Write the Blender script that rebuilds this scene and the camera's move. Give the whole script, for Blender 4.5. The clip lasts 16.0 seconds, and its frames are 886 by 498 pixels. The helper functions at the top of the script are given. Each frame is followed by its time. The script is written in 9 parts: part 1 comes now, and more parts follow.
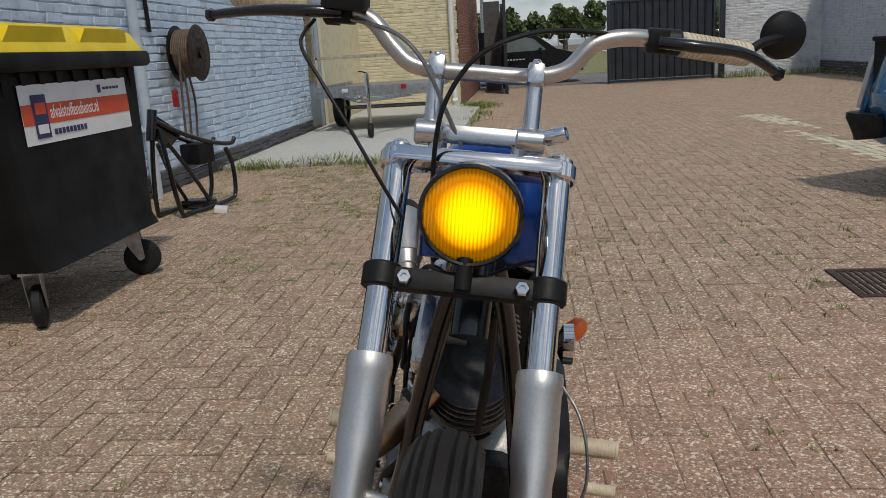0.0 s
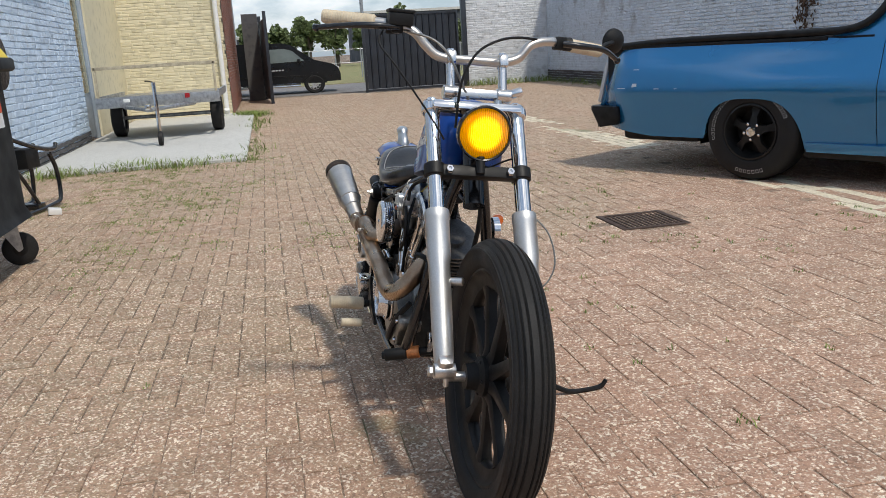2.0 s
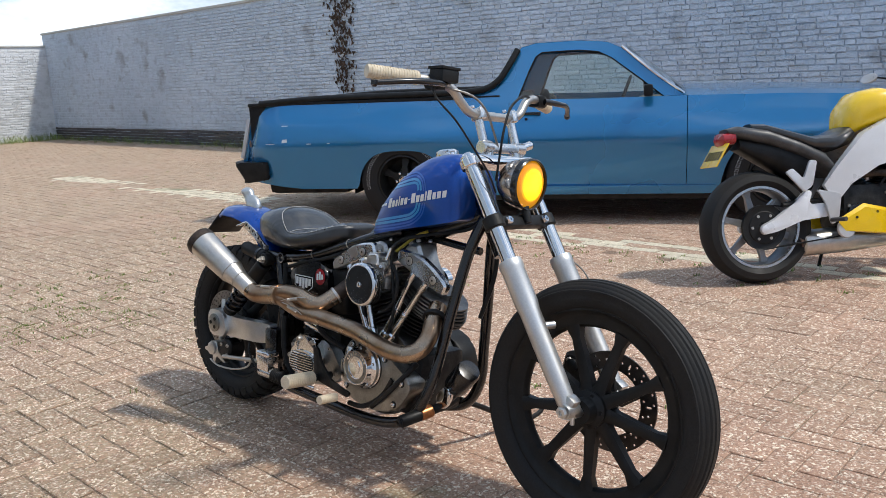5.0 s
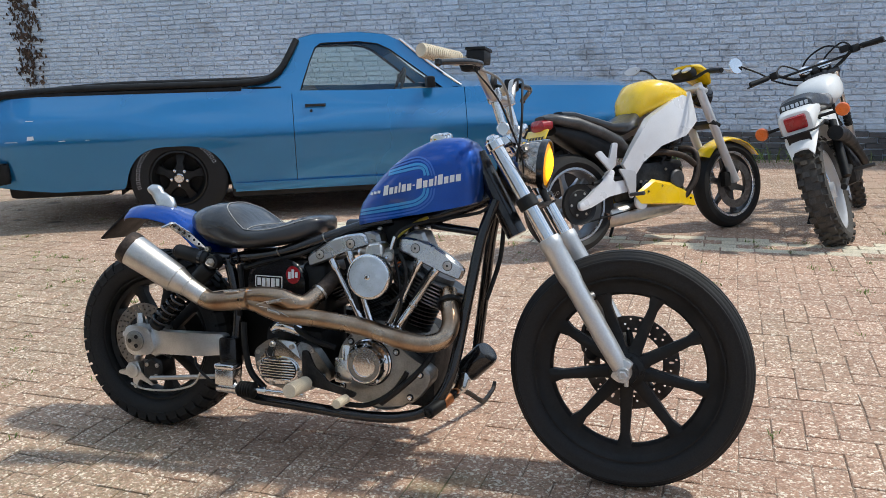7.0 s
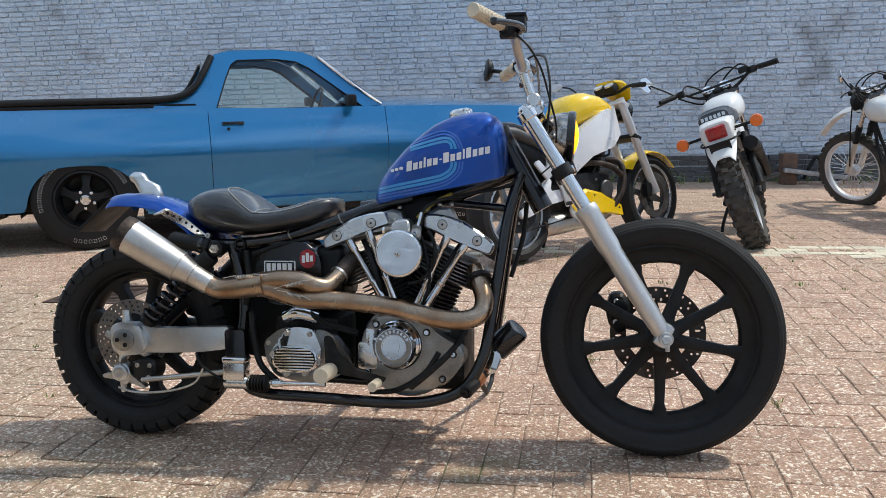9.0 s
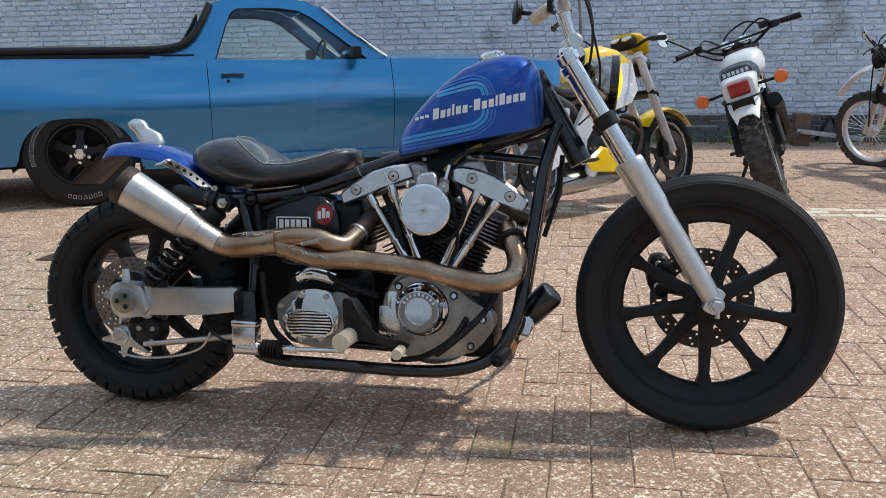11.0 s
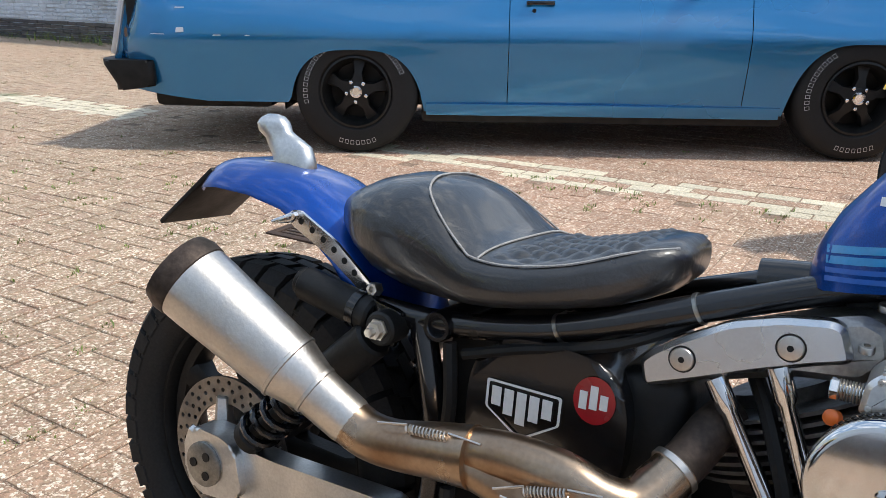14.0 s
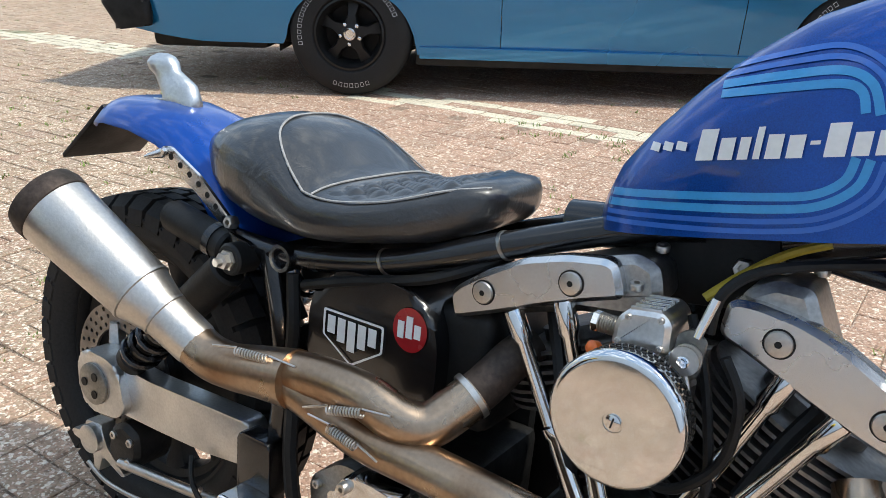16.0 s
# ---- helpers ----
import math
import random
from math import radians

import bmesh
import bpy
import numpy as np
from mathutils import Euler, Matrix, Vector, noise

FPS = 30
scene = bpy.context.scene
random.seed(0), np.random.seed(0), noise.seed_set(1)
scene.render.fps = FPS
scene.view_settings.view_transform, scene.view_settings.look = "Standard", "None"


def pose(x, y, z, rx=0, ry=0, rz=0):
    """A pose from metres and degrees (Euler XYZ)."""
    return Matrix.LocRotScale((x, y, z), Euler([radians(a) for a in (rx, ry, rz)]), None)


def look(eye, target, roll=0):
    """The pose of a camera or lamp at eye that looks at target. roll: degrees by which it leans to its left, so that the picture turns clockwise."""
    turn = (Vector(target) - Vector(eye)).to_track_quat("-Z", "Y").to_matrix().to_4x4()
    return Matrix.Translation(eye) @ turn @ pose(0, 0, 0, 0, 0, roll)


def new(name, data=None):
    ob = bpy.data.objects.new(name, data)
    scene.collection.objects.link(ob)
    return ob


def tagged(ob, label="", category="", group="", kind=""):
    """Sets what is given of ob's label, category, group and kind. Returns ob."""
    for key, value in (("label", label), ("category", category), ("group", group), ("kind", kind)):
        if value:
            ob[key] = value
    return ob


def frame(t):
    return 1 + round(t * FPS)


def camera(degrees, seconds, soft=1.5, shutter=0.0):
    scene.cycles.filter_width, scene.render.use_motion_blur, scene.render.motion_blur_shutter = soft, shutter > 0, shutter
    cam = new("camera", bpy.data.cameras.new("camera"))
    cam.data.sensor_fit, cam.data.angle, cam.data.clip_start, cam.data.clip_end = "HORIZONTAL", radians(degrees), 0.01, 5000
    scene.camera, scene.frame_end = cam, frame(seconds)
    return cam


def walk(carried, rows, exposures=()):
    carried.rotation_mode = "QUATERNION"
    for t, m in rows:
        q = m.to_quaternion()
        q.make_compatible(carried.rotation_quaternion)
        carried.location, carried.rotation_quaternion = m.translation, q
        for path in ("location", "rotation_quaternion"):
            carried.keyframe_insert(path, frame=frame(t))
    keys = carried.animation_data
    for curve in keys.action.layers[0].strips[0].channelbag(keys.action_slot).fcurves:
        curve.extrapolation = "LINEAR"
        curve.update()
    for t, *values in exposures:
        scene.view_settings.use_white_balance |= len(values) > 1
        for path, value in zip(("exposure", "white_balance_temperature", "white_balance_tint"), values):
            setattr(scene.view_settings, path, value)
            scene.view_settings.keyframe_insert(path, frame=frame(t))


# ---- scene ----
cam = camera(56.8, 16.0, soft=0.8)
PATH = [
    (0, (2.426, 0.155, 1.116), (0.495, -0.064, 0.647), -3.5),
    (0.5, (2.75, 0.014, 1.182), (0.8, -0.054, 0.741), -3.9),
    (1, (3.038, -0.146, 1.182), (1.087, -0.062, 0.748), -4.0),
    (1.5, (3.313, -0.297, 1.159), (1.371, -0.115, 0.715), -3.7),
    (2, (3.402, -0.464, 1.12), (1.496, -0.086, 0.643), -3.5),
    (2.5, (3.375, -0.715, 1.12), (1.541, -0.088, 0.628), -2.3),
    (3, (3.356, -0.969, 1.135), (1.585, -0.173, 0.657), -2.1),
    (3.5, (3.205, -1.177, 1.144), (1.525, -0.202, 0.667), -2.2),
    (4, (3.012, -1.391, 1.174), (1.453, -0.222, 0.724), -2.2),
    (4.2, (2.95, -1.466, 1.182), (1.433, -0.239, 0.744), -2.4),
    (6.3, (2.112, -2.046, 1.201), (1.219, -0.309, 0.772), -1.3),
    (6.5, (2.011, -2.082, 1.194), (1.205, -0.305, 0.755), -1.2),
    (7, (1.836, -2.214, 1.194), (1.183, -0.378, 0.746), -1.7),
    (7.5, (1.713, -2.339, 1.197), (1.139, -0.473, 0.765), -2.6),
    (8, (1.607, -2.361, 1.151), (1.11, -0.467, 0.746), -2.4),
    (8.5, (1.475, -2.336, 1.067), (1.067, -0.413, 0.7), -1.9),
    (8.7, (1.432, -2.322, 1.033), (1.065, -0.388, 0.68), -1.8),
    (10.8, (1.274, -2.21, 0.962), (0.969, -0.275, 0.558), -0.9),
    (11, (1.264, -2.141, 0.962), (0.932, -0.22, 0.514), -0.9),
    (11.5, (1.242, -1.953, 0.961), (0.756, -0.081, 0.451), -0.8),
    (12, (1.15, -1.682, 0.949), (0.575, 0.164, 0.44), -0.4),
    (12.5, (1.034, -1.433, 0.943), (0.374, 0.381, 0.419), 0.1),
    (13, (0.926, -1.196, 0.919), (0.145, 0.555, 0.349), -0.1),
    (13.5, (0.832, -0.971, 0.944), (-0.006, 0.739, 0.332), -0.2),
    (14, (0.872, -0.852, 1.008), (-0.134, 0.76, 0.383), 0.4),
    (14.5, (1.018, -0.808, 1.027), (-0.232, 0.577, 0.308), 0.7),
    (15, (1.054, -0.804, 1.029), (-0.218, 0.54, 0.271), 0.4),
    (15.5, (1.074, -0.784, 1.036), (-0.123, 0.637, 0.295), 0.9),
    (15.6, (1.074, -0.784, 1.035), (-0.093, 0.665, 0.299), 1.1),
    (16, (1.097, -0.767, 1.016), (0.058, 0.77, 0.268), 1.0),
]
walk(cam, [(t, look(eye, target, roll)) for t, eye, target, roll in PATH],
     exposures=((0, -0.78, 6900, 10), (0.5, -0.67, 6880, 10), (1.0, -0.42, 6850, 10), (2.5, -0.1, 6700, 10), (4, 0.02, 6600, 10), (6.5, 0.16, 6500, 8), (8.0, 0.2, 6500, 7), (11, 0.06, 6500, 7), (12.5, 0.25, 6520, 7), (14.0, 0.36, 6620, 9), (14.6, 0.2, 6500, 6), (15.2, 0.31, 6380, 7), (16, 0.52, 6500, 6)))

# ---- world, sun ----
SUN_TO = Vector((0.60, 0.29, 1.0)).normalized()
world = bpy.data.worlds.new("sky")
scene.world = world
world.use_nodes = True
wn = world.node_tree.nodes
sky = wn.new("ShaderNodeTexSky")
sky.sky_type = "NISHITA"
sky.sun_disc = False
sky.sun_elevation = math.asin(SUN_TO.z)
sky.sun_rotation = math.atan2(SUN_TO.x, SUN_TO.y)
sky.dust_density = 0.8
# broken white clouds over the blue, thicker towards the horizon
wl = world.node_tree.links
wtc = wn.new("ShaderNodeTexCoord")
wmap = wn.new("ShaderNodeMapping")
wmap.inputs["Scale"].default_value = (1.6, 1.6, 4.5)
wno = wn.new("ShaderNodeTexNoise")
wno.inputs["Scale"].default_value = 2.2
wno.inputs["Detail"].default_value = 7.0
wno.inputs["Roughness"].default_value = 0.58
wramp = wn.new("ShaderNodeValToRGB")
wramp.color_ramp.elements[0].position = 0.48
wramp.color_ramp.elements[1].position = 0.68
wmix = wn.new("ShaderNodeMix")
wmix.data_type = "RGBA"
wmix.inputs[7].default_value = (8.5, 8.7, 9.0, 1)
wl.new(wtc.outputs["Generated"], wmap.inputs["Vector"])
wl.new(wmap.outputs["Vector"], wno.inputs["Vector"])
wl.new(wno.outputs["Fac"], wramp.inputs["Fac"])
wl.new(wramp.outputs["Color"], wmix.inputs[0])
wblue = wn.new("ShaderNodeMix")
wblue.data_type = "RGBA"
wblue.inputs[0].default_value = 0.6
wblue.inputs[7].default_value = (2.1, 3.1, 4.6, 1)
wl.new(sky.outputs["Color"], wblue.inputs[6])
wl.new(wblue.outputs[2], wmix.inputs[6])
wl.new(wmix.outputs[2], wn["Background"].inputs["Color"])
wn["Background"].inputs["Strength"].default_value = 0.16
sun = new("sun", bpy.data.lights.new("sun", "SUN"))
sun.data.energy = 2.8
sun.data.angle = radians(3.5)
sun.data.color = (1.0, 0.955, 0.88)
sun.matrix_world = look(SUN_TO * 30, (0, 0, 0))


# ---- materials ----
def material(name, color, rough=0.5, metal=0.0, vary=0.12, scale=8.0, grain=0.1, grain_scale=120.0, bump=0.0, coat=0.0, tint=None, per_object=0.0, per_island=0.0, stains=None, spec=0.5):
    """Principled surface with variation at two scales. tint: second colour that the large noise mixes in. stains: (colour, threshold, scale)."""
    m = bpy.data.materials.new(name)
    m.use_nodes = True
    n, l = m.node_tree.nodes, m.node_tree.links
    b = n["Principled BSDF"]
    b.inputs["Metallic"].default_value = metal
    b.inputs["Coat Weight"].default_value = coat
    b.inputs["Specular IOR Level"].default_value = spec
    b.inputs["Coat Roughness"].default_value = 0.06
    tc = n.new("ShaderNodeTexCoord")
    big = n.new("ShaderNodeTexNoise")
    big.inputs["Scale"].default_value = scale
    big.inputs["Detail"].default_value = 5.0
    fine = n.new("ShaderNodeTexNoise")
    fine.inputs["Scale"].default_value = grain_scale
    fine.inputs["Detail"].default_value = 3.0
    for t in (big, fine):
        l.new(tc.outputs["Object"], t.inputs["Vector"])
    base = n.new("ShaderNodeMix")
    base.data_type = "RGBA"
    c2 = tint if tint else [max(0.0, c * (1 - vary * 2)) for c in color]
    base.inputs[6].default_value = (*color, 1)
    base.inputs[7].default_value = (*c2, 1)
    r = n.new("ShaderNodeMapRange")
    r.inputs["From Min"].default_value = 0.35
    r.inputs["From Max"].default_value = 0.7
    l.new(big.outputs["Fac"], r.inputs["Value"])
    l.new(r.outputs["Result"], base.inputs[0])
    out = base.outputs[2]
    value = n.new("ShaderNodeMapRange")
    value.inputs["From Min"].default_value = 0.3
    value.inputs["From Max"].default_value = 0.7
    value.inputs["To Min"].default_value = 1 - grain
    value.inputs["To Max"].default_value = 1 + grain
    l.new(fine.outputs["Fac"], value.inputs["Value"])
    hsv = n.new("ShaderNodeHueSaturation")
    l.new(out, hsv.inputs["Color"])
    l.new(value.outputs["Result"], hsv.inputs["Value"])
    out = hsv.outputs["Color"]
    for amount, node, sock in ((per_object, "ShaderNodeObjectInfo", "Random"), (per_island, "ShaderNodeNewGeometry", "Random Per Island")):
        if amount:
            src = n.new(node)
            mr = n.new("ShaderNodeMapRange")
            mr.inputs["To Min"].default_value = 1 - amount
            mr.inputs["To Max"].default_value = 1 + amount
            h2 = n.new("ShaderNodeHueSaturation")
            l.new(src.outputs[sock], mr.inputs["Value"])
            l.new(mr.outputs["Result"], h2.inputs["Value"])
            l.new(out, h2.inputs["Color"])
            out = h2.outputs["Color"]
    if stains:
        sc, th, ss = stains
        sn = n.new("ShaderNodeTexNoise")
        sn.inputs["Scale"].default_value = ss
        sn.inputs["Detail"].default_value = 6.0
        sn.inputs["Roughness"].default_value = 0.65
        l.new(tc.outputs["Object"], sn.inputs["Vector"])
        sr = n.new("ShaderNodeMapRange")
        sr.inputs["From Min"].default_value = th
        sr.inputs["From Max"].default_value = th + 0.1
        l.new(sn.outputs["Fac"], sr.inputs["Value"])
        sm = n.new("ShaderNodeMix")
        sm.data_type = "RGBA"
        sm.inputs[7].default_value = (*sc, 1)
        l.new(sr.outputs["Result"], sm.inputs[0])
        l.new(out, sm.inputs[6])
        out = sm.outputs[2]
    l.new(out, b.inputs["Base Color"])
    rr = n.new("ShaderNodeMapRange")
    rr.inputs["From Min"].default_value = 0.3
    rr.inputs["From Max"].default_value = 0.7
    rr.inputs["To Min"].default_value = max(0.02, rough * 0.8)
    rr.inputs["To Max"].default_value = min(1.0, rough * 1.25)
    l.new(big.outputs["Fac"], rr.inputs["Value"])
    l.new(rr.outputs["Result"], b.inputs["Roughness"])
    if bump:
        bp = n.new("ShaderNodeBump")
        bp.inputs["Strength"].default_value = 1.0
        bp.inputs["Distance"].default_value = bump
        l.new(fine.outputs["Fac"], bp.inputs["Height"])
        l.new(bp.outputs["Normal"], b.inputs["Normal"])
    return m


def glass(name, color):
    """Thin clear pane: lets light straight through and mirrors by Fresnel."""
    m = bpy.data.materials.new(name)
    m.use_nodes = True
    n, l = m.node_tree.nodes, m.node_tree.links
    n.remove(n["Principled BSDF"])
    t = n.new("ShaderNodeBsdfTransparent")
    t.inputs["Color"].default_value = (*color, 1)
    g = n.new("ShaderNodeBsdfGlossy")
    g.inputs["Roughness"].default_value = 0.02
    f = n.new("ShaderNodeFresnel")
    f.inputs["IOR"].default_value = 1.7
    mx = n.new("ShaderNodeMixShader")
    l.new(f.outputs["Fac"], mx.inputs["Fac"])
    l.new(t.outputs["BSDF"], mx.inputs[1])
    l.new(g.outputs["BSDF"], mx.inputs[2])
    l.new(mx.outputs["Shader"], n["Material Output"].inputs["Surface"])
    return m


CHROME = material("chrome", (0.78, 0.785, 0.79), 0.07, 1.0, 0.06, 30, 0.03, 300)
POLISHED = material("polished_aluminium", (0.76, 0.755, 0.745), 0.24, 1.0, 0.06, 6, 0.03, 260)
BRUSHED = material("brushed_aluminium", (0.70, 0.70, 0.69), 0.34, 1.0, 0.12, 14, 0.08, 240, bump=0.0003)
HEADFIN = material("dark_head_fins", (0.21, 0.206, 0.198), 0.42, 0.7, 0.3, 15, 0.2, 160, bump=0.0005)
CASTALU = material("cast_aluminium", (0.34, 0.335, 0.315), 0.36, 1.0, 0.2, 18, 0.15, 220, bump=0.0006)
STEEL = material("stainless_steel", (0.64, 0.605, 0.56), 0.35, 1.0, 0.1, 20, 0.07, 250, bump=0.0002)
TITAN = material("heat_tinted_steel", (0.45, 0.345, 0.25), 0.29, 1.0, 0.3, 9, 0.1, 160, tint=(0.28, 0.17, 0.10))
BLACKP = material("black_paint", (0.008, 0.008, 0.009), 0.22, 0.0, 0.2, 12, 0.2, 200, coat=0.4, spec=0.5)
BLACKM = material("matt_black", (0.010, 0.010, 0.010), 0.5, 0.0, 0.3, 15, 0.25, 180, bump=0.0004, spec=0.3)
SLIDER = material("worn_satin_aluminium", (0.66, 0.655, 0.64), 0.42, 0.9, 0.06, 10, 0.06, 240, bump=0.0002)
DARKENG = material("dark_engine_metal", (0.03, 0.029, 0.028), 0.5, 0.5, 0.4, 20, 0.3, 150, bump=0.0006)
RUBBER = material("tyre_rubber", (0.011, 0.011, 0.0115), 0.62, 0.0, 0.25, 10, 0.25, 220, bump=0.0005, tint=(0.020, 0.019, 0.018), spec=0.3)
MUDRUBBER = material("dusty_tyre_rubber", (0.035, 0.033, 0.03), 0.85, 0.0, 0.25, 14, 0.3, 160, bump=0.0008, tint=(0.075, 0.066, 0.055))
LEATHER = material("black_leather", (0.024, 0.0243, 0.0255), 0.34, 0.0, 0.3, 9, 0.2, 320, bump=0.0003, coat=0.6)
# soft creases over the leather
ln, ll = LEATHER.node_tree.nodes, LEATHER.node_tree.links
cw = ln.new("ShaderNodeTexNoise")
cw.inputs["Scale"].default_value = 16
cw.inputs["Detail"].default_value = 4
cw.inputs["Distortion"].default_value = 1.6
cb = ln.new("ShaderNodeBump")
cb.inputs["Strength"].default_value = 1.0
cb.inputs["Distance"].default_value = 0.0024
ll.new(ln["Texture Coordinate"].outputs["Object"], cw.inputs["Vector"])
ll.new(cw.outputs["Fac"], cb.inputs["Height"])
ll.new(cb.outputs["Normal"], ln["Bump"].inputs["Normal"])
STITCH = material("grey_thread", (0.35, 0.34, 0.33), 0.8, 0, 0.1, 60, 0.2, 400)
BLUEP = material("metallic_blue_paint", (0.002, 0.068, 0.36), 0.33, 0.6, 0.12, 6, 0.22, 700, coat=0.7, spec=0.3)
STRIPE = material("light_blue_stripe", (0.03, 0.28, 0.62), 0.35, 0, 0.05, 30, 0.05, 300, coat=0.6)
STRIPE2 = material("mid_blue_stripe", (0.015, 0.12, 0.5), 0.35, 0, 0.05, 30, 0.05, 300, coat=0.6)
WHITEP = material("white_paint", (0.8, 0.8, 0.78), 0.35, 0, 0.05, 6, 0.04, 200, coat=0.3)
UTEBLUE = material("car_blue_paint", (0.017, 0.196, 0.435), 0.26, 0.55, 0.10, 0.5, 0.05, 500, coat=1.0, tint=(0.015, 0.182, 0.405))
DISC = material("dull_disc_steel", (0.30, 0.28, 0.26), 0.4, 1.0, 0.2, 20, 0.1, 200)
IVORY = material("ivory_grip_rubber", (0.72, 0.615, 0.45), 0.6, 0, 0.12, 20, 0.1, 300, bump=0.0004)
AMBER_PLASTIC = material("orange_plastic", (0.85, 0.17, 0.02), 0.3, 0, 0.1, 30, 0.05, 200, coat=0.3)
REDP = material("red_plastic", (0.36, 0.012, 0.018), 0.25, 0, 0.1, 30, 0.05, 200, coat=0.4)
YELLOWP = material("yellow_paint", (0.93, 0.60, 0.004), 0.28, 0, 0.06, 8, 0.05, 300, coat=0.7)
SILVERP = material("silver_paint", (0.62, 0.62, 0.63), 0.35, 0.35, 0.06, 8, 0.05, 300, coat=0.4)
RUST = material("rust", (0.20, 0.10, 0.055), 0.8, 0.2, 0.3, 25, 0.3, 150, bump=0.0008, tint=(0.11, 0.09, 0.08))
TARNISHED = material("tarnished_chrome", (0.55, 0.52, 0.49), 0.22, 1.0, 0.3, 12, 0.2, 90, stains=((0.06, 0.045, 0.035), 0.52, 22))
MIRROR = material("mirror_glass", (0.85, 0.86, 0.87), 0.02, 1.0, 0.0, 10, 0.0, 100)
SCORCHED = material("scorched_steel", (0.07, 0.05, 0.04), 0.6, 0.6, 0.3, 25, 0.3, 150, bump=0.0006, tint=(0.03, 0.025, 0.02))
SATIN = material("satin_black", (0.012, 0.012, 0.012), 0.42, 0.0, 0.25, 15, 0.2, 150, spec=0.35)
WIREINS = material("yellow_wire", (0.42, 0.32, 0.03), 0.5, 0, 0.1, 30, 0.1, 200)


# ---- mesh tools ----
def part(name, bm, mat, parent=None, label="", angle=40):
    me = bpy.data.meshes.new(name)
    bmesh.ops.recalc_face_normals(bm, faces=bm.faces[:])
    bm.to_mesh(me)
    bm.free()
    for m in (mat if isinstance(mat, (list, tuple)) else (mat,)):
        me.materials.append(m)
    me.shade_smooth()
    me.set_sharp_from_angle(angle=radians(angle))
    ob = new(name, me)
    if parent:
        ob.parent = parent
    return tagged(ob, label)


def thing(name, m, label, category, group="", kind=""):
    ob = new(name)
    ob.empty_display_size = 0.2
    ob.matrix_world = m
    return tagged(ob, label, category, group, kind)


def mesh_thing(name, bm, mat, label, category="", group="", kind="", angle=40):
    return tagged(part(name, bm, mat, None, label, angle), label, category, group, kind)


def box(bm, size, at, rot=None, bevel=0.0, seg=2):
    g = bmesh.ops.create_cube(bm, size=1.0)
    v = g["verts"]
    m = Matrix.Translation(at) @ (rot if rot else Matrix()) @ Matrix.Diagonal((*size, 1))
    bmesh.ops.transform(bm, matrix=m, verts=v)
    if bevel:
        e = list({e for x in v for e in x.link_edges})
        bmesh.ops.bevel(bm, geom=e, offset=bevel, segments=seg, affect="EDGES", profile=0.6)
    return bm


def axis_matrix(a, b):
    d = Vector(b) - Vector(a)
    return Matrix.Translation(a) @ d.to_track_quat("Z", "Y").to_matrix().to_4x4()


def lathe(bm, profile, m=None, seg=32, closed=False):
    """profile: (radius, height) along z of m. Ends are closed with fans where the radius is not zero."""
    m = m if m else Matrix()
    rings = []
    for r, h in profile:
        if r < 1e-6:
            rings.append([bm.verts.new(m @ Vector((0, 0, h)))])
        else:
            rings.append([bm.verts.new(m @ Vector((r * math.cos(2 * math.pi * i / seg), r * math.sin(2 * math.pi * i / seg), h))) for i in range(seg)])
    pairs = list(zip(rings, rings[1:])) + ([(rings[-1], rings[0])] if closed else [])
    for a, b in pairs:
        for i in range(seg):
            j = (i + 1) % seg
            if len(a) == 1 and len(b) == 1:
                continue
            if len(a) == 1:
                bm.faces.new((a[0], b[i], b[j]))
            elif len(b) == 1:
                bm.faces.new((a[i], a[j], b[0]))
            else:
                bm.faces.new((a[i], a[j], b[j], b[i]))
    if not closed:
        for ring in (rings[0], rings[-1]):
            if len(ring) > 1:
                bm.faces.new(ring)
    return bm


def cyl(bm, a, b, r0, r1=None, seg=16, bevel=0.0):
    r1 = r0 if r1 is None else r1
    h = (Vector(b) - Vector(a)).length
    if bevel:
        prof = [(r0 - bevel, 0), (r0, bevel), (r1, h - bevel), (r1 - bevel, h)]
    else:
        prof = [(r0, 0), (r1, h)]
    return lathe(bm, prof, axis_matrix(a, b), seg)


def smooth_path(pts, n=6):
    p = [Vector(q) for q in pts]
    if len(p) < 3:
        return p
    out = []
    for i in range(len(p) - 1):
        a, b, c, d = p[max(i - 1, 0)], p[i], p[i + 1], p[min(i + 2, len(p) - 1)]
        for k in range(n):
            t = k / n
            out.append(0.5 * ((2 * b) + (c - a) * t + (2 * a - 5 * b + 4 * c - d) * t * t + (3 * b - a - 3 * c + d) * t ** 3))
    out.append(p[-1])
    return out


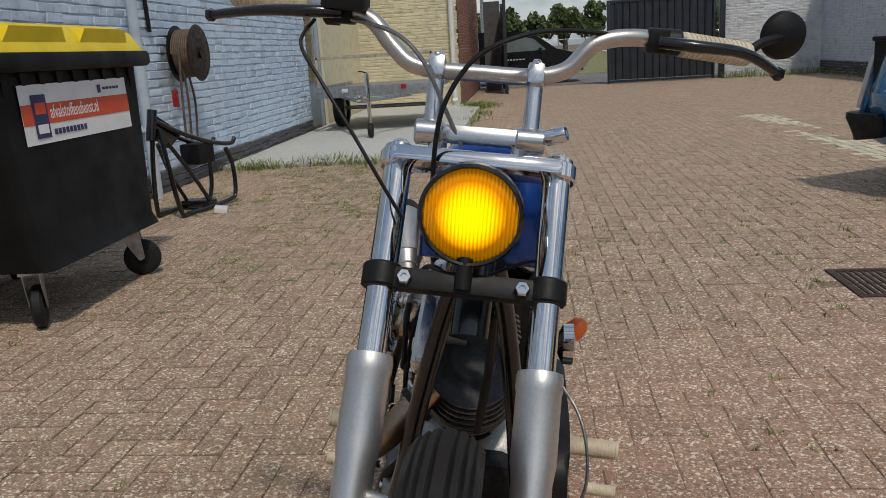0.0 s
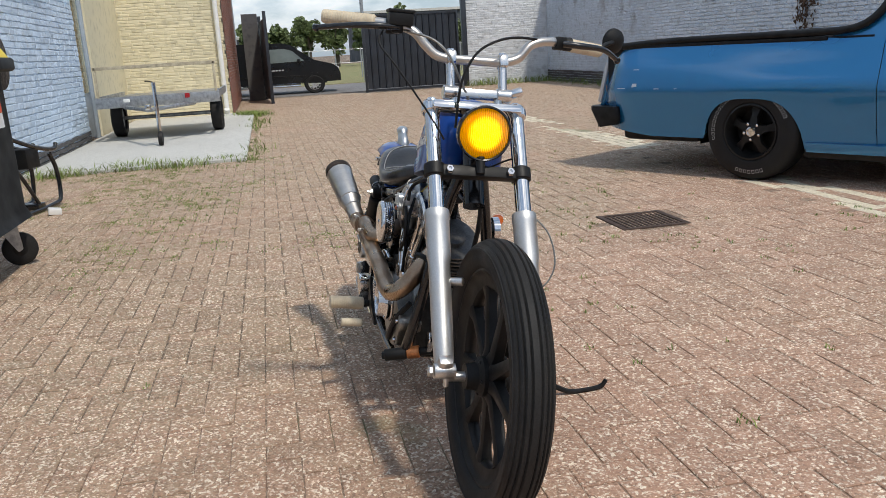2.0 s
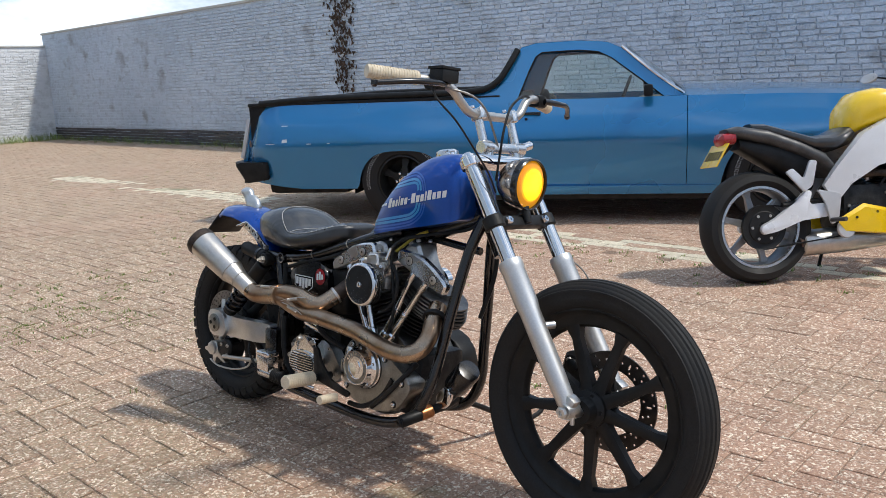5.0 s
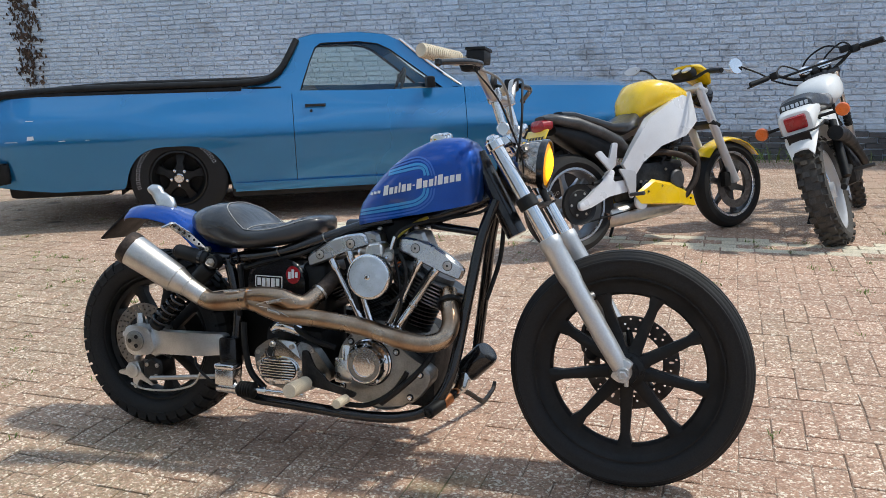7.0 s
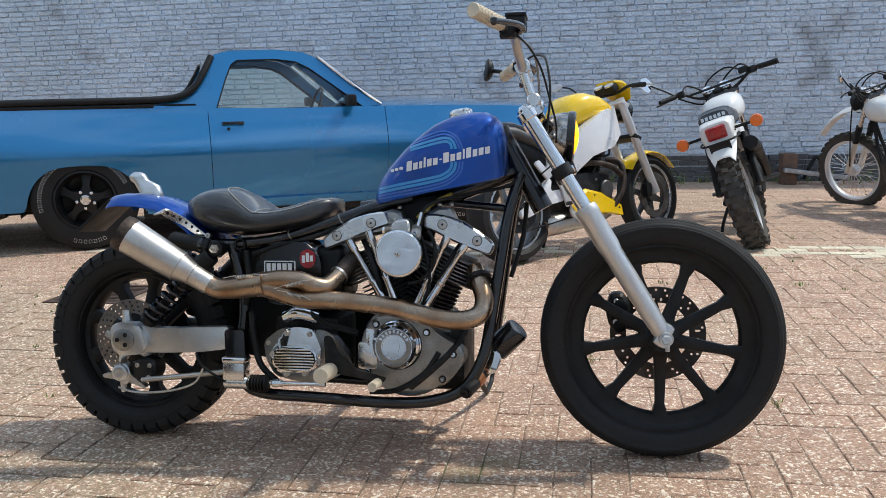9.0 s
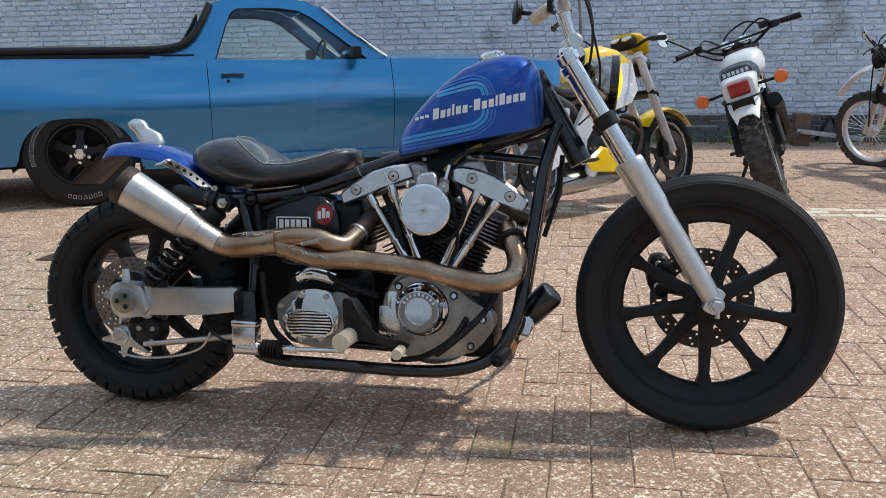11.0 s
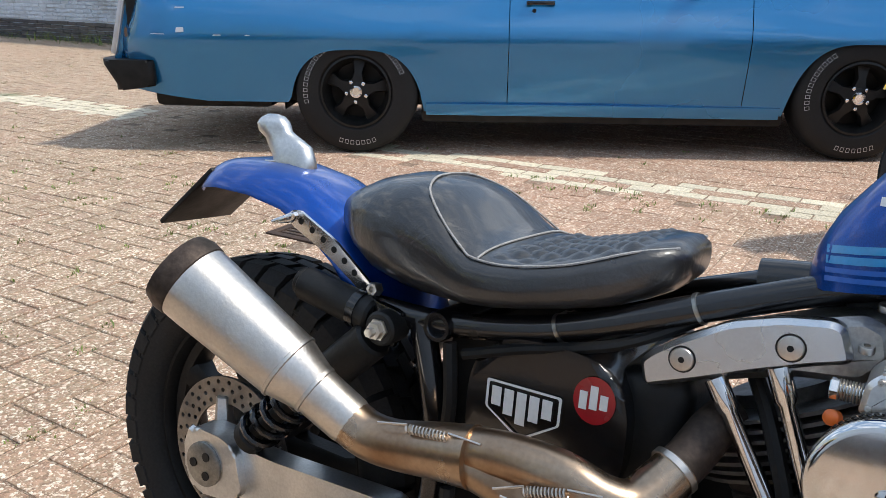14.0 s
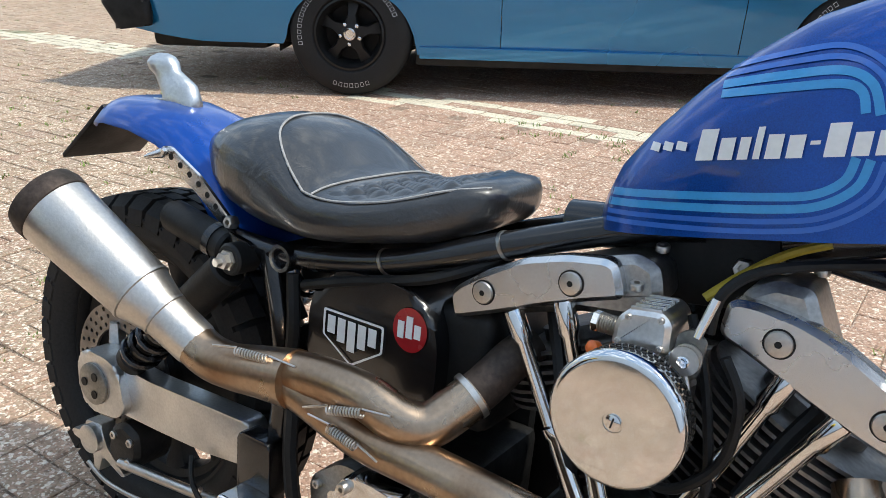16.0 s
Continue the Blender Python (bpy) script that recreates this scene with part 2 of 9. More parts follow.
def tube(bm, pts, r, seg=10, n=6, caps=True, smooth=True, flat=1.0):
    """A round bar along the points; r: one radius, or one for each point."""
    p = smooth_path(pts, n) if smooth else [Vector(q) for q in pts]
    if isinstance(r, (list, tuple)):
        k = len(r) - 1
        rad = []
        for i in range(len(p)):
            f = i / (len(p) - 1) * k
            j = min(int(f), k - 1)
            rad.append(r[j] + (r[j + 1] - r[j]) * (f - j))
    else:
        rad = [r] * len(p)
    t0 = (p[1] - p[0]).normalized()
    up = Vector((0, 0, 1)) if abs(t0.z) < 0.9 else Vector((0, 1, 0))
    nrm = (up - t0 * up.dot(t0)).normalized()
    rings = []
    for i, q in enumerate(p):
        t = (p[min(i + 1, len(p) - 1)] - p[max(i - 1, 0)]).normalized()
        nrm = (nrm - t * nrm.dot(t)).normalized()
        bn = t.cross(nrm)
        rings.append([bm.verts.new(q + (nrm * math.cos(2 * math.pi * k / seg) + bn * flat * math.sin(2 * math.pi * k / seg)) * rad[i]) for k in range(seg)])
    for a, b in zip(rings, rings[1:]):
        for k in range(seg):
            bm.faces.new((a[k], a[(k + 1) % seg], b[(k + 1) % seg], b[k]))
    if caps:
        bm.faces.new(rings[0])
        bm.faces.new(rings[-1])
    return bm


def loft(bm, sections, closed=True, caps=True):
    """Skin over sections that have the same number of points."""
    rows = [[bm.verts.new(q) for q in s] for s in sections]
    n = len(rows[0])
    for a, b in zip(rows, rows[1:]):
        for i in range(n if closed else n - 1):
            j = (i + 1) % n
            bm.faces.new((a[i], a[j], b[j], b[i]))
    if caps and closed:
        bm.faces.new(rows[0])
        bm.faces.new(rows[-1])
    return bm


def plate(bm, outline, lo, hi, m=None, bevel=0.0, plane="xz"):
    """A flat piece: an outline in a plane, with thickness from lo to hi across it."""
    def at(p, h):
        v = Vector((p[0], h, p[1])) if plane == "xz" else Vector((p[0], p[1], h)) if plane == "xy" else Vector((h, p[0], p[1]))
        return (m @ v) if m else v
    a = [bm.verts.new(at(p, lo)) for p in outline]
    b = [bm.verts.new(at(p, hi)) for p in outline]
    n = len(a)
    made = [bm.faces.new(a), bm.faces.new(b)]
    for i in range(n):
        made.append(bm.faces.new((a[i], a[(i + 1) % n], b[(i + 1) % n], b[i])))
    if bevel:
        e = list({e for f in made[:2] for e in f.edges})
        bmesh.ops.bevel(bm, geom=e, offset=bevel, segments=2, affect="EDGES", profile=0.6)
    return bm


def inset(outline, d):
    """The outline moved inwards by d."""
    n = len(outline)
    turn = 1 if sum(outline[i - 1][0] * outline[i][1] - outline[i][0] * outline[i - 1][1] for i in range(n)) > 0 else -1
    out = []
    for i in range(n):
        p, a, b = Vector(outline[i]), Vector(outline[i - 1]), Vector(outline[(i + 1) % n])
        u, v = (p - a).normalized(), (b - p).normalized()
        q = (Vector((-u.y, u.x)) + Vector((-v.y, v.x))) * turn
        out.append(tuple(p + q.normalized() * d))
    return out


def chamfered(bm, outline, back, front, d, flat=None):
    """An upright plate whose front edge is cut off at a slant, d wide."""
    y = front + (flat or d) * (1 if front < back else -1)
    return loft(bm, [[(x, h, z) for x, z in o] for o, h in ((outline, back), (outline, y), (inset(outline, d), front))])


def circle(cx, cy, r, n=24, a0=0.0, a1=360.0):
    full = abs(a1 - a0) >= 359.9
    k = n if full else n - 1
    return [(cx + r * math.cos(radians(a0 + (a1 - a0) * i / k)), cy + r * math.sin(radians(a0 + (a1 - a0) * i / k))) for i in range(n)]


def rounded(pts, r, n=4):
    """Outline with rounded corners."""
    out = []
    k = len(pts)
    for i in range(k):
        p, a, b = Vector(pts[i]), Vector(pts[i - 1]), Vector(pts[(i + 1) % k])
        u, v = (a - p), (b - p)
        d = min(r, u.length * 0.45, v.length * 0.45)
        s, e = p + u.normalized() * d, p + v.normalized() * d
        for j in range(n + 1):
            t = j / n
            q = s * (1 - t) ** 2 + p * 2 * t * (1 - t) + e * t * t
            out.append((q.x, q.y))
    return out


def bolt(bm, at, way, r=0.007, h=0.006):
    a = Vector(at)
    lathe(bm, [(r, 0), (r, h * 0.8), (r * 0.85, h), (r * 0.45, h), (r * 0.4, h * 0.5), (0, h * 0.5)], axis_matrix(a, a + Vector(way)), 6 if r > 0.009 else 12)
    return bm


def text_mesh(body, size, m, depth=0.001):
    """The built-in font as a mesh in bm form."""
    c = bpy.data.curves.new("letters", "FONT")
    c.body = body
    c.size = size
    c.extrude = depth
    c.resolution_u = 2
    ob = bpy.data.objects.new("letters", c)
    scene.collection.objects.link(ob)
    bpy.context.view_layer.update()
    me = bpy.data.meshes.new_from_object(ob.evaluated_get(bpy.context.evaluated_depsgraph_get()))
    bpy.data.objects.remove(ob)
    bm = bmesh.new()
    bm.from_mesh(me)
    bm.transform(m)
    bpy.data.meshes.remove(me)
    return bm


B = bmesh.new

# ---- setting ----
def position_material(name, c1, c2, chip, rough, chip_amount, chip_scale, moss=0.0, bump=0.0015, isle=0.12, obj=0.0, stain=None, rough_face=0.0, trend=0.0):
    """Exposed-aggregate concrete or brick: patches, pale chips and moss by place in the yard."""
    m = bpy.data.materials.new(name)
    m.use_nodes = True
    n, l = m.node_tree.nodes, m.node_tree.links
    b = n["Principled BSDF"]
    b.inputs["Roughness"].default_value = rough
    geo = n.new("ShaderNodeNewGeometry")

    def noise_tex(scale, detail, lo, hi):
        t = n.new("ShaderNodeTexNoise")
        t.inputs["Scale"].default_value = scale
        t.inputs["Detail"].default_value = detail
        l.new(geo.outputs["Position"], t.inputs["Vector"])
        r = n.new("ShaderNodeMapRange")
        r.inputs["From Min"].default_value = lo
        r.inputs["From Max"].default_value = hi
        l.new(t.outputs["Fac"], r.inputs["Value"])
        return r.outputs["Result"]

    def mix(a, bcol, fac):
        x = n.new("ShaderNodeMix")
        x.data_type = "RGBA"
        for s, v in ((6, a), (7, bcol)):
            if isinstance(v, tuple):
                x.inputs[s].default_value = (*v, 1)
            else:
                l.new(v, x.inputs[s])
        l.new(fac, x.inputs[0])
        return x.outputs[2]

    patch = noise_tex(0.55, 5, 0.38, 0.62)
    if trend:
        # more of the second colour towards the damp south-west of the yard
        sp = n.new("ShaderNodeVectorMath")
        sp.operation = "DOT_PRODUCT"
        sp.inputs[1].default_value = (-0.7, -0.6, 0)
        l.new(geo.outputs["Position"], sp.inputs[0])
        tr_ = n.new("ShaderNodeMapRange")
        tr_.inputs["From Min"].default_value = -0.7
        tr_.inputs["From Max"].default_value = 1.3
        tr_.inputs["To Min"].default_value = -trend * 0.6
        tr_.inputs["To Max"].default_value = trend
        l.new(sp.outputs["Value"], tr_.inputs["Value"])
        ad = n.new("ShaderNodeMath")
        ad.use_clamp = True
        l.new(patch, ad.inputs[0])
        l.new(tr_.outputs["Result"], ad.inputs[1])
        patch = ad.outputs[0]
    col = mix(c1, c2, patch)
    col = mix(col, tuple(x * 0.72 for x in c1), noise_tex(7.0, 4, 0.52, 0.75))
    stones = None
    if chip_amount:
        # washed aggregate: dark, middling and pale stones in two sizes
        for size, pale, strength in ((chip_scale, chip_amount, 1.0), (chip_scale * 2.3, chip_amount * 0.7, 0.6)):
            v = n.new("ShaderNodeTexVoronoi")
            v.inputs["Scale"].default_value = size
            l.new(geo.outputs["Position"], v.inputs["Vector"])
            sep = n.new("ShaderNodeSeparateColor")
            l.new(v.outputs["Color"], sep.inputs["Color"])
            for lo, hi, chan, colour, amount in ((1 - pale, 1 - pale * 0.6, "Red", chip, 0.95), (0.30, 0.12, "Red", tuple(x * 0.42 for x in c1), 0.6),
                                                 (0.62, 0.80, "Green", tuple(min(1.0, x * 1.35) for x in c1), 0.5)):
                th = n.new("ShaderNodeMapRange")
                th.inputs["From Min"].default_value = lo
                th.inputs["From Max"].default_value = hi
                th.inputs["To Max"].default_value = amount * strength
                l.new(sep.outputs[chan], th.inputs["Value"])
                col = mix(col, colour, th.outputs["Result"])
            stones = stones or v.outputs["Distance"]
    for amount, node, sock in ((obj, "ShaderNodeObjectInfo", "Random"), (isle, "ShaderNodeNewGeometry", "Random Per Island")):
        if amount:
            src = n.new(node)
            r = n.new("ShaderNodeMapRange")
            r.inputs["To Min"].default_value = 1 - amount
            r.inputs["To Max"].default_value = 1 + amount
            h = n.new("ShaderNodeHueSaturation")
            l.new(src.outputs[sock], r.inputs["Value"])
            l.new(r.outputs["Result"], h.inputs["Value"])
            l.new(col, h.inputs["Color"])
            col = h.outputs["Color"]
    if moss:
        col = mix(col, (0.10, 0.115, 0.04), noise_tex(1.3, 8, 1 - moss, 1 - moss + 0.15))
    if stain:
        col = mix(col, stain[0], noise_tex(stain[1], 7, stain[2], stain[2] + 0.12))
    l.new(col, b.inputs["Base Color"])
    f = n.new("ShaderNodeTexNoise")
    f.inputs["Scale"].default_value = 180
    f.inputs["Detail"].default_value = 4
    l.new(geo.outputs["Position"], f.inputs["Vector"])
    bp = n.new("ShaderNodeBump")
    bp.inputs["Strength"].default_value = 1.0
    bp.inputs["Distance"].default_value = bump
    l.new(f.outputs["Fac"], bp.inputs["Height"])
    if stones and rough_face:
        bs = n.new("ShaderNodeBump")
        bs.invert = True
        bs.inputs["Strength"].default_value = 0.8
        bs.inputs["Distance"].default_value = 0.0025
        l.new(stones, bs.inputs["Height"])
        l.new(bs.outputs["Normal"], bp.inputs["Normal"])
    elif rough_face:
        f2 = n.new("ShaderNodeTexNoise")
        f2.inputs["Scale"].default_value = 26
        f2.inputs["Detail"].default_value = 6
        l.new(geo.outputs["Position"], f2.inputs["Vector"])
        b2 = n.new("ShaderNodeBump")
        b2.inputs["Strength"].default_value = 1.0
        b2.inputs["Distance"].default_value = rough_face
        l.new(f2.outputs["Fac"], b2.inputs["Height"])
        l.new(b2.outputs["Normal"], bp.inputs["Normal"])
    l.new(bp.outputs["Normal"], b.inputs["Normal"])
    return m


PAVER = position_material("washed_concrete_paver", (0.398, 0.239, 0.162), (0.318, 0.238, 0.151), (0.84, 0.74, 0.60), 0.85, 0.19, 125, moss=0.33, isle=0.10, trend=0.6, rough_face=0.004)
PAVER_ONE = position_material("washed_concrete_paver_single", (0.398, 0.239, 0.162), (0.318, 0.238, 0.151), (0.84, 0.74, 0.60), 0.85, 0.19, 125, moss=0.33, isle=0, obj=0.10, trend=0.6, rough_face=0.004)
PALE = position_material("pale_concrete_paver", (0.66, 0.58, 0.43), (0.57, 0.51, 0.39), (0.76, 0.70, 0.58), 0.85, 0.2, 150, moss=0.36, isle=0.1)
SAND = position_material("sandy_joint_soil", (0.25, 0.162, 0.113), (0.09, 0.067, 0.043), (0.40, 0.34, 0.26), 0.95, 0.25, 130, moss=0.40, isle=0, trend=0.7)
CONCRETE = position_material("smooth_concrete", (0.56, 0.555, 0.52), (0.48, 0.475, 0.445), (0.55, 0.55, 0.53), 0.8, 0.1, 200, moss=0.3, isle=0)
ASPHALT = position_material("asphalt", (0.16, 0.15, 0.145), (0.20, 0.19, 0.18), (0.3, 0.3, 0.3), 0.9, 0.2, 120, isle=0)
MEADOW = position_material("dry_meadow", (0.23, 0.21, 0.09), (0.15, 0.19, 0.06), (0.4, 0.35, 0.18), 0.95, 0.2, 30, isle=0)
WALLGREY = position_material("grey_blue_painted_brick", (0.655, 0.735, 0.83), (0.57, 0.65, 0.74), (0.5, 0.53, 0.57), 0.8, 0.0, 60, isle=0.07, stain=((0.36, 0.39, 0.43), 1.6, 0.60), rough_face=0.03)
WALLGREY_ONE = position_material("grey_blue_painted_brick_single", (0.655, 0.735, 0.83), (0.57, 0.65, 0.74), (0.5, 0.53, 0.57), 0.8, 0.0, 60, isle=0, obj=0.07, stain=((0.36, 0.39, 0.43), 1.6, 0.60), rough_face=0.03)
PLINTH_AND_PIER_SHADE = position_material("dark_grey_plinth_and_pier_shade", (0.085, 0.085, 0.09), (0.11, 0.105, 0.10), (0.2, 0.2, 0.2), 0.85, 0.0, 60, isle=0.15, moss=0.36)
WALLBLUE = position_material("pale_blue_painted_brick", (0.59, 0.71, 0.84), (0.54, 0.65, 0.78), (0.7, 0.7, 0.7), 0.7, 0.0, 60, isle=0.05, stain=((0.42, 0.44, 0.46), 2.2, 0.64), rough_face=0.008)
WALLWHITE = position_material("white_painted_brick", (0.66, 0.68, 0.70), (0.58, 0.60, 0.62), (0.7, 0.7, 0.7), 0.7, 0.0, 60, isle=0.06, stain=((0.4, 0.41, 0.42), 2.0, 0.60), rough_face=0.012)
CREAM = position_material("cream_painted_brick", (0.70, 0.63, 0.44), (0.64, 0.58, 0.41), (0.7, 0.7, 0.7), 0.7, 0.0, 60, isle=0.05)
REDBRICK = position_material("red_brick", (0.24, 0.085, 0.055), (0.19, 0.075, 0.05), (0.3, 0.2, 0.15), 0.85, 0.2, 140, isle=0.2)
MORTAR = position_material("mortar", (0.36, 0.34, 0.31), (0.31, 0.30, 0.27), (0.4, 0.4, 0.4), 0.9, 0.0, 60, isle=0)

WN = 7.72          # face of the long wall
WS = -3.20         # face of the garage wall
bm = B()
bmesh.ops.create_grid(bm, x_segments=2, y_segments=2, size=600)
bm.transform(Matrix.Translation((0, 0, -0.004)))
ground = mesh_thing("ground", bm, SAND, "sandy soil under block paving, reaching to the horizon", "ground", kind="structure")


def wall_core(name, size, at, mat, label):
    return mesh_thing(name, box(B(), size, at), mat, label, "wall", kind="structure")


wall_north = wall_core("wall_north", (44, 0.30, 2.74), (-20.35 + 22, WN + 0.155, 1.36), WALLGREY, "long grey-blue painted brick wall along the yard")
wall_west = wall_core("wall_west", (0.24, 2.45, 2.42), (-20.325, 6.50, 1.21), WALLWHITE, "white painted brick wall beside the gate")
wall_south = wall_core("wall_south", (26.2, 0.30, 3.66), (-10.2 + 13.1, WS - 0.155, 1.83), WALLBLUE, "pale blue painted brick wall of a garage")
wall_cream = wall_core("wall_cream", (0.30, 4.6, 5.6), (-14.86, -3.55, 2.8), CREAM, "cream painted brick gable wall")
wall_brick = wall_core("wall_brick", (7.0, 0.30, 5.6), (-18.35, -1.36, 2.8), MORTAR, "red brick side wall of a building")
wall_return = wall_core("wall_return", (4.5, 0.30, 5.2), (-12.6, -5.7, 2.6), CREAM, "plain wall at the back of the recess")
wall_east = wall_core("wall_east", (0.3, 11.3, 4.5), (16.0, 2.2, 2.25), WALLGREY, "plain wall closing the yard")


def brick_rows(a, b, z0, z1, length=0.21, gap=0.008, course=0.0635, seed=3, head=0.004):
    """Places of the bricks of a running bond from a to b along a wall: (s, z, length, height)."""
    rnd = random.Random(seed)
    out = []
    k = 0
    z = z0
    while z + course * 0.6 < z1:
        s = a - (0.5 * (length + gap) if k % 2 else 0) - rnd.uniform(0, 0.03)
        while s < b:
            cut = length * (0.5 if rnd.random() < 0.18 else 1.0) + rnd.uniform(-0.008, 0.008)
            lo, hi = max(s, a), min(s + cut, b)
            if hi - lo > 0.03:
                out.append((lo, z + rnd.uniform(-0.004, 0.004), hi - lo, course - gap + rnd.uniform(-0.004, 0.003)))
            s += cut + head
        z += course
        k += 1
    return out


def brick_mesh(items, place, proud, seed=5):
    """Joined bricks: place(s, z, d) gives the point d in front of the wall's face."""
    rnd = random.Random(seed)
    verts, faces = [], []
    for s, z, w, h in items:
        d = proud + rnd.uniform(-0.005, 0.004)
        tl = [rnd.uniform(-0.003, 0.003) for _ in range(4)]
        j = [rnd.uniform(-0.004, 0.004) for _ in range(4)]
        i = len(verts)
        c = 0.006
        for (x, y), e in zip(((0, 0), (w, 0), (w, h), (0, h)), tl):
            verts.append(place(s + x, z + y, 0.0))
        for (x, y), e, q in zip(((c, c), (w - c, c), (w - c, h - c), (c, h - c)), tl, j):
            verts.append(place(s + x + q, z + y + q * 0.6, d + e))
        faces += [(i + 4, i + 5, i + 6, i + 7)] + [(i + k, i + (k + 1) % 4, i + 4 + (k + 1) % 4, i + 4 + k) for k in range(4)]
    return verts, faces


def bricks(name, parent, items, place, mat, proud=0.007, label="joined bricks of the wall"):
    v, f = brick_mesh(items, place, proud)
    me = bpy.data.meshes.new(name)
    me.from_pydata(v, [], f)
    me.materials.append(mat)
    me.shade_smooth()
    me.set_sharp_from_angle(angle=radians(35))
    ob = new(name, me)
    ob.parent = parent
    return tagged(ob, label, kind="stuff")


def north(s, z, d):
    return (s, WN - d, z)


def south(s, z, d):
    return (s, WS + d, z)


def west(s, z, d):
    return (-20.205 + d, s, z)


def creamf(s, z, d):
    return (-14.71 + d, s, z)


def brickside(s, z, d):
    return (s, -1.21 + d, z)


allb = brick_rows(-20.2, 12.0, 0.33, 2.70, seed=1)
NEARB = [q for q in allb if 2.15 < q[0] < 5.2 and 0.5 < q[1] < 1.65 and 0.19 < q[2] < 0.22][:300]
near_set = set(NEARB)
bricks("brickwork", wall_north, [q for q in allb if q not in near_set], north, WALLGREY, 0.013)
bricks("plinth_bricks", wall_north, brick_rows(-20.2, 12.0, 0.0, 0.325, seed=2), north, PLINTH_AND_PIER_SHADE, 0.02, "dark plinth course of the wall")
bm = box(B(), (44, 0.36, 0.05), (1.65, WN + 0.15, 2.755), None, 0.008)
part("coping", bm, CONCRETE, wall_north)
bricks("brickwork", wall_west, brick_rows(5.30, WN, 0.0, 2.36, seed=4), west, WALLWHITE)
bm = box(B(), (0.30, 2.45, 0.05), (-20.325, 6.50, 2.44), None, 0.008)
part("coping", bm, CONCRETE, wall_west)
bricks("brickwork", wall_south, brick_rows(-10.2, 3.0, 0.20, 3.6, course=0.075, seed=6), south, WALLBLUE, 0.009)
bricks("plinth_bricks", wall_south, brick_rows(-10.2, 3.0, 0.0, 0.195, course=0.065, seed=7), south, PLINTH_AND_PIER_SHADE, 0.02, "dark grey plinth of the wall")
bricks("brickwork", wall_cream, brick_rows(-5.5, -1.22, 0.0, 4.0, seed=8), creamf, CREAM)
bricks("brickwork", wall_brick, brick_rows(-21.6, -14.72, 0.0, 4.0, seed=9), brickside, REDBRICK)

# rust-brown creeper stain on the long wall
bm = B()
rnd = random.Random(12)
for i in range(420):
    z = 1.0 + 1.7 * rnd.random() ** 0.8
    x = -8.2 + rnd.gauss(0, 0.10 + 0.06 * (z - 1.0))
    r = rnd.uniform(0.015, 0.045)
    a = rnd.uniform(0, 6.28)
    vs = [bm.verts.new((x + r * math.cos(a + k * 2.1), WN - 0.02 - rnd.uniform(0, 0.035), z + r * 1.3 * math.sin(a + k * 2.1))) for k in range(3)]
    bm.faces.new(vs)
CREEPER = material("dead_creeper", (0.075, 0.045, 0.028), 0.9, 0, 0.3, 20, 0.3, 150, per_island=0.4)
mesh_thing("dead_creeper", bm, CREEPER, "dry brown creeper clinging to the grey wall", "plant", kind="stuff")

# concrete slab in front of the recess
bm = box(B(), (8.5, 2.42, 0.06), (-10.45, -1.99, 0.004), None, 0.008)
mesh_thing("slab", bm, CONCRETE, "smooth pale concrete slab with weeds along its edge", "floor", kind="structure")

# roller door panel, downpipes, door in the recess
bm = box(B(), (2.6, 0.05, 0.28), (-7.0, WS + 0.02, 2.18), None, 0.01)
DOORGREY = material("grey_door_paint", (0.38, 0.44, 0.5), 0.5, 0, 0.1, 4, 0.05, 100)
mesh_thing("trim", bm, WALLBLUE, "painted lintel band on the garage wall", "trim", kind="structure")
PIPE = material("pale_blue_pipe_paint", (0.52, 0.6, 0.68), 0.4, 0, 0.1, 6, 0.05, 100, coat=0.2)
dp = thing("downpipe", Matrix.Translation((-4.45, WS + 0.07, 0)), "pale blue plastic downpipe on the garage wall", "pipe")
part("pipe", cyl(B(), (0, 0, 0), (0, 0, 4.2), 0.045, seg=16), PIPE, dp)
for z in (0.6, 1.9, 3.2):
    part("bracket", box(B(), (0.12, 0.10, 0.03), (0, -0.03, z), None, 0.004), PIPE, dp)
dp = thing("downpipe", Matrix.Translation((-14.62, -1.33, 0)), "white downpipe at the corner of the gable", "pipe")
part("pipe", cyl(B(), (0, 0, 0), (0, 0, 5.2), 0.05, seg=14), WHITEP, dp)
part("shoe", cyl(B(), (0, 0, 0.02), (0.08, 0, 0.14), 0.056, seg=14), WHITEP, dp)
GLASS = glass("window_glass", (0.88, 0.96, 0.93))
door = thing("door_1", Matrix.Translation((-10.25, -3.25, 0)), "grey glazed door in the recess beside the garage", "door", kind="structure")
for x in (-0.05, -0.95):
    part("door_frame", box(B(), (0.09, 0.09, 2.6), (x - 0.1, -0.06, 1.3), None, 0.006), DOORGREY, door)
part("door_frame", box(B(), (1.0, 0.09, 0.09), (-0.6, -0.06, 2.64), None, 0.006), DOORGREY, door)
part("door_panel", box(B(), (0.82, 0.04, 2.5), (-0.6, -0.08, 1.29), None, 0.004), DOORGREY, door)
part("pane", box(B(), (0.60, 0.012, 1.6), (-0.6, -0.052, 1.55)), GLASS, door)
wd = part("wall_infill", box(B(), (3.6, 0.3, 5.2), (-3.1, -0.17, 2.6)), CREAM, door)

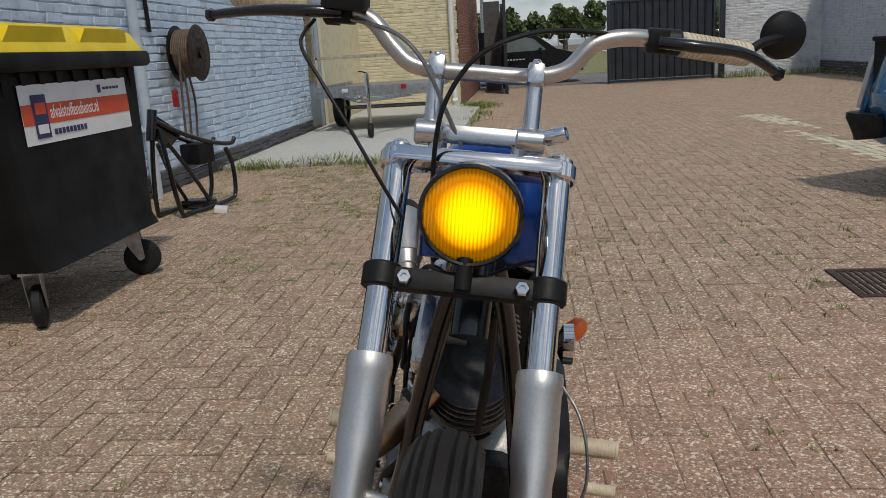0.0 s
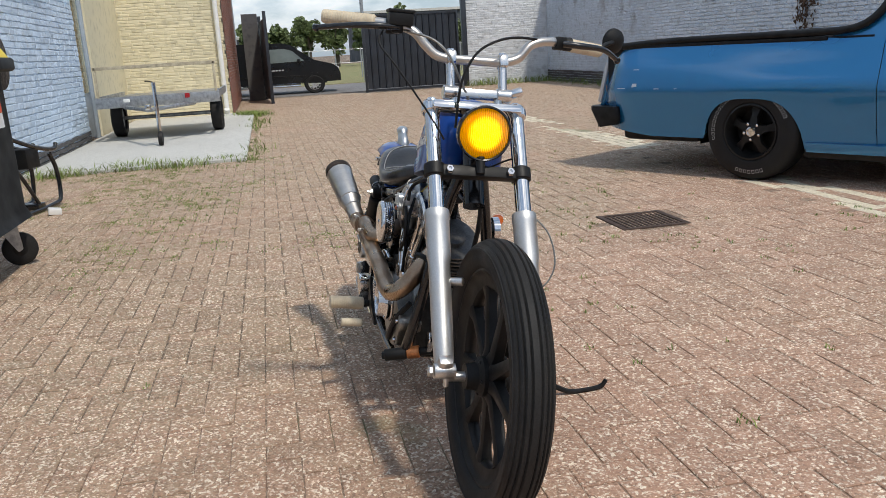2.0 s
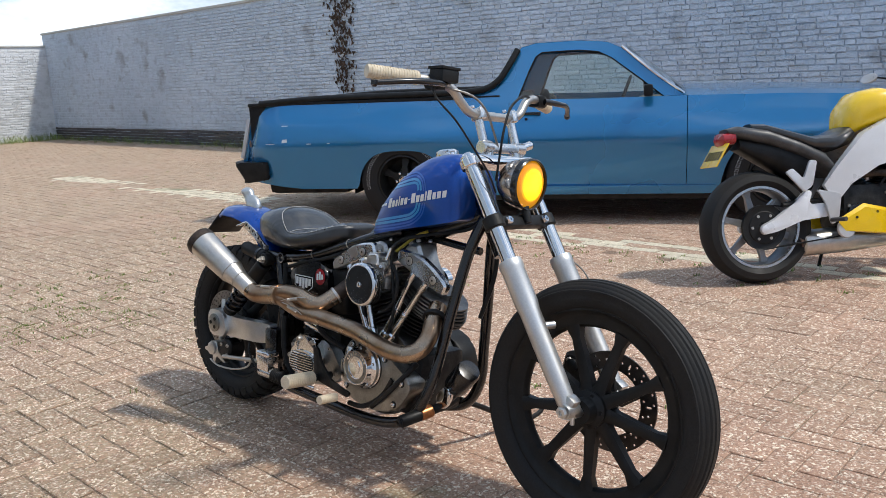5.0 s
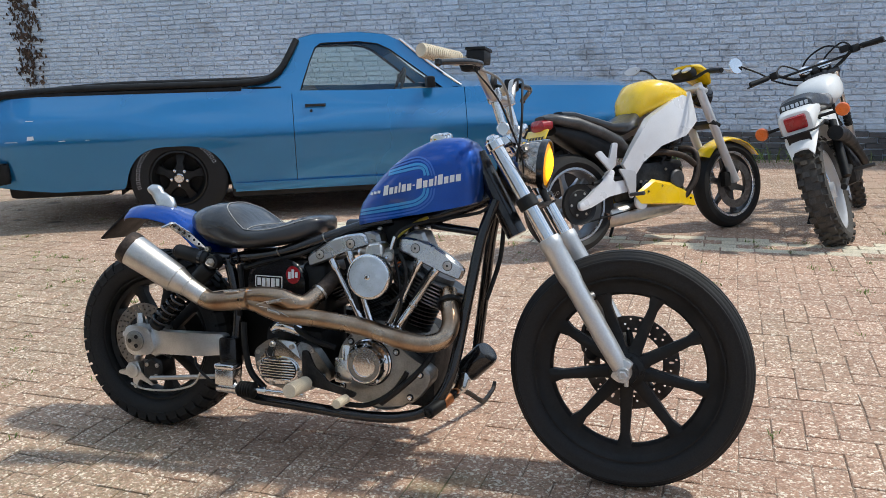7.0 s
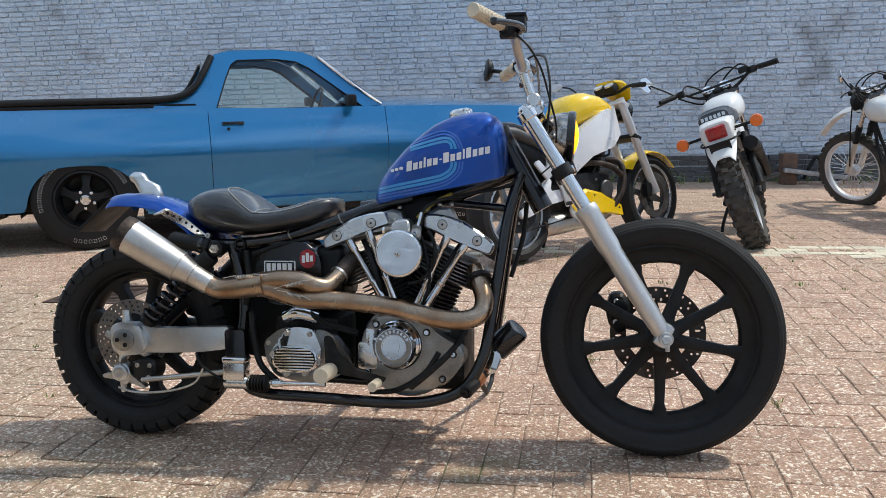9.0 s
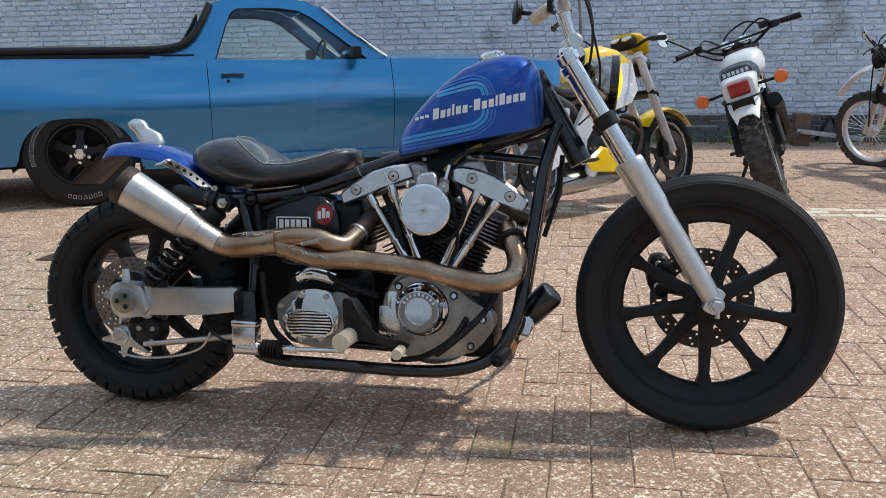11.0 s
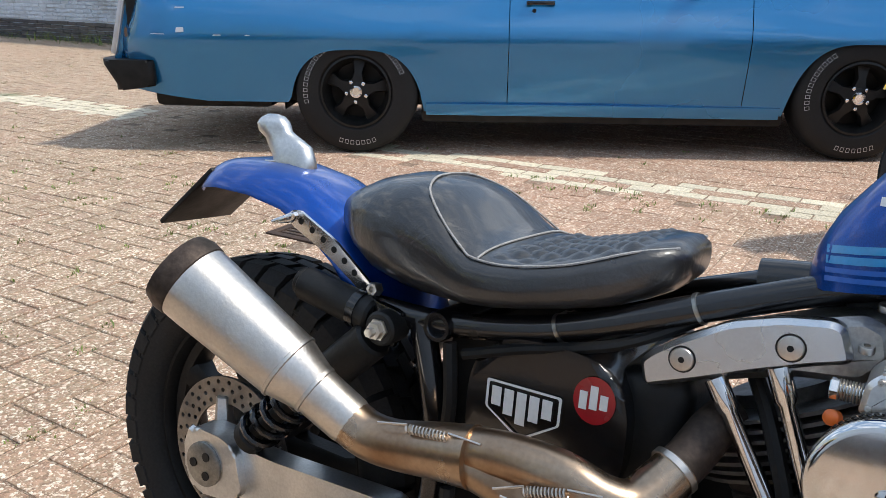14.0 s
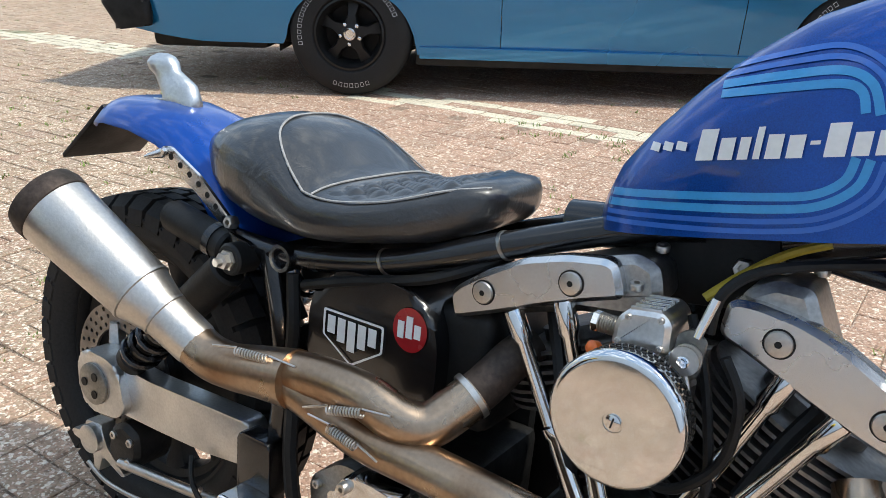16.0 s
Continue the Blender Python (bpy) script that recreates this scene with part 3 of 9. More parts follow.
# gate
gate = thing("gate", Matrix.Translation((-20.08, 0, 0)), "dark grey corrugated steel gate leaf standing closed", "gate")
GATE = material("dark_gate_paint", (0.028, 0.034, 0.045), 0.42, 0.1, 0.25, 3, 0.12, 80, coat=0.1)
bm = B()
pts = []
y = 2.34
while y < 4.94:
    pts += [(0.0, y), (0.0, y + 0.12), (0.035, y + 0.14), (0.035, y + 0.155), (0.0, y + 0.175)]
    y += 0.19
loft(bm, [[(x, yy, 0.10) for x, yy in pts] + [(x - 0.004, yy, 0.10) for x, yy in pts[::-1]], [(x, yy, 2.06) for x, yy in pts] + [(x - 0.004, yy, 2.06) for x, yy in pts[::-1]]])
part("corrugated_panel", bm, GATE, gate)
for y in (2.30, 4.98):
    part("gate_post", box(B(), (0.07, 0.07, 2.12), (0, y, 1.07), None, 0.004), GATE, gate)
for z in (0.06, 2.09):
    part("gate_rail", box(B(), (0.06, 2.7, 0.06), (0, 3.64, z), None, 0.004), GATE, gate)
for k in range(48):
    part("spike", cyl(B(), (0, 2.36 + k * 0.055, 2.12), (0, 2.36 + k * 0.055, 2.155), 0.012, 0.003, 6), GATE, gate)
part("hinge_post", box(B(), (0.16, 0.14, 2.5), (-0.02, 5.19, 1.25), None, 0.01), GATE, gate)
leaf = thing("gate_leaf", Matrix.Translation((-19.3, -0.42, 0)) @ pose(0, 0, 0, 0, 0, 3), "second dark gate leaf folded back along the brick wall", "gate")
part("leaf_panel", box(B(), (2.6, 0.05, 2.0), (0, 0, 1.08), None, 0.005), GATE, leaf)
for x in (-1.3, 1.3):
    part("leaf_post", box(B(), (0.08, 0.08, 2.25), (x, 0, 1.125), None, 0.005), GATE, leaf)
# pier takes the dark plinth colour in place of the shade on it
pier = wall_core("wall_pier", (0.30, 0.42, 2.30), (-20.2, -0.74, 1.15), PLINTH_AND_PIER_SHADE, "grey rendered pier between the brick wall and the gate, its shade put into the colour")
# street beyond the gate
bm = box(B(), (7.0, 60, 0.02), (-24.8, 0, -0.006))
mesh_thing("road", bm, ASPHALT, "pale grey street beyond the gate", "road", kind="structure")
bm = box(B(), (60, 200, 0.02), (-59, 0, -0.004))
mesh_thing("verge", bm, MEADOW, "dry grassy field across the street", "ground", kind="structure")

# paving: herringbone, nearest blocks singly, at the end of the file
def herringbone(x0, x1, y0, y1, a=0.2):
    """Blocks of a right-angled herringbone: (x, y, along x?)."""
    w = a / 2
    out = []
    n = int((x1 - x0 + y1 - y0) / w) + 6
    for i in range(-n, n):
        for j in range(-n, n):
            # step pattern: each row is shifted by one width
            x = x0 + (i * 4 + j) * w
            y = y0 + j * w
            if y < y0 - a or y > y1 + a:
                continue
            if x0 - a <= x <= x1:
                out.append((x + w, y + w / 2, True))
            xv = x + 3 * w
            if x0 - a <= xv <= x1:
                out.append((xv + w / 2, y + w, False))
    return [(x, y, h) for x, y, h in out if x0 <= x <= x1 and y0 <= y <= y1]

# ---- the custom motorcycle in the middle of the yard ----
bike = thing("motorcycle", Matrix.Translation((0, -0.04, 0)) @ pose(0, 0, 0, -8, 0, 0),
             "custom black chopper motorcycle with blue tank, leaning on its side stand", "motorcycle")


def spoked_wheel(name, cx, cz, r_tyre, w, r_rim, spokes, parent, tread, y0=0.0, hub_r=0.05, hub_w=0.07, deep=0.03):
    """Cast wheel: tyre, rim, hub and spokes round an axle along y."""
    m = Matrix.Translation((cx, y0, cz)) @ pose(0, 0, 0, -90, 0, 0)
    tyre_bm = B()
    h = w / 2
    rb = r_rim
    side = [(rb, -h * 0.62), (rb + (r_tyre - rb) * 0.12, -h * 0.86), (rb + (r_tyre - rb) * 0.40, -h), (rb + (r_tyre - rb) * 0.60, -h), (rb + (r_tyre - rb) * 0.62, -h * 1.025), (rb + (r_tyre - rb) * 0.67, -h * 1.02), (rb + (r_tyre - rb) * 0.69, -h * 0.965), (rb + (r_tyre - rb) * 0.75, -h * 0.94)]
    crown = []
    for i in range(25):
        a = -1 + 2 * i / 24
        drop = (r_tyre - rb) * 0.22 * (abs(a) ** 2.3)
        r = r_tyre - drop
        if tread == "ribs" and i in (2, 5, 9, 15, 19, 22):
            r -= 0.005
        crown.append((r, a * h * 0.9))
    prof = side + crown + [(r, -y) for r, y in reversed(side)]
    lathe(tyre_bm, prof, m, 96, closed=True)
    wheel = part(name, B(), BLACKM, parent)
    tyre = part("tyre", tyre_bm, RUBBER, wheel, "black rubber tyre with worn tread")
    rim_bm = B()
    hw = h * 0.66
    lathe(rim_bm, [(rb + 0.006, -hw), (rb + 0.006, hw), (rb - 0.004, hw), (rb - 0.012, hw * 0.75), (rb - deep * 0.4, hw * 0.6), (rb - deep * 0.85, hw * 0.5), (rb - deep, hw * 0.2), (rb - deep, -hw * 0.2), (rb - deep * 0.85, -hw * 0.5), (rb - deep * 0.4, -hw * 0.6), (rb - 0.012, -hw * 0.75), (rb - 0.004, -hw)], m, 72, closed=True)
    part("rim", rim_bm, BLACKM, wheel, "black painted cast rim")
    hub_bm = B()
    lathe(hub_bm, [(0.012, -hub_w), (hub_r * 0.62, -hub_w), (hub_r * 0.7, -hub_w * 0.6), (hub_r, -hub_w * 0.45), (hub_r, hub_w * 0.45), (hub_r * 0.7, hub_w * 0.6), (hub_r * 0.62, hub_w), (0.012, hub_w)], m, 28)
    for k in range(5):
        a = math.radians(72 * k)
        bolt(hub_bm, (cx + hub_r * 0.8 * math.cos(a), y0 - hub_w * 0.45, cz + hub_r * 0.8 * math.sin(a)), (0, -1, 0), 0.006, 0.008)
    part("hub", hub_bm, BLACKM, wheel)
    return wheel, m


def spoke(name, cx, cz, a, r0, r1, parent, w0=0.017, w1=0.013, t=0.016, y0=0.0, first=None):
    bm = B()
    secs = []
    for i, r in enumerate((r0, r0 + (r1 - r0) * 0.15, r0 + (r1 - r0) * 0.8, r1)):
        w = (w0 * 1.25, w0, w1, w1 * 1.7)[i]
        tt = (t * 1.5, t, t * 0.85, t * 1.2)[i]
        secs.append([(r, -tt, -w * 0.6), (r, -tt * 0.75, -w), (r, tt * 0.75, -w), (r, tt, -w * 0.6), (r, tt, w * 0.6), (r, tt * 0.75, w), (r, -tt * 0.75, w), (r, -tt, w * 0.6)])
    loft(bm, secs)
    bm.transform(Matrix.Translation((cx, y0, cz)) @ pose(0, 0, 0, 0, -a, 0))
    return part(name, bm, BLACKM, parent)


FX, FZ = 1.590, 0.337
RX, RZ = 0.014, 0.300
front, fm = spoked_wheel("front_wheel", FX, FZ, 0.337, 0.094, 0.262, 9, bike, "ribs", y0=-0.009, deep=0.05)
for k in range(9):
    spoke("spoke", FX, FZ, 90 + 40 * k + 20, 0.042, 0.220, front, y0=-0.009)
rear, rm = spoked_wheel("rear_wheel", RX, RZ, 0.291, 0.138, 0.212, 9, bike, "blocks", hub_r=0.055, hub_w=0.08)
for k in range(9):
    spoke("spoke", RX, RZ, 80 + 40 * k, 0.045, 0.188, rear, 0.02, 0.016, 0.02)
# blocks of the rear tyre: shoulder lugs with deep gaps, smaller ones along the middle
def tread_shape(q, half, skew):
    secs = []
    for d in (-half, half):
        secs.append([(r * math.cos((d + skew * abs(y) / 0.07) / 0.3), y, r * math.sin((d + skew * abs(y) / 0.07) / 0.3)) for r, y in q])
    me = bpy.data.meshes.new("tread_block")
    bm = loft(B(), secs)
    bmesh.ops.recalc_face_normals(bm, faces=bm.faces[:])
    bm.to_mesh(me)
    bm.free()
    me.materials.append(RUBBER)
    return me


LUGS = [tread_shape([(0.252, s * 0.0690), (0.272, s * 0.0650), (0.286, s * 0.050), (0.288, s * 0.030), (0.2985, s * 0.030), (0.2965, s * 0.052), (0.279, s * 0.0705), (0.254, s * 0.0715)], 0.0185, 0.004) for s in (-1, 1)]
LUGS += [tread_shape([(0.288, s * 0.002), (0.288, s * 0.025), (0.298, s * 0.025), (0.2990, s * 0.002)], 0.017, 0.02) for s in (-1, 1)]
for k in range(40):
    for i, me in enumerate(LUGS):
        ob = new("tread_block", me)
        ob.parent = rear
        ob.matrix_basis = Matrix.Translation((RX, 0, RZ)) @ pose(0, 0, 0, 0, 9 * k + (4.5 if i in (1, 2) else 0), 0)


def brake_disc(cx, cz, y, r, r_in, parent, holes, t=0.005, mat=None, slots=0):
    """Drilled disc, with its holes cut through."""
    bm = B()

    def ring(px, pz, rr, k, turn=0.0, sx=1.0):
        v = []
        for i in range(k):
            a = 2 * math.pi * i / k
            u, w = rr * sx * math.cos(a), rr * math.sin(a)
            v.append(bm.verts.new((px + u * math.cos(turn) - w * math.sin(turn), y - t / 2, pz + u * math.sin(turn) + w * math.cos(turn))))
        for i in range(k):
            bm.edges.new((v[i], v[(i + 1) % k]))

    ring(cx, cz, r, 90)
    ring(cx, cz, r_in, 60)
    for row, f in enumerate((0.2, 0.5, 0.8)):
        rr = r_in + (r - r_in) * f
        for k in range(holes):
            if (k * 2 + row) % 3 == 0 and slots:
                continue
            a = 2 * math.pi * (k + row * 0.33) / holes + 0.013
            if slots and row == 1 and k % slots == 0:
                ring(cx + rr * math.cos(a), cz + rr * math.sin(a), 0.0035, 10, a, 2.4)
            else:
                ring(cx + rr * math.cos(a), cz + rr * math.sin(a), 0.0037, 8)
    bmesh.ops.triangle_fill(bm, use_beauty=True, use_dissolve=False, edges=bm.edges[:], normal=(0, 1, 0))
    made = bmesh.ops.extrude_face_region(bm, geom=bm.faces[:])
    bmesh.ops.translate(bm, vec=(0, t, 0), verts=[q for q in made["geom"] if isinstance(q, bmesh.types.BMVert)])
    return part("brake_disc", bm, mat or DISC, parent, "drilled steel brake disc", 30)


# brownish front disc steel, darkened for the shade it sits in
SHADEDISC = material("shaded_disc_steel", (0.10, 0.085, 0.075), 0.45, 0.9, 0.2, 20, 0.1, 200)
brake_disc(FX, FZ, 0.075, 0.137, 0.090, front, 30, mat=SHADEDISC, slots=5)
bm = B()
for k in range(5):
    a = radians(72 * k + 10)
    tube(bm, [(FX + 0.03 * math.cos(a), 0.07, FZ + 0.03 * math.sin(a)), (FX + 0.096 * math.cos(a + 0.25), 0.075, FZ + 0.096 * math.sin(a + 0.25))], [0.014, 0.009], 6, smooth=False)
part("disc_carrier", bm, BLACKM, front)
brake_disc(RX + 0.006, RZ + 0.012, -0.100, 0.116, 0.074, rear, 30, mat=DISC)
bm = B()
for k in range(5):
    a = radians(72 * k + 30)
    tube(bm, [(RX + 0.03 * math.cos(a), -0.1, RZ + 0.03 * math.sin(a)), (RX + 0.006 + 0.084 * math.cos(a), -0.100, RZ + 0.012 + 0.084 * math.sin(a))], [0.018, 0.012], 6, smooth=False)
part("disc_carrier", bm, BRUSHED, rear)

# fork, clamps
FT = Vector((1.2195, 0, 0.960))
FB = Vector((1.585, 0, 0.366))
fdir = (FB - FT).normalized()
fup = Vector((fdir.z * -1, 0, fdir.x)).normalized()
CY = -0.016
for s, name in ((-1, "right"), (1, "left")):
    y = s * 0.117
    a, b = FT + Vector((0, y + CY, 0)), FB + Vector((0, y - 0.014, 0))
    leg = part("fork_leg", cyl(B(), a.lerp(b, -0.02), a.lerp(b, 0.62), 0.0205, seg=24, bevel=0.002), CHROME, bike, "chromed upper fork tube")
    bm = B()
    d = (b - a)
    m = axis_matrix(a + d * 0.435, b)
    n = (b - (a + d * 0.435)).length
    lathe(bm, [(0.021, -0.004), (0.031, -0.002), (0.0325, 0.006), (0.0325, 0.022), (0.031, 0.026), (0.031, n * 0.30), (0.0275, n * 0.36), (0.0265, n * 0.8), (0.024, n * 0.98), (0.02, n * 1.04)], m, 28)
    part("fork_slider", bm, SLIDER, leg, "brushed aluminium lower fork slider")
    bm = B()
    ax = b + fdir * 0.006
    box(bm, (0.034, 0.038, 0.066), ax, pose(0, 0, 0, 0, 32, 0), 0.012)
    lathe(bm, [(0.018, -0.026), (0.020, -0.02), (0.020, 0.02), (0.018, 0.026)], Matrix.Translation(ax + fdir * 0.01) @ pose(0, 0, 0, 90, 0, 0), 18)
    bolt(bm, ax + fdir * 0.01 + Vector((0, s * 0.03, 0)), (0, s, 0), 0.014, 0.010)
    cyl(bm, ax + Vector((0.012, -s * 0.005, 0.024)), ax + Vector((0.012, -s * 0.005, -0.045)), 0.006, seg=10)
    part("axle_clamp", bm, BRUSHED, leg)
    bm = B()
    lug = a + d * 0.70
    cyl(bm, lug + Vector((0, -s * 0.02, 0)), lug + Vector((0.02, -s * 0.055, 0.004)), 0.011, seg=12, bevel=0.002)
    part("fender_lug", bm, BRUSHED, leg)
    bm = B()
    lathe(bm, [(0.02, 0), (0.023, 0.002), (0.023, 0.012), (0.017, 0.014), (0.012, 0.022), (0, 0.022)], axis_matrix(a, a - fdir), 20)
    part("fork_cap", bm, CHROME, leg)
bm = B()
cyl(bm, (FX, -0.13, FZ), (FX, 0.13, FZ), 0.0125, seg=14)
part("axle", bm, BRUSHED, bike)
# clamps: polished top, black bottom
rot = Matrix(((fup.x, 0, -fdir.x, 0), (0, 1, 0, 0), (fup.z, 0, -fdir.z, 0), (0, 0, 0, 1)))
for k, (f, mat, h, nm) in enumerate(((0.012, CHROME, 0.024, "top_clamp"), (0.27, BLACKM, 0.032, "lower_clamp"))):
    c = FT.lerp(FB, f) + Vector((0, CY, 0))
    bm = B()
    dp = 0.052 if k == 0 else 0.03
    box(bm, (dp, 0.245 if k == 0 else 0.205, h), c + (Vector((0.014, 0, 0.006)) if k == 0 else Vector((0.006, 0, 0))), rot, 0.006)
    for s in (-1, 1):
        cc = c + Vector((0, s * 0.117, 0))
        cyl(bm, cc + fdir * (h * 0.55), cc - fdir * (h * 0.55), 0.0285, seg=22, bevel=0.003)
    cl = part(nm, bm, mat, bike, "polished aluminium top fork clamp" if k == 0 else "black lower fork clamp")
    for s in (-1, 1) if k else ():
        part("bolt", bolt(B(), c + Vector((0.022, s * 0.082, 0.008)), -fup if fup.x < 0 else fup, 0.011, 0.01), CHROME, cl)

# frame tubes
frame_thing = part("frame", tube(B(), [(1.13, 0, 0.93), (1.26, -0.004, 0.70)], 0.03, 16, smooth=False), BLACKP, bike, "black painted tubular steel frame")
for s in (-1, 1):
    part("down_tube", tube(B(), [(1.198, s * 0.025, 0.80), (1.168, s * 0.05, 0.70), (1.143, s * 0.08, 0.54), (1.122, s * 0.10, 0.40), (1.102, s * 0.12, 0.29), (1.055, s * 0.13, 0.205), (0.98, s * 0.135, 0.165), (0.85, s * 0.138, 0.150), (0.60, s * 0.138, 0.158), (0.45, s * 0.135, 0.165), (0.395, s * 0.13, 0.20), (0.385, s * 0.12, 0.30), (0.39, s * 0.115, 0.45), (0.35, s * 0.11, 0.60)], 0.0165, 12, 5), BLACKP, frame_thing)
    part("seat_rail", tube(B(), [(0.275, s * 0.11, 0.598), (0.385, s * 0.108, 0.598), (0.53, s * 0.095, 0.622), (0.675, s * 0.07, 0.672), (0.80, s * 0.045, 0.715), (0.88, s * 0.03, 0.732)], 0.0165, 12, 5), BLACKP, frame_thing)
# black block and plate added to darken the open gap under the tank
part("ignition_coil", box(B(), (0.15, 0.075, 0.085), (0.885, 0.005, 0.690), pose(0, 0, 0, 0, -8, 0), 0.012), BLACKM, frame_thing, "black filler block added to darken the gap under the tank")
part("engine_mount", plate(B(), rounded([(0.84, 0.60), (0.83, 0.70), (0.93, 0.735), (0.96, 0.70), (0.93, 0.60)], 0.015), 0.02, 0.03), BLACKP, frame_thing, "black plate added above the engine to fill the gap")
part("mount_bolt", bolt(B(), (0.925, -0.032, 0.70), (0, -1, 0), 0.011, 0.010), STEEL, frame_thing)
part("mount_bolt", bolt(B(), (0.80, -0.055, 0.735), (0, -1, 0), 0.010, 0.010), STEEL, frame_thing)
part("backbone", tube(B(), [(0.72, 0, 0.70), (0.95, 0, 0.73), (1.2, 0, 0.82)], 0.026, 14), BLACKP, frame_thing)
part("cross_tube", tube(B(), [(0.93, 0, 0.725), (1.17, 0, 0.70)], 0.012, 10, smooth=False), BLACKP, frame_thing)
bm = B()
lathe(bm, [(0.011, 0.02), (0.011, 0), (0.0135, -0.003), (0.018, -0.003), (0.019, 0), (0.019, 0.236), (0.011, 0.236), (0.011, 0.21)], axis_matrix((0.385, -0.128, 0.598), (0.385, 1, 0.598)), 22, closed=True)
part("cross_tube", bm, BLACKP, frame_thing)
bm = B()
plate(bm, rounded([(0.345, 0.35), (0.405, 0.35), (0.41, 0.24), (0.40, 0.18), (0.35, 0.19)], 0.01), -0.155, -0.125, bevel=0.003)
part("pivot_plate", bm, BLACKP, frame_thing)

for x, y, z in ((0.53, -0.095, 0.622), (0.675, -0.07, 0.672)):
    part("cable_tie", tube(B(), [(x - 0.002, y, z - 0.001), (x + 0.002, y, z + 0.001)], 0.0178, 14, 2), CASTALU, frame_thing)


# tank
def tank_section(x, zb, zt, wb, wt, n=20):
    """Half-round back: flat sides that swell, round top."""
    pts = []
    for i in range(n):
        a = math.pi * (i / (n - 1))
        c, sn = math.cos(a), math.sin(a)
        y = -(abs(c) ** 0.62) * math.copysign(1, c)
        z = sn ** 0.75
        f = wb + (wt - wb) * 0
        pts.append((x, y * f, zb + (zt - zb) * z))
    return pts


TANK = ((0.769, 0.722, 0.734, 0.018, 0), (0.775, 0.716, 0.760, 0.050, 0), (0.79, 0.716, 0.792, 0.073, 0), (0.82, 0.722, 0.832, 0.090, 0), (0.86, 0.730, 0.876, 0.101, 0), (0.90, 0.738, 0.912, 0.108, 0), (0.95, 0.748, 0.948, 0.113, 0),
        (1.0, 0.757, 0.970, 0.115, 0), (1.05, 0.767, 0.980, 0.114, 0), (1.095, 0.776, 0.980, 0.110, 0), (1.125, 0.783, 0.967, 0.103, 0), (1.145, 0.789, 0.942, 0.092, 0), (1.157, 0.797, 0.905, 0.074, 0), (1.161, 0.815, 0.87, 0.048, 0))
bm = loft(B(), [tank_section(*t) for t in TANK])
tank = part("fuel_tank", bm, BLUEP, bike, "metallic blue teardrop fuel tank with striped side", 60)


def tank_side(x, z, lift=0.0):
    """The y of the tank's right side at a place on it."""
    i = 0
    while i < len(TANK) - 2 and TANK[i + 1][0] < x:
        i += 1
    a, b = TANK[i], TANK[i + 1]
    t = min(1, max(0, (x - a[0]) / (b[0] - a[0])))
    zb, zt, w = (a[k] + (b[k] - a[k]) * t for k in (1, 2, 3))
    q = min(0.995, max(0.0, (z - zb) / (zt - zb)))
    sn = q ** (1 / 0.75)
    c = math.sqrt(max(0.0, 1 - sn * sn))
    return -(c ** 0.62) * w - lift


def decal(name, strips, mat, parent, label="", lift=0.0012):
    """Strips of (x, z) pairs laid on the tank's right side."""
    bm = B()
    for st in strips:
        rows = [[bm.verts.new((x, tank_side(x, z, lift), z)) for x, z in pair] for pair in st]
        for a, b in zip(rows, rows[1:]):
            for i in range(len(a) - 1):
                bm.faces.new((a[i], a[i + 1], b[i + 1], b[i]))
    return part(name, bm, mat, parent, label)


def band(path, w, n=8):
    """A strip round a path of (x, z) points, w wide, two faces across."""
    p = [Vector((x, 0, z)) for x, z in path]
    p = smooth_path(p, n)
    out = []
    for i, q in enumerate(p):
        t = (p[min(i + 1, len(p) - 1)] - p[max(i - 1, 0)]).normalized()
        nn = Vector((-t.z, 0, t.x)) * w / 2
        out.append([((q - nn).x, (q - nn).z), (q.x, q.z), ((q + nn).x, (q + nn).z)])
    return out


slope = 0.2
for k, (off, mat) in enumerate(((0.0, STRIPE), (0.011, STRIPE), (0.022, STRIPE2), (0.031, STRIPE2))):
    w = 0.0075 if k < 2 else 0.005
    up = [(0.885 - off * 0.2, 0.868 - 0.0 + off * 0.75), (0.94, 0.880 + off), (0.985, 0.889 + off), (1.003 + off * 0.6, 0.885 + off * 0.6), (1.010 + off, 0.868)]
    decal("upper_stripe", [band(up, w)], mat, tank)
    lo = [(0.786 + off * 0.1, 0.757 - off * 0.9), (0.88, 0.774 - off), (0.95, 0.787 - off), (0.985 + off * 0.5, 0.796 - off * 0.8), (1.006 + off * 0.9, 0.812 - off * 0.4), (1.011 + off, 0.832)]
    decal("lower_stripe", [band(lo, w)], mat, tank)
# maker's lettering as plain white bars, one for each letter
hts = (1, 0.7, 0.7, 1, 0.75, 0.7, 0.12, 1, 0.7, 0.72, 0.95, 1, 0.7, 0.72, 0.7)
wds = (1.25, 1, 0.7, 0.45, 1, 1, 0.6, 1.25, 1, 1, 0.42, 1.05, 0.95, 1, 1)
x = 0.8775
bars = []
unit = 0.243 / (sum(wds) + 0.32 * len(wds))
for hgt, wd in zip(hts, wds):
    w = wd * unit
    z0 = 0.806 + (x - 0.8775) * 0.205
    up = 0.0 if hgt > 0.2 else 0.011
    bars.append([[(x + w * i / 2, z0 + up + 0.0285 * hgt * j / 3 + w * i / 2 * 0.205) for j in range(4)] for i in range(3)])
    x += w + unit * 0.32
decal("maker_lettering", bars, WHITEP, tank, "white lettering drawn as plain bars", 0.0024)
bars = []
for i in range(3):
    x = 0.826 + i * 0.0145
    bars.append([[(x + 0.011 * a / 2, 0.8065 + (x - 0.826) * 0.205 + 0.008 * b / 2) for b in range(3)] for a in range(3)])
decal("small_lettering", bars, WHITEP, tank, "", 0.0024)
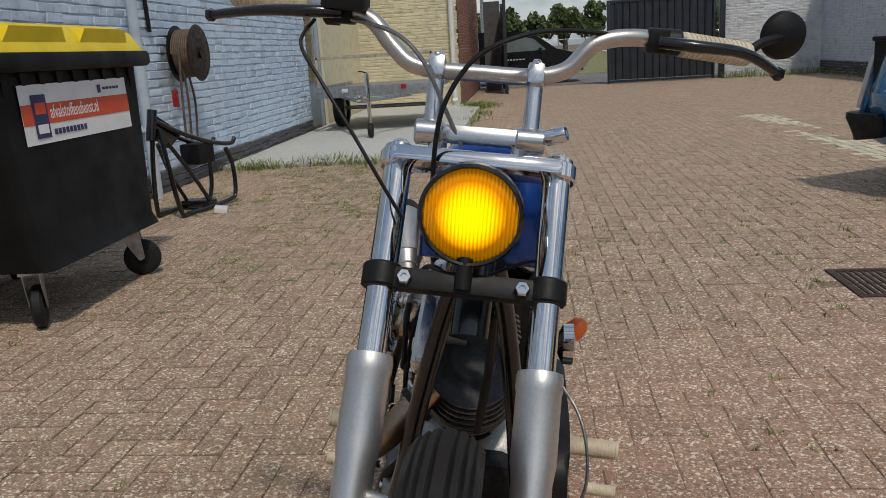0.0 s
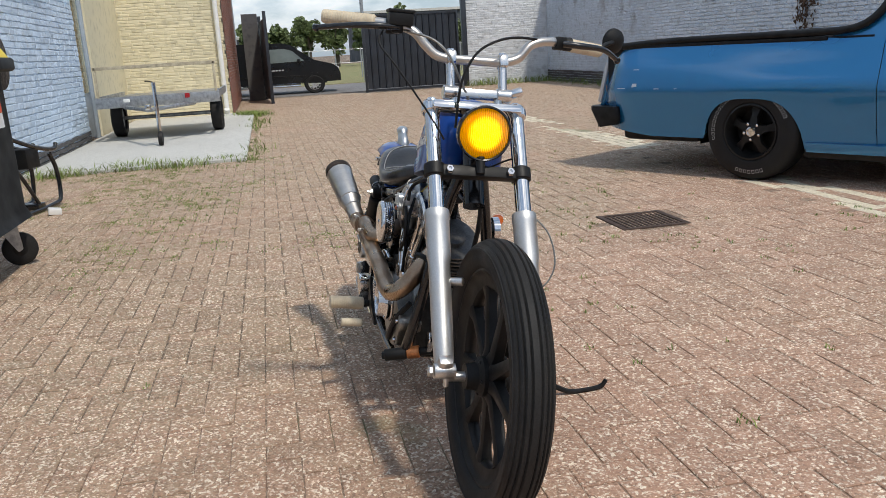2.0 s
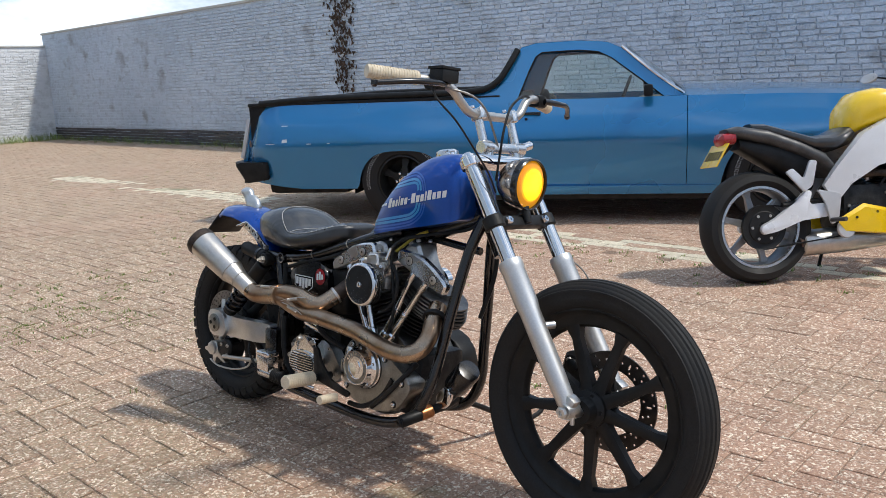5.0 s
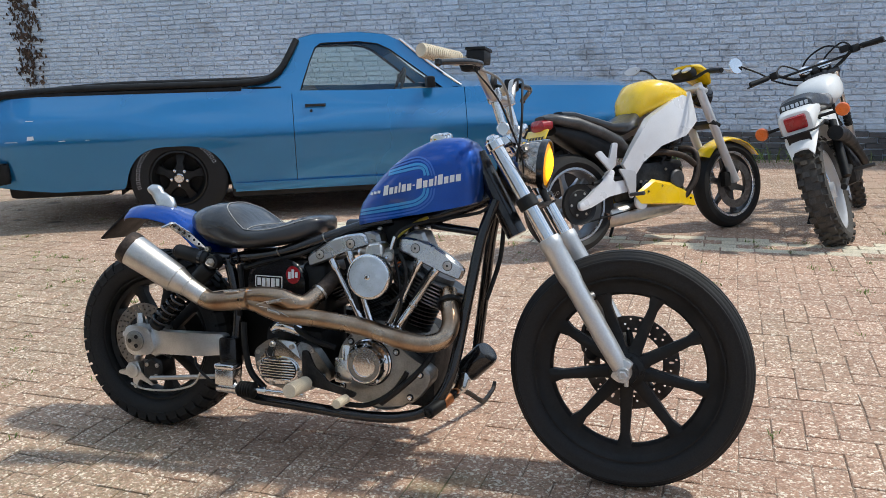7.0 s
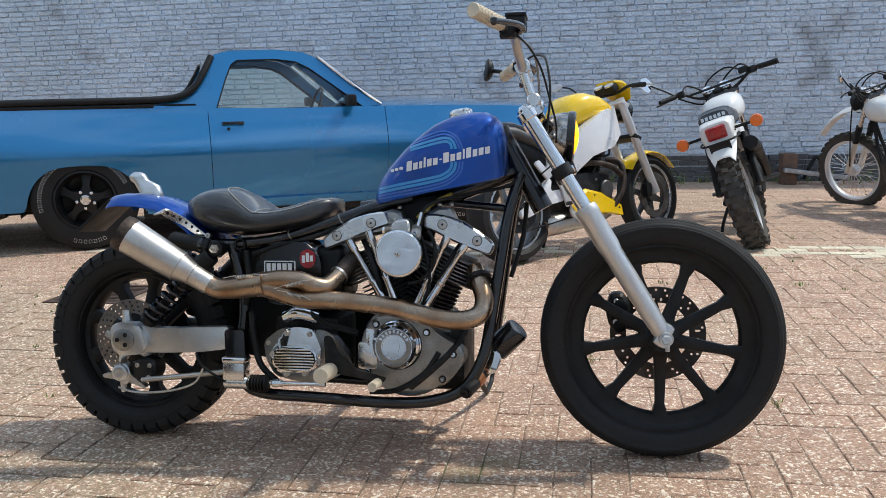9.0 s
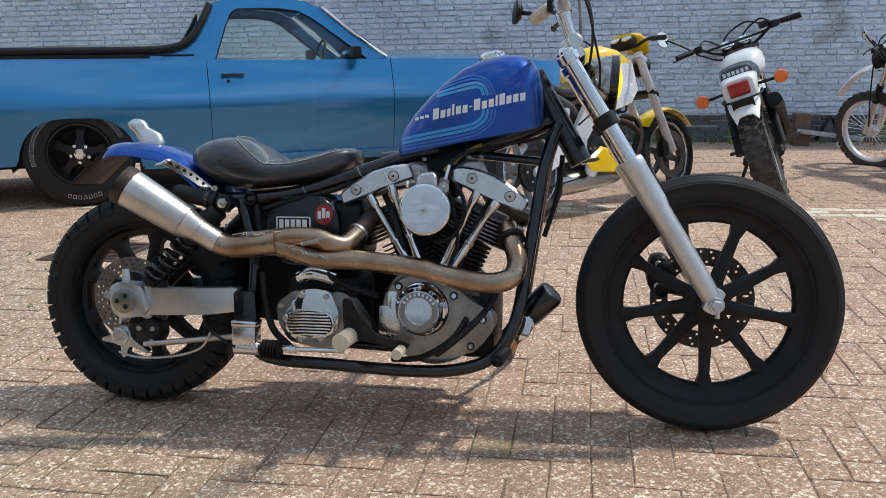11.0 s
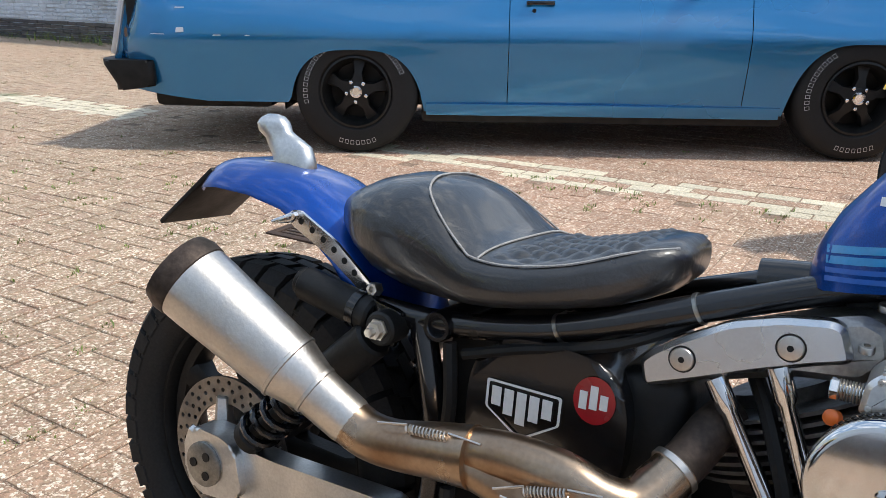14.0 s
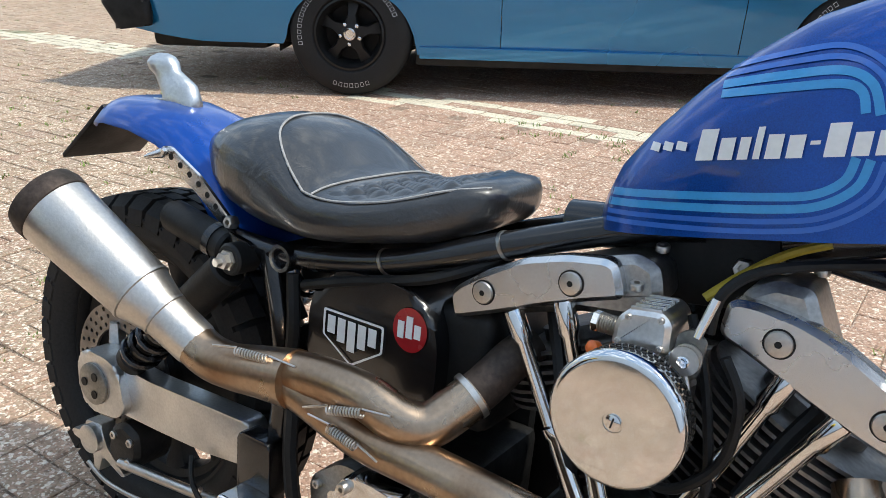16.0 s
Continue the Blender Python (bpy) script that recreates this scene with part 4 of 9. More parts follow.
bm = lathe(B(), [(0.034, -0.01), (0.036, 0.004), (0.034, 0.012), (0.026, 0.017), (0, 0.018)], pose(1.02, 0, 0.974, 0, -10, 0), 28)
part("filler_cap", bm, CHROME, tank, "chrome fuel filler cap")

# seat
def seat_round(x):
    """How boxy the upper skin is: round over the hump, flatter where one sits."""
    t = min(1.0, max(0.0, (x - 0.34) / 0.10))
    return 0.86 - 0.26 * t, 0.80 - 0.25 * t


def seat_section(x, zb, zt, w, sag=0.0, n=22):
    pts = []
    for i in range(n):
        a = 2 * math.pi * i / n
        c, sn = math.cos(a), math.sin(a)
        ey, ez = seat_round(x) if sn > 0 else (0.6, 0.55)
        y = w * math.copysign(abs(c) ** ey, c)
        z = (zb + zt) / 2 + (zt - zb) / 2 * math.copysign(abs(sn) ** ez, sn)
        if sn > 0.5:
            z -= sag * (1 - (y / w) ** 2)
        pts.append((x, y, z))
    return pts


SEAT = ((0.190, 0.700, 0.722, 0.06), (0.205, 0.678, 0.742, 0.092), (0.235, 0.655, 0.757, 0.114), (0.27, 0.634, 0.766, 0.127), (0.315, 0.624, 0.767, 0.136), (0.350, 0.621, 0.757, 0.141), (0.380, 0.622, 0.737, 0.144),
        (0.405, 0.624, 0.714, 0.146), (0.425, 0.626, 0.701, 0.147), (0.452, 0.629, 0.697, 0.147), (0.49, 0.635, 0.698, 0.143), (0.53, 0.642, 0.708, 0.133), (0.58, 0.652, 0.723, 0.114), (0.615, 0.666, 0.735, 0.094), (0.638, 0.678, 0.736, 0.076), (0.650, 0.690, 0.730, 0.056), (0.655, 0.700, 0.722, 0.036))
bm = loft(B(), [seat_section(*s, n=40) for s in SEAT])
seat = part("seat", bm, LEATHER, bike, "black leather solo seat with grey stitched seams", 60)

def seat_top(x, y):
    """The height of the seat's upper skin."""
    for a, c in zip(SEAT, SEAT[1:]):
        if a[0] <= x <= c[0]:
            t = (x - a[0]) / (c[0] - a[0])
            zb, zt, w = (a[k] + (c[k] - a[k]) * t for k in (1, 2, 3))
            ey, ez = seat_round(x)
            co = min(0.999, abs(y) / w) ** (1 / ey)
            return (zb + zt) / 2 + (zt - zb) / 2 * math.sqrt(1 - co * co) ** ez
    return 0.7


for s in (-1, 1):
    side = [(0.642, 0.058), (0.60, 0.090), (0.54, 0.118), (0.48, 0.128), (0.445, 0.132), (0.42, 0.132)]
    part("seat_seam", tube(B(), [(x, s * y, seat_top(x, y) + 0.0015) for x, y in side], 0.0016, 6, 4), STITCH, seat, "grey stitched piping")
    arch = [(0.42, 0.132), (0.385, 0.122), (0.352, 0.104), (0.328, 0.078), (0.315, 0.042), (0.31, 0.0)]
    part("seat_seam", tube(B(), [(x, s * y, seat_top(x, y) + 0.0015) for x, y in arch], 0.0016, 6, 4), STITCH, seat)
part("seat_seam", tube(B(), [(0.432, y * 0.01, seat_top(0.432, abs(y) * 0.01) + 0.0015) for y in range(-13, 14, 2)], 0.0014, 6, 2), STITCH, seat)
# quilted sitting panel, diamonds puffed between the stitch lines
bm = B()
rows = []
for i in range(81):
    x = 0.440 + 0.178 * i / 80
    hw = 0.119 - max(0.0, x - 0.47) ** 1.35 * 0.40
    row = []
    for j in range(61):
        y = hw * (-1 + j / 30)
        p = 0.036
        puff = abs(math.sin(math.pi * (x + y) / p) * math.sin(math.pi * (x - y) / p)) ** 0.5
        edge = min(1.0, 8 * min(i / 80, 1 - i / 80), 8 * min(j / 60, 1 - j / 60))
        row.append(bm.verts.new((x, y, seat_top(x, y) - 0.001 + 0.0080 * puff * edge)))
    rows.append(row)
for a, b in zip(rows, rows[1:]):
    for j in range(60):
        bm.faces.new((a[j], b[j], b[j + 1], a[j + 1]))
part("quilted_panel", bm, LEATHER, seat, "diamond quilted black leather", 60)

# rear fender and strut
def fender_section(x, z, w, nx, nz, t=0.004, n=13):
    out = []
    for lift in (0.0, -t):
        row = []
        for i in range(n):
            a = -1 + 2 * i / (n - 1)
            d = -0.038 * abs(a) ** 3.6 + lift
            row.append((x + nx * d, w * a, z + nz * d))
        out += row if lift == 0 else row[::-1]
    return out


FEN = ((-0.075, 0.739, 0.078, 0.0, 1), (-0.070, 0.744, 0.087, 0.0, 1), (-0.058, 0.748, 0.093, 0.0, 1), (-0.03, 0.752, 0.097, 0.03, 1), (0.04, 0.750, 0.099, 0.12, 1), (0.11, 0.737, 0.100, 0.28, 0.96), (0.17, 0.708, 0.1, 0.5, 0.86), (0.225, 0.667, 0.1, 0.68, 0.73), (0.275, 0.612, 0.1, 0.8, 0.6), (0.30, 0.57, 0.09, 0.88, 0.45))
fender = part("rear_fender", loft(B(), [fender_section(*f) for f in FEN]), BLUEP, bike, "blue painted bobbed rear fender", 50)
for s in (-1, 1):
    bm = plate(B(), rounded([(0.128, 0.700), (0.145, 0.704), (0.21, 0.672), (0.29, 0.612), (0.28, 0.597), (0.20, 0.650), (0.132, 0.682)], 0.006), s * 0.108, s * 0.113, bevel=0.001)
    strut = part("fender_strut", bm, POLISHED, fender, "drilled aluminium fender strut")
    hb = B()
    for k in range(8):
        f = k / 7
        p = Vector((0.15, 0, 0.689)).lerp(Vector((0.278, 0, 0.608)), f) + Vector((0.004, 0, 0.006)) * math.sin(f * math.pi)
        cyl(hb, (p.x, s * 0.1075, p.z), (p.x, s * 0.1135, p.z), 0.0045, seg=10)
    part("strut_hole", hb, BLACKM, strut)
    part("signal_stalk", tube(B(), [(0.150, s * 0.124, 0.700), (0.138, s * 0.118, 0.693), (0.112, s * 0.128, 0.684)], [0.003, 0.0075, 0.0025], 10, 4), POLISHED, fender)
bm = box(B(), (0.15, 0.15, 0.008), (-0.120, 0, 0.682), pose(0, 0, 0, 0, -41, 0), 0.003)
part("number_plate_holder", bm, BLACKM, fender, "dark plate bracket under the fender tail")
# small polished figure on the fender
bm = B()
secs = []
for x, z, rx, ry, tip in ((0.012, 0.744, 0.060, 0.030, 0), (0.018, 0.750, 0.054, 0.029, 0), (0.034, 0.754, 0.036, 0.024, 0.1), (0.028, 0.766, 0.034, 0.021, 0.3), (0.012, 0.779, 0.026, 0.019, 0.35), (0.001, 0.789, 0.022, 0.018, 0.3), (-0.007, 0.797, 0.027, 0.021, 0.2), (-0.011, 0.806, 0.027, 0.022, 0.1), (-0.012, 0.814, 0.020, 0.017, 0.1), (-0.012, 0.819, 0.009, 0.008, 0)):
    secs.append([(x + rx * math.cos(a), ry * math.sin(a) * (1 + 0.18 * math.cos(3 * a)), z + rx * tip * math.cos(a)) for a in [2 * math.pi * i / 18 for i in range(18)]])
loft(bm, secs)
part("fender_ornament", bm, BRUSHED, fender, "polished metal ornament on the fender")

# engine: cases, cylinders, heads, rocker boxes
eng = part("engine", box(B(), (0.30, 0.20, 0.20), (0.90, 0, 0.28), None, 0.03), DARKENG, bike, "air-cooled twin cylinder engine with polished covers")
bm = lathe(B(), [(0.135, -0.10), (0.14, -0.09), (0.14, 0.09), (0.135, 0.10)], Matrix.Translation((0.88, 0.0, 0.30)) @ pose(0, 0, 0, 90, 0, 0), 36)
part("crankcase", bm, CASTALU, eng)
CRANK = Vector((0.872, 0, 0.335))
for lean, nm in ((-24, "rear"), (24, "front")):
    ax = Vector((math.sin(radians(lean)), 0, math.cos(radians(lean))))
    base = CRANK + ax * 0.055
    bm = B()
    prof = [(0.05, 0)]
    for i in range(9):
        h = 0.02 + i * 0.0125
        prof += [(0.058, h), (0.086, h + 0.001), (0.086, h + 0.0045), (0.058, h + 0.0055)]
    prof += [(0.058, 0.14)]
    m = axis_matrix(base, base + ax)
    lathe(bm, prof, m, 36)
    bm.transform(Matrix.Diagonal((1, 0.82, 1, 1)))
    part("cylinder", bm, DARKENG, eng, "finned cylinder barrel")
    prof = [(0.056, 0.138)]
    for i in range(7):
        h = 0.142 + i * 0.0105
        r = 0.124 - abs(i - 2) * 0.003
        prof += [(0.058, h), (r, h), (r, h + 0.0042), (0.058, h + 0.0046)]
    prof += [(0.058, 0.225)]
    bm = lathe(B(), prof, m, 32)
    if nm == "front":
        bm.transform(Matrix.Translation((0.032, 0, -0.014)))
    bm.transform(Matrix.Diagonal((1, 0.72, 1, 1)))
    part("cylinder_head", bm, HEADFIN, eng, "dark finned cylinder head")
ROCKCAST = material("satin_cast_aluminium", (0.52, 0.51, 0.49), 0.38, 1.0, 0.2, 14, 0.15, 200, bump=0.0004)
rock_r = [(0.626, 0.611), (0.637, 0.623), (0.661, 0.641), (0.714, 0.672), (0.763, 0.687), (0.806, 0.693), (0.819, 0.689), (0.831, 0.656), (0.796, 0.645), (0.743, 0.625), (0.689, 0.602), (0.634, 0.581)]
rock_f = [(0.930, 0.680), (0.938, 0.686), (0.957, 0.687), (0.997, 0.681), (1.034, 0.668), (1.079, 0.642), (1.118, 0.613), (1.131, 0.598), (1.118, 0.568), (1.066, 0.585), (1.012, 0.608), (0.960, 0.634), (0.926, 0.648)]
cast_r = [(0.650, 0.60), (0.68, 0.632), (0.73, 0.665), (0.79, 0.688), (0.832, 0.701), (0.856, 0.692), (0.864, 0.66), (0.84, 0.632), (0.78, 0.625), (0.70, 0.60)]
cast_f = [(0.934, 0.650), (0.938, 0.690), (0.965, 0.707), (0.998, 0.706), (1.010, 0.680), (1.026, 0.645), (1.05, 0.615), (1.04, 0.60), (0.98, 0.62)]
for o, casting, bolts in ((rock_r, cast_r, ((0.672, 0.623), (0.774, 0.66))), (rock_f, cast_f, ((0.982, 0.656), (1.081, 0.61)))):
    rb = part("rocker_box", chamfered(B(), rounded(o, 0.010, 3), -0.080, -0.104, 0.0055, 0.0075), POLISHED, eng, "polished aluminium rocker box", 22)
    part("rocker_casting", chamfered(B(), rounded(casting, 0.008, 3), -0.015, -0.086, 0.009), ROCKCAST, rb, "grey rocker casting", 28)
    for x, z in bolts:
        part("washer", lathe(B(), [(0.0145, 0), (0.0145, 0.0014), (0.0, 0.0014)], axis_matrix((x, -0.1035, z), (x, -0.2, z)), 24), DARKENG, rb)
        part("rocker_bolt", lathe(B(), [(0.0128, 0), (0.0128, 0.002), (0.0118, 0.0034), (0.006, 0.0042), (0.0034, 0.0042), (0.0032, 0.002)], axis_matrix((x, -0.104, z), (x, -0.2, z)), 24), STEEL, rb)
        part("bolt_socket", lathe(B(), [(0.0036, 0.0038), (0.003, 0.0038), (0, 0.003)], axis_matrix((x, -0.1042, z), (x, -0.2, z)), 6), BLACKM, rb)
# rocker shaft nuts and the seam to the head
for x, y, z in ((0.838, -0.088, 0.668), (0.846, -0.05, 0.703), (0.965, -0.05, 0.710), (0.995, -0.03, 0.711)):
    part("casting_bolt", bolt(B(), (x, y, z), (0, -0.3, 1), 0.0075, 0.007), STEEL, eng)
# pushrod tubes
for a, b in (((0.840, -0.120, 0.40), (0.706, -0.093, 0.608)), ((0.862, -0.120, 0.40), (0.764, -0.093, 0.635)), ((0.897, -0.120, 0.40), (0.995, -0.093, 0.622)), ((0.920, -0.120, 0.40), (1.046, -0.093, 0.597))):
    a, b = Vector(a), Vector(b)
    bm = B()
    n = (b - a).length
    lathe(bm, [(0.016, -0.01), (0.016, 0.03), (0.011, 0.035), (0.0105, n * 0.42), (0.0125, n * 0.43), (0.0125, n * 0.47), (0.0095, n * 0.48), (0.009, n * 0.85), (0.012, n * 0.87), (0.012, n)], axis_matrix(a, b), 16)
    part("pushrod_tube", bm, CHROME, eng, "chromed pushrod tube")
# cam cover
bm = plate(B(), rounded([(0.752, 0.30), (0.775, 0.385), (0.84, 0.405), (0.93, 0.39), (0.985, 0.345), (1.045, 0.315), (1.055, 0.28), (1.0, 0.205), (0.90, 0.185), (0.80, 0.20), (0.76, 0.235)], 0.03), -0.15, -0.08, bevel=0.008)
camc = part("cam_cover", bm, CASTALU, eng, "cast aluminium cam cover")
# black disc stands for the shade in the gap round the points cover
part("cover_gap", lathe(B(), [(0.0708, 0), (0.0708, 0.0015), (0, 0.0015)], axis_matrix((0.861, -0.1495, 0.318), (0.861, -1, 0.318)), 48), BLACKM, camc)
bm = lathe(B(), [(0.069, 0), (0.069, 0.004), (0.066, 0.007), (0.066, 0.018), (0.062, 0.022), (0.056, 0.028), (0.0545, 0.042), (0.0525, 0.045), (0.0505, 0.045), (0.0490, 0.0405), (0.036, 0.0405), (0.035, 0.0435), (0.0335, 0.0435), (0.0325, 0.0405), (0.0, 0.0405)], axis_matrix((0.861, -0.15, 0.318), (0.861, -1, 0.318)), 48)
pt = part("points_cover", bm, CHROME, camc, "round chromed points cover")
part("badge_ground", lathe(B(), [(0.0365, 0.0402), (0.0485, 0.0402), (0.0485, 0.0412), (0.0365, 0.0412)], axis_matrix((0.861, -0.15, 0.318), (0.861, -1, 0.318)), 48, closed=True), CASTALU, pt)
bm = B()
for k in range(5):
    a = radians(72 * k + 18)
    bolt(bm, (0.861 + 0.0595 * math.cos(a), -0.173, 0.318 + 0.0605 * math.sin(a)), (0, -1, 0), 0.0045, 0.004)
for k in range(9):
    a = radians(30 + 15 * k)
    box(bm, (0.006, 0.002, 0.008), (0.861 - 0.043 * math.cos(a), -0.1915, 0.318 + 0.043 * math.sin(a)), pose(0, 0, 0, 0, math.degrees(a) - 90, 0))
plate(bm, rounded([(0.845, 0.30), (0.852, 0.335), (0.87, 0.34), (0.878, 0.325), (0.872, 0.30)], 0.006), -0.1935, -0.190)
tagged(part("raised_badge", bm, CHROME, pt, "raised lettering drawn as plain bars"), kind="stuff")
# a flat black disc paints the shade round each bolt
for x, z in ((0.775, 0.24), (0.80, 0.375), (0.945, 0.355), (1.02, 0.295), (0.99, 0.225), (0.90, 0.205)):
    part("bolt_recess", lathe(B(), [(0.011, 0), (0.011, 0.0015), (0, 0.0015)], axis_matrix((x, -0.1495, z), (x, -1, z)), 16), BLACKM, camc)
    part("cover_bolt", bolt(B(), (x, -0.149, z), (0, -1, 0), 0.0075, 0.008), CHROME, camc)
bm = box(B(), (0.06, 0.05, 0.08), (0.775, -0.13, 0.285), None, 0.012)
lathe(bm, [(0.02, 0), (0.02, 0.05), (0.016, 0.055), (0, 0.055)], Matrix.Translation((0.783, -0.135, 0.31)), 20)
part("oil_pump", bm, POLISHED, eng)
# gearbox
bm = box(B(), (0.20, 0.19, 0.17), (0.575, 0, 0.30), None, 0.02)
gb = part("gearbox", bm, DARKENG, bike, "gearbox with ribbed chromed side cover")
bm = plate(B(), rounded([(0.455, 0.315), (0.505, 0.352), (0.640, 0.352), (0.668, 0.335), (0.722, 0.268), (0.722, 0.242), (0.655, 0.206), (0.575, 0.196), (0.49, 0.215), (0.462, 0.262)], 0.012), -0.128, -0.09, bevel=0.004)
part("mounting_plate", bm, CASTALU, gb, "grey cast mounting plate")
bm = plate(B(), rounded([(0.484, 0.275), (0.500, 0.310), (0.520, 0.322), (0.527, 0.356), (0.570, 0.363), (0.616, 0.357), (0.627, 0.330), (0.640, 0.300), (0.637, 0.255), (0.60, 0.226), (0.53, 0.222), (0.494, 0.240)], 0.015), -0.156, -0.10, bevel=0.007)
gc = part("side_cover", bm, CHROME, gb, "chromed gearbox cover with ribs")
oval = [(0.561 + 0.068 * math.copysign(abs(math.cos(a)) ** 0.75, math.cos(a)), 0.270 + 0.039 * math.copysign(abs(math.sin(a)) ** 0.75, math.sin(a))) for a in [2 * math.pi * i / 32 for i in range(32)]]
part("raised_rim", plate(B(), oval, -0.163, -0.15, bevel=0.003), CHROME, gc)
# dark plate paints the shade between the chromed ribs
part("ribbed_recess", plate(B(), [(0.561 + (x - 0.561) * 0.91, 0.270 + (z - 0.270) * 0.86) for x, z in oval], -0.1638, -0.155), DARKENG, gc)
for k in range(8):
    z = 0.2415 + k * 0.0082
    half = 0.061 * math.sqrt(max(0.1, 1 - ((k - 3.5) / 5.2) ** 2))
    part("rib", box(B(), (half * 2, 0.007, 0.0046), (0.561, -0.1655, z), None, 0.0015), CHROME, gc)
for x, z in ((0.538, 0.345), (0.606, 0.343), (0.494, 0.283), (0.633, 0.262), (0.592, 0.229), (0.536, 0.226)):
    part("cover_bolt", bolt(B(), (x, -0.155, z), (0, -1, 0), 0.008, 0.010), STEEL, gc)
for x, z in ((0.470, 0.31), (0.662, 0.330), (0.70, 0.255)):
    part("plate_bolt", bolt(B(), (x, -0.127, z), (0, -1, 0), 0.007, 0.007), STEEL, gb)
bm = tube(B(), [(0.52, -0.11, 0.385), (0.56, -0.125, 0.40), (0.62, -0.12, 0.385)], 0.02, 12)
part("starter_motor", bm, CHROME, gb)

# air cleaner and carburettor
bm = lathe(B(), [(0.060, 0), (0.063, 0.004), (0.063, 0.029), (0.0655, 0.030), (0.0655, 0.0365), (0.0635, 0.0395), (0.0605, 0.0412), (0.059, 0.0416), (0.057, 0.0417), (0.0100, 0.0417), (0.0096, 0.0405), (0.0078, 0.0405), (0.0074, 0.0425), (0.0060, 0.0432), (0, 0.0434)], axis_matrix((0.876, -0.165, 0.577), (0.876, -1, 0.577)), 56)
air = part("air_cleaner", bm, CHROME, bike, "round polished air cleaner cover")
bm = B()
for row in range(4):
    for k in range(64):
        a = 2 * math.pi * (k + 0.5 * (row % 2)) / 64
        d = Vector((math.cos(a), 0, math.sin(a)))
        c = Vector((0.876, -0.171 - row * 0.0068, 0.577)) + d * 0.0626
        lathe(bm, [(0.0025, 0), (0.0025, 0.0006)], axis_matrix(c, c + d), 6)
tagged(part("mesh_hole", bm, BLACKM, air), kind="stuff")
part("screw_slot", box(B(), (0.0015, 0.001, 0.010), (0.876, -0.2085, 0.577), pose(0, 0, 0, 0, 12, 0)), BLACKM, air)
carb = part("carburettor", box(B(), (0.056, 0.07, 0.05), (0.880, -0.112, 0.612), None, 0.008), POLISHED, bike, "polished carburettor behind the air cleaner")
part("carburettor_top", chamfered(B(), rounded([(0.842, 0.626), (0.845, 0.655), (0.856, 0.667), (0.886, 0.671), (0.897, 0.662), (0.898, 0.630)], 0.006), -0.092, -0.154, 0.005), BRUSHED, carb, "chromed carburettor cap")
for y in (-0.148, -0.136, -0.124, -0.112, -0.100):
    part("cap_rib", box(B(), (0.030, 0.004, 0.004), (0.871, y, 0.6690), pose(0, 0, 0, 0, -7, 0), 0.001), BRUSHED, carb)
for xx, zz in ((0.850, 0.634), (0.891, 0.637), (0.857, 0.660), (0.888, 0.664)):
    part("cap_screw", bolt(B(), (xx, -0.153, zz), (0, -1, 0), 0.0034, 0.004), STEEL, carb)
bm = B()
for i in range(8):
    lathe(bm, [(0.0095, 0), (0.0105, 0.0008), (0.0095, 0.0016)], axis_matrix((0.843 - 0.0026 * i, -0.135, 0.640), (0.7, -0.135, 0.640)), 14)
tagged(part("idle_spring", bm, STEEL, carb), kind="stuff")
part("idle_screw", cyl(B(), (0.850, -0.135, 0.640), (0.818, -0.135, 0.640), 0.006, seg=12), CHROME, carb)
part("idle_nut", cyl(B(), (0.824, -0.135, 0.640), (0.816, -0.135, 0.640), 0.0105, seg=6, bevel=0.001), CHROME, carb)
part("linkage_plate", plate(B(), rounded([(0.899, 0.622), (0.901, 0.652), (0.914, 0.660), (0.928, 0.650), (0.925, 0.614), (0.909, 0.606)], 0.005), -0.140, -0.134), CASTALU, carb)
part("throttle_drum", lathe(B(), [(0.014, 0), (0.014, 0.003), (0.010, 0.004), (0.010, 0.008), (0.014, 0.009), (0.014, 0.012), (0, 0.012)], axis_matrix((0.914, -0.141, 0.632), (0.914, -1, 0.632)), 20), STEEL, carb)
part("linkage_bolt", bolt(B(), (0.914, -0.153, 0.632), (0, -1, 0), 0.006, 0.005), CHROME, carb)
part("linkage_rod", tube(B(), [(0.914, -0.146, 0.622), (0.922, -0.148, 0.60), (0.918, -0.142, 0.575)], 0.0022, 6), STEEL, carb)
part("cable_stop", cyl(B(), (0.918, -0.138, 0.652), (0.927, -0.130, 0.690), 0.0045, seg=10), CHROME, carb)
part("float_bowl", cyl(B(), (0.89, -0.11, 0.60), (0.89, -0.11, 0.56), 0.028, seg=18, bevel=0.004), CASTALU, carb)
part("choke_knob", lathe(B(), [(0.005, 0), (0.0078, 0.003), (0.0078, 0.011), (0.005, 0.014), (0, 0.015)], axis_matrix((0.826, -0.135, 0.612), (0.812, -0.165, 0.620)), 14), AMBER_PLASTIC, carb, "orange choke knob")
bm = tube(B(), [(0.88, -0.1, 0.6), (0.872, -0.05, 0.58), (0.85, 0.0, 0.57)], 0.02, 12)
part("intake", bm, DARKENG, carb)
bm = B()
for i in range(7):
    c = Vector((0.905, -0.146, 0.604 + 0.0034 * i))
    lathe(bm, [(0.0055, 0), (0.0062, 0.0008), (0.0055, 0.0016)], Matrix.Translation(c), 12)
part("spring", bm, CHROME, carb)

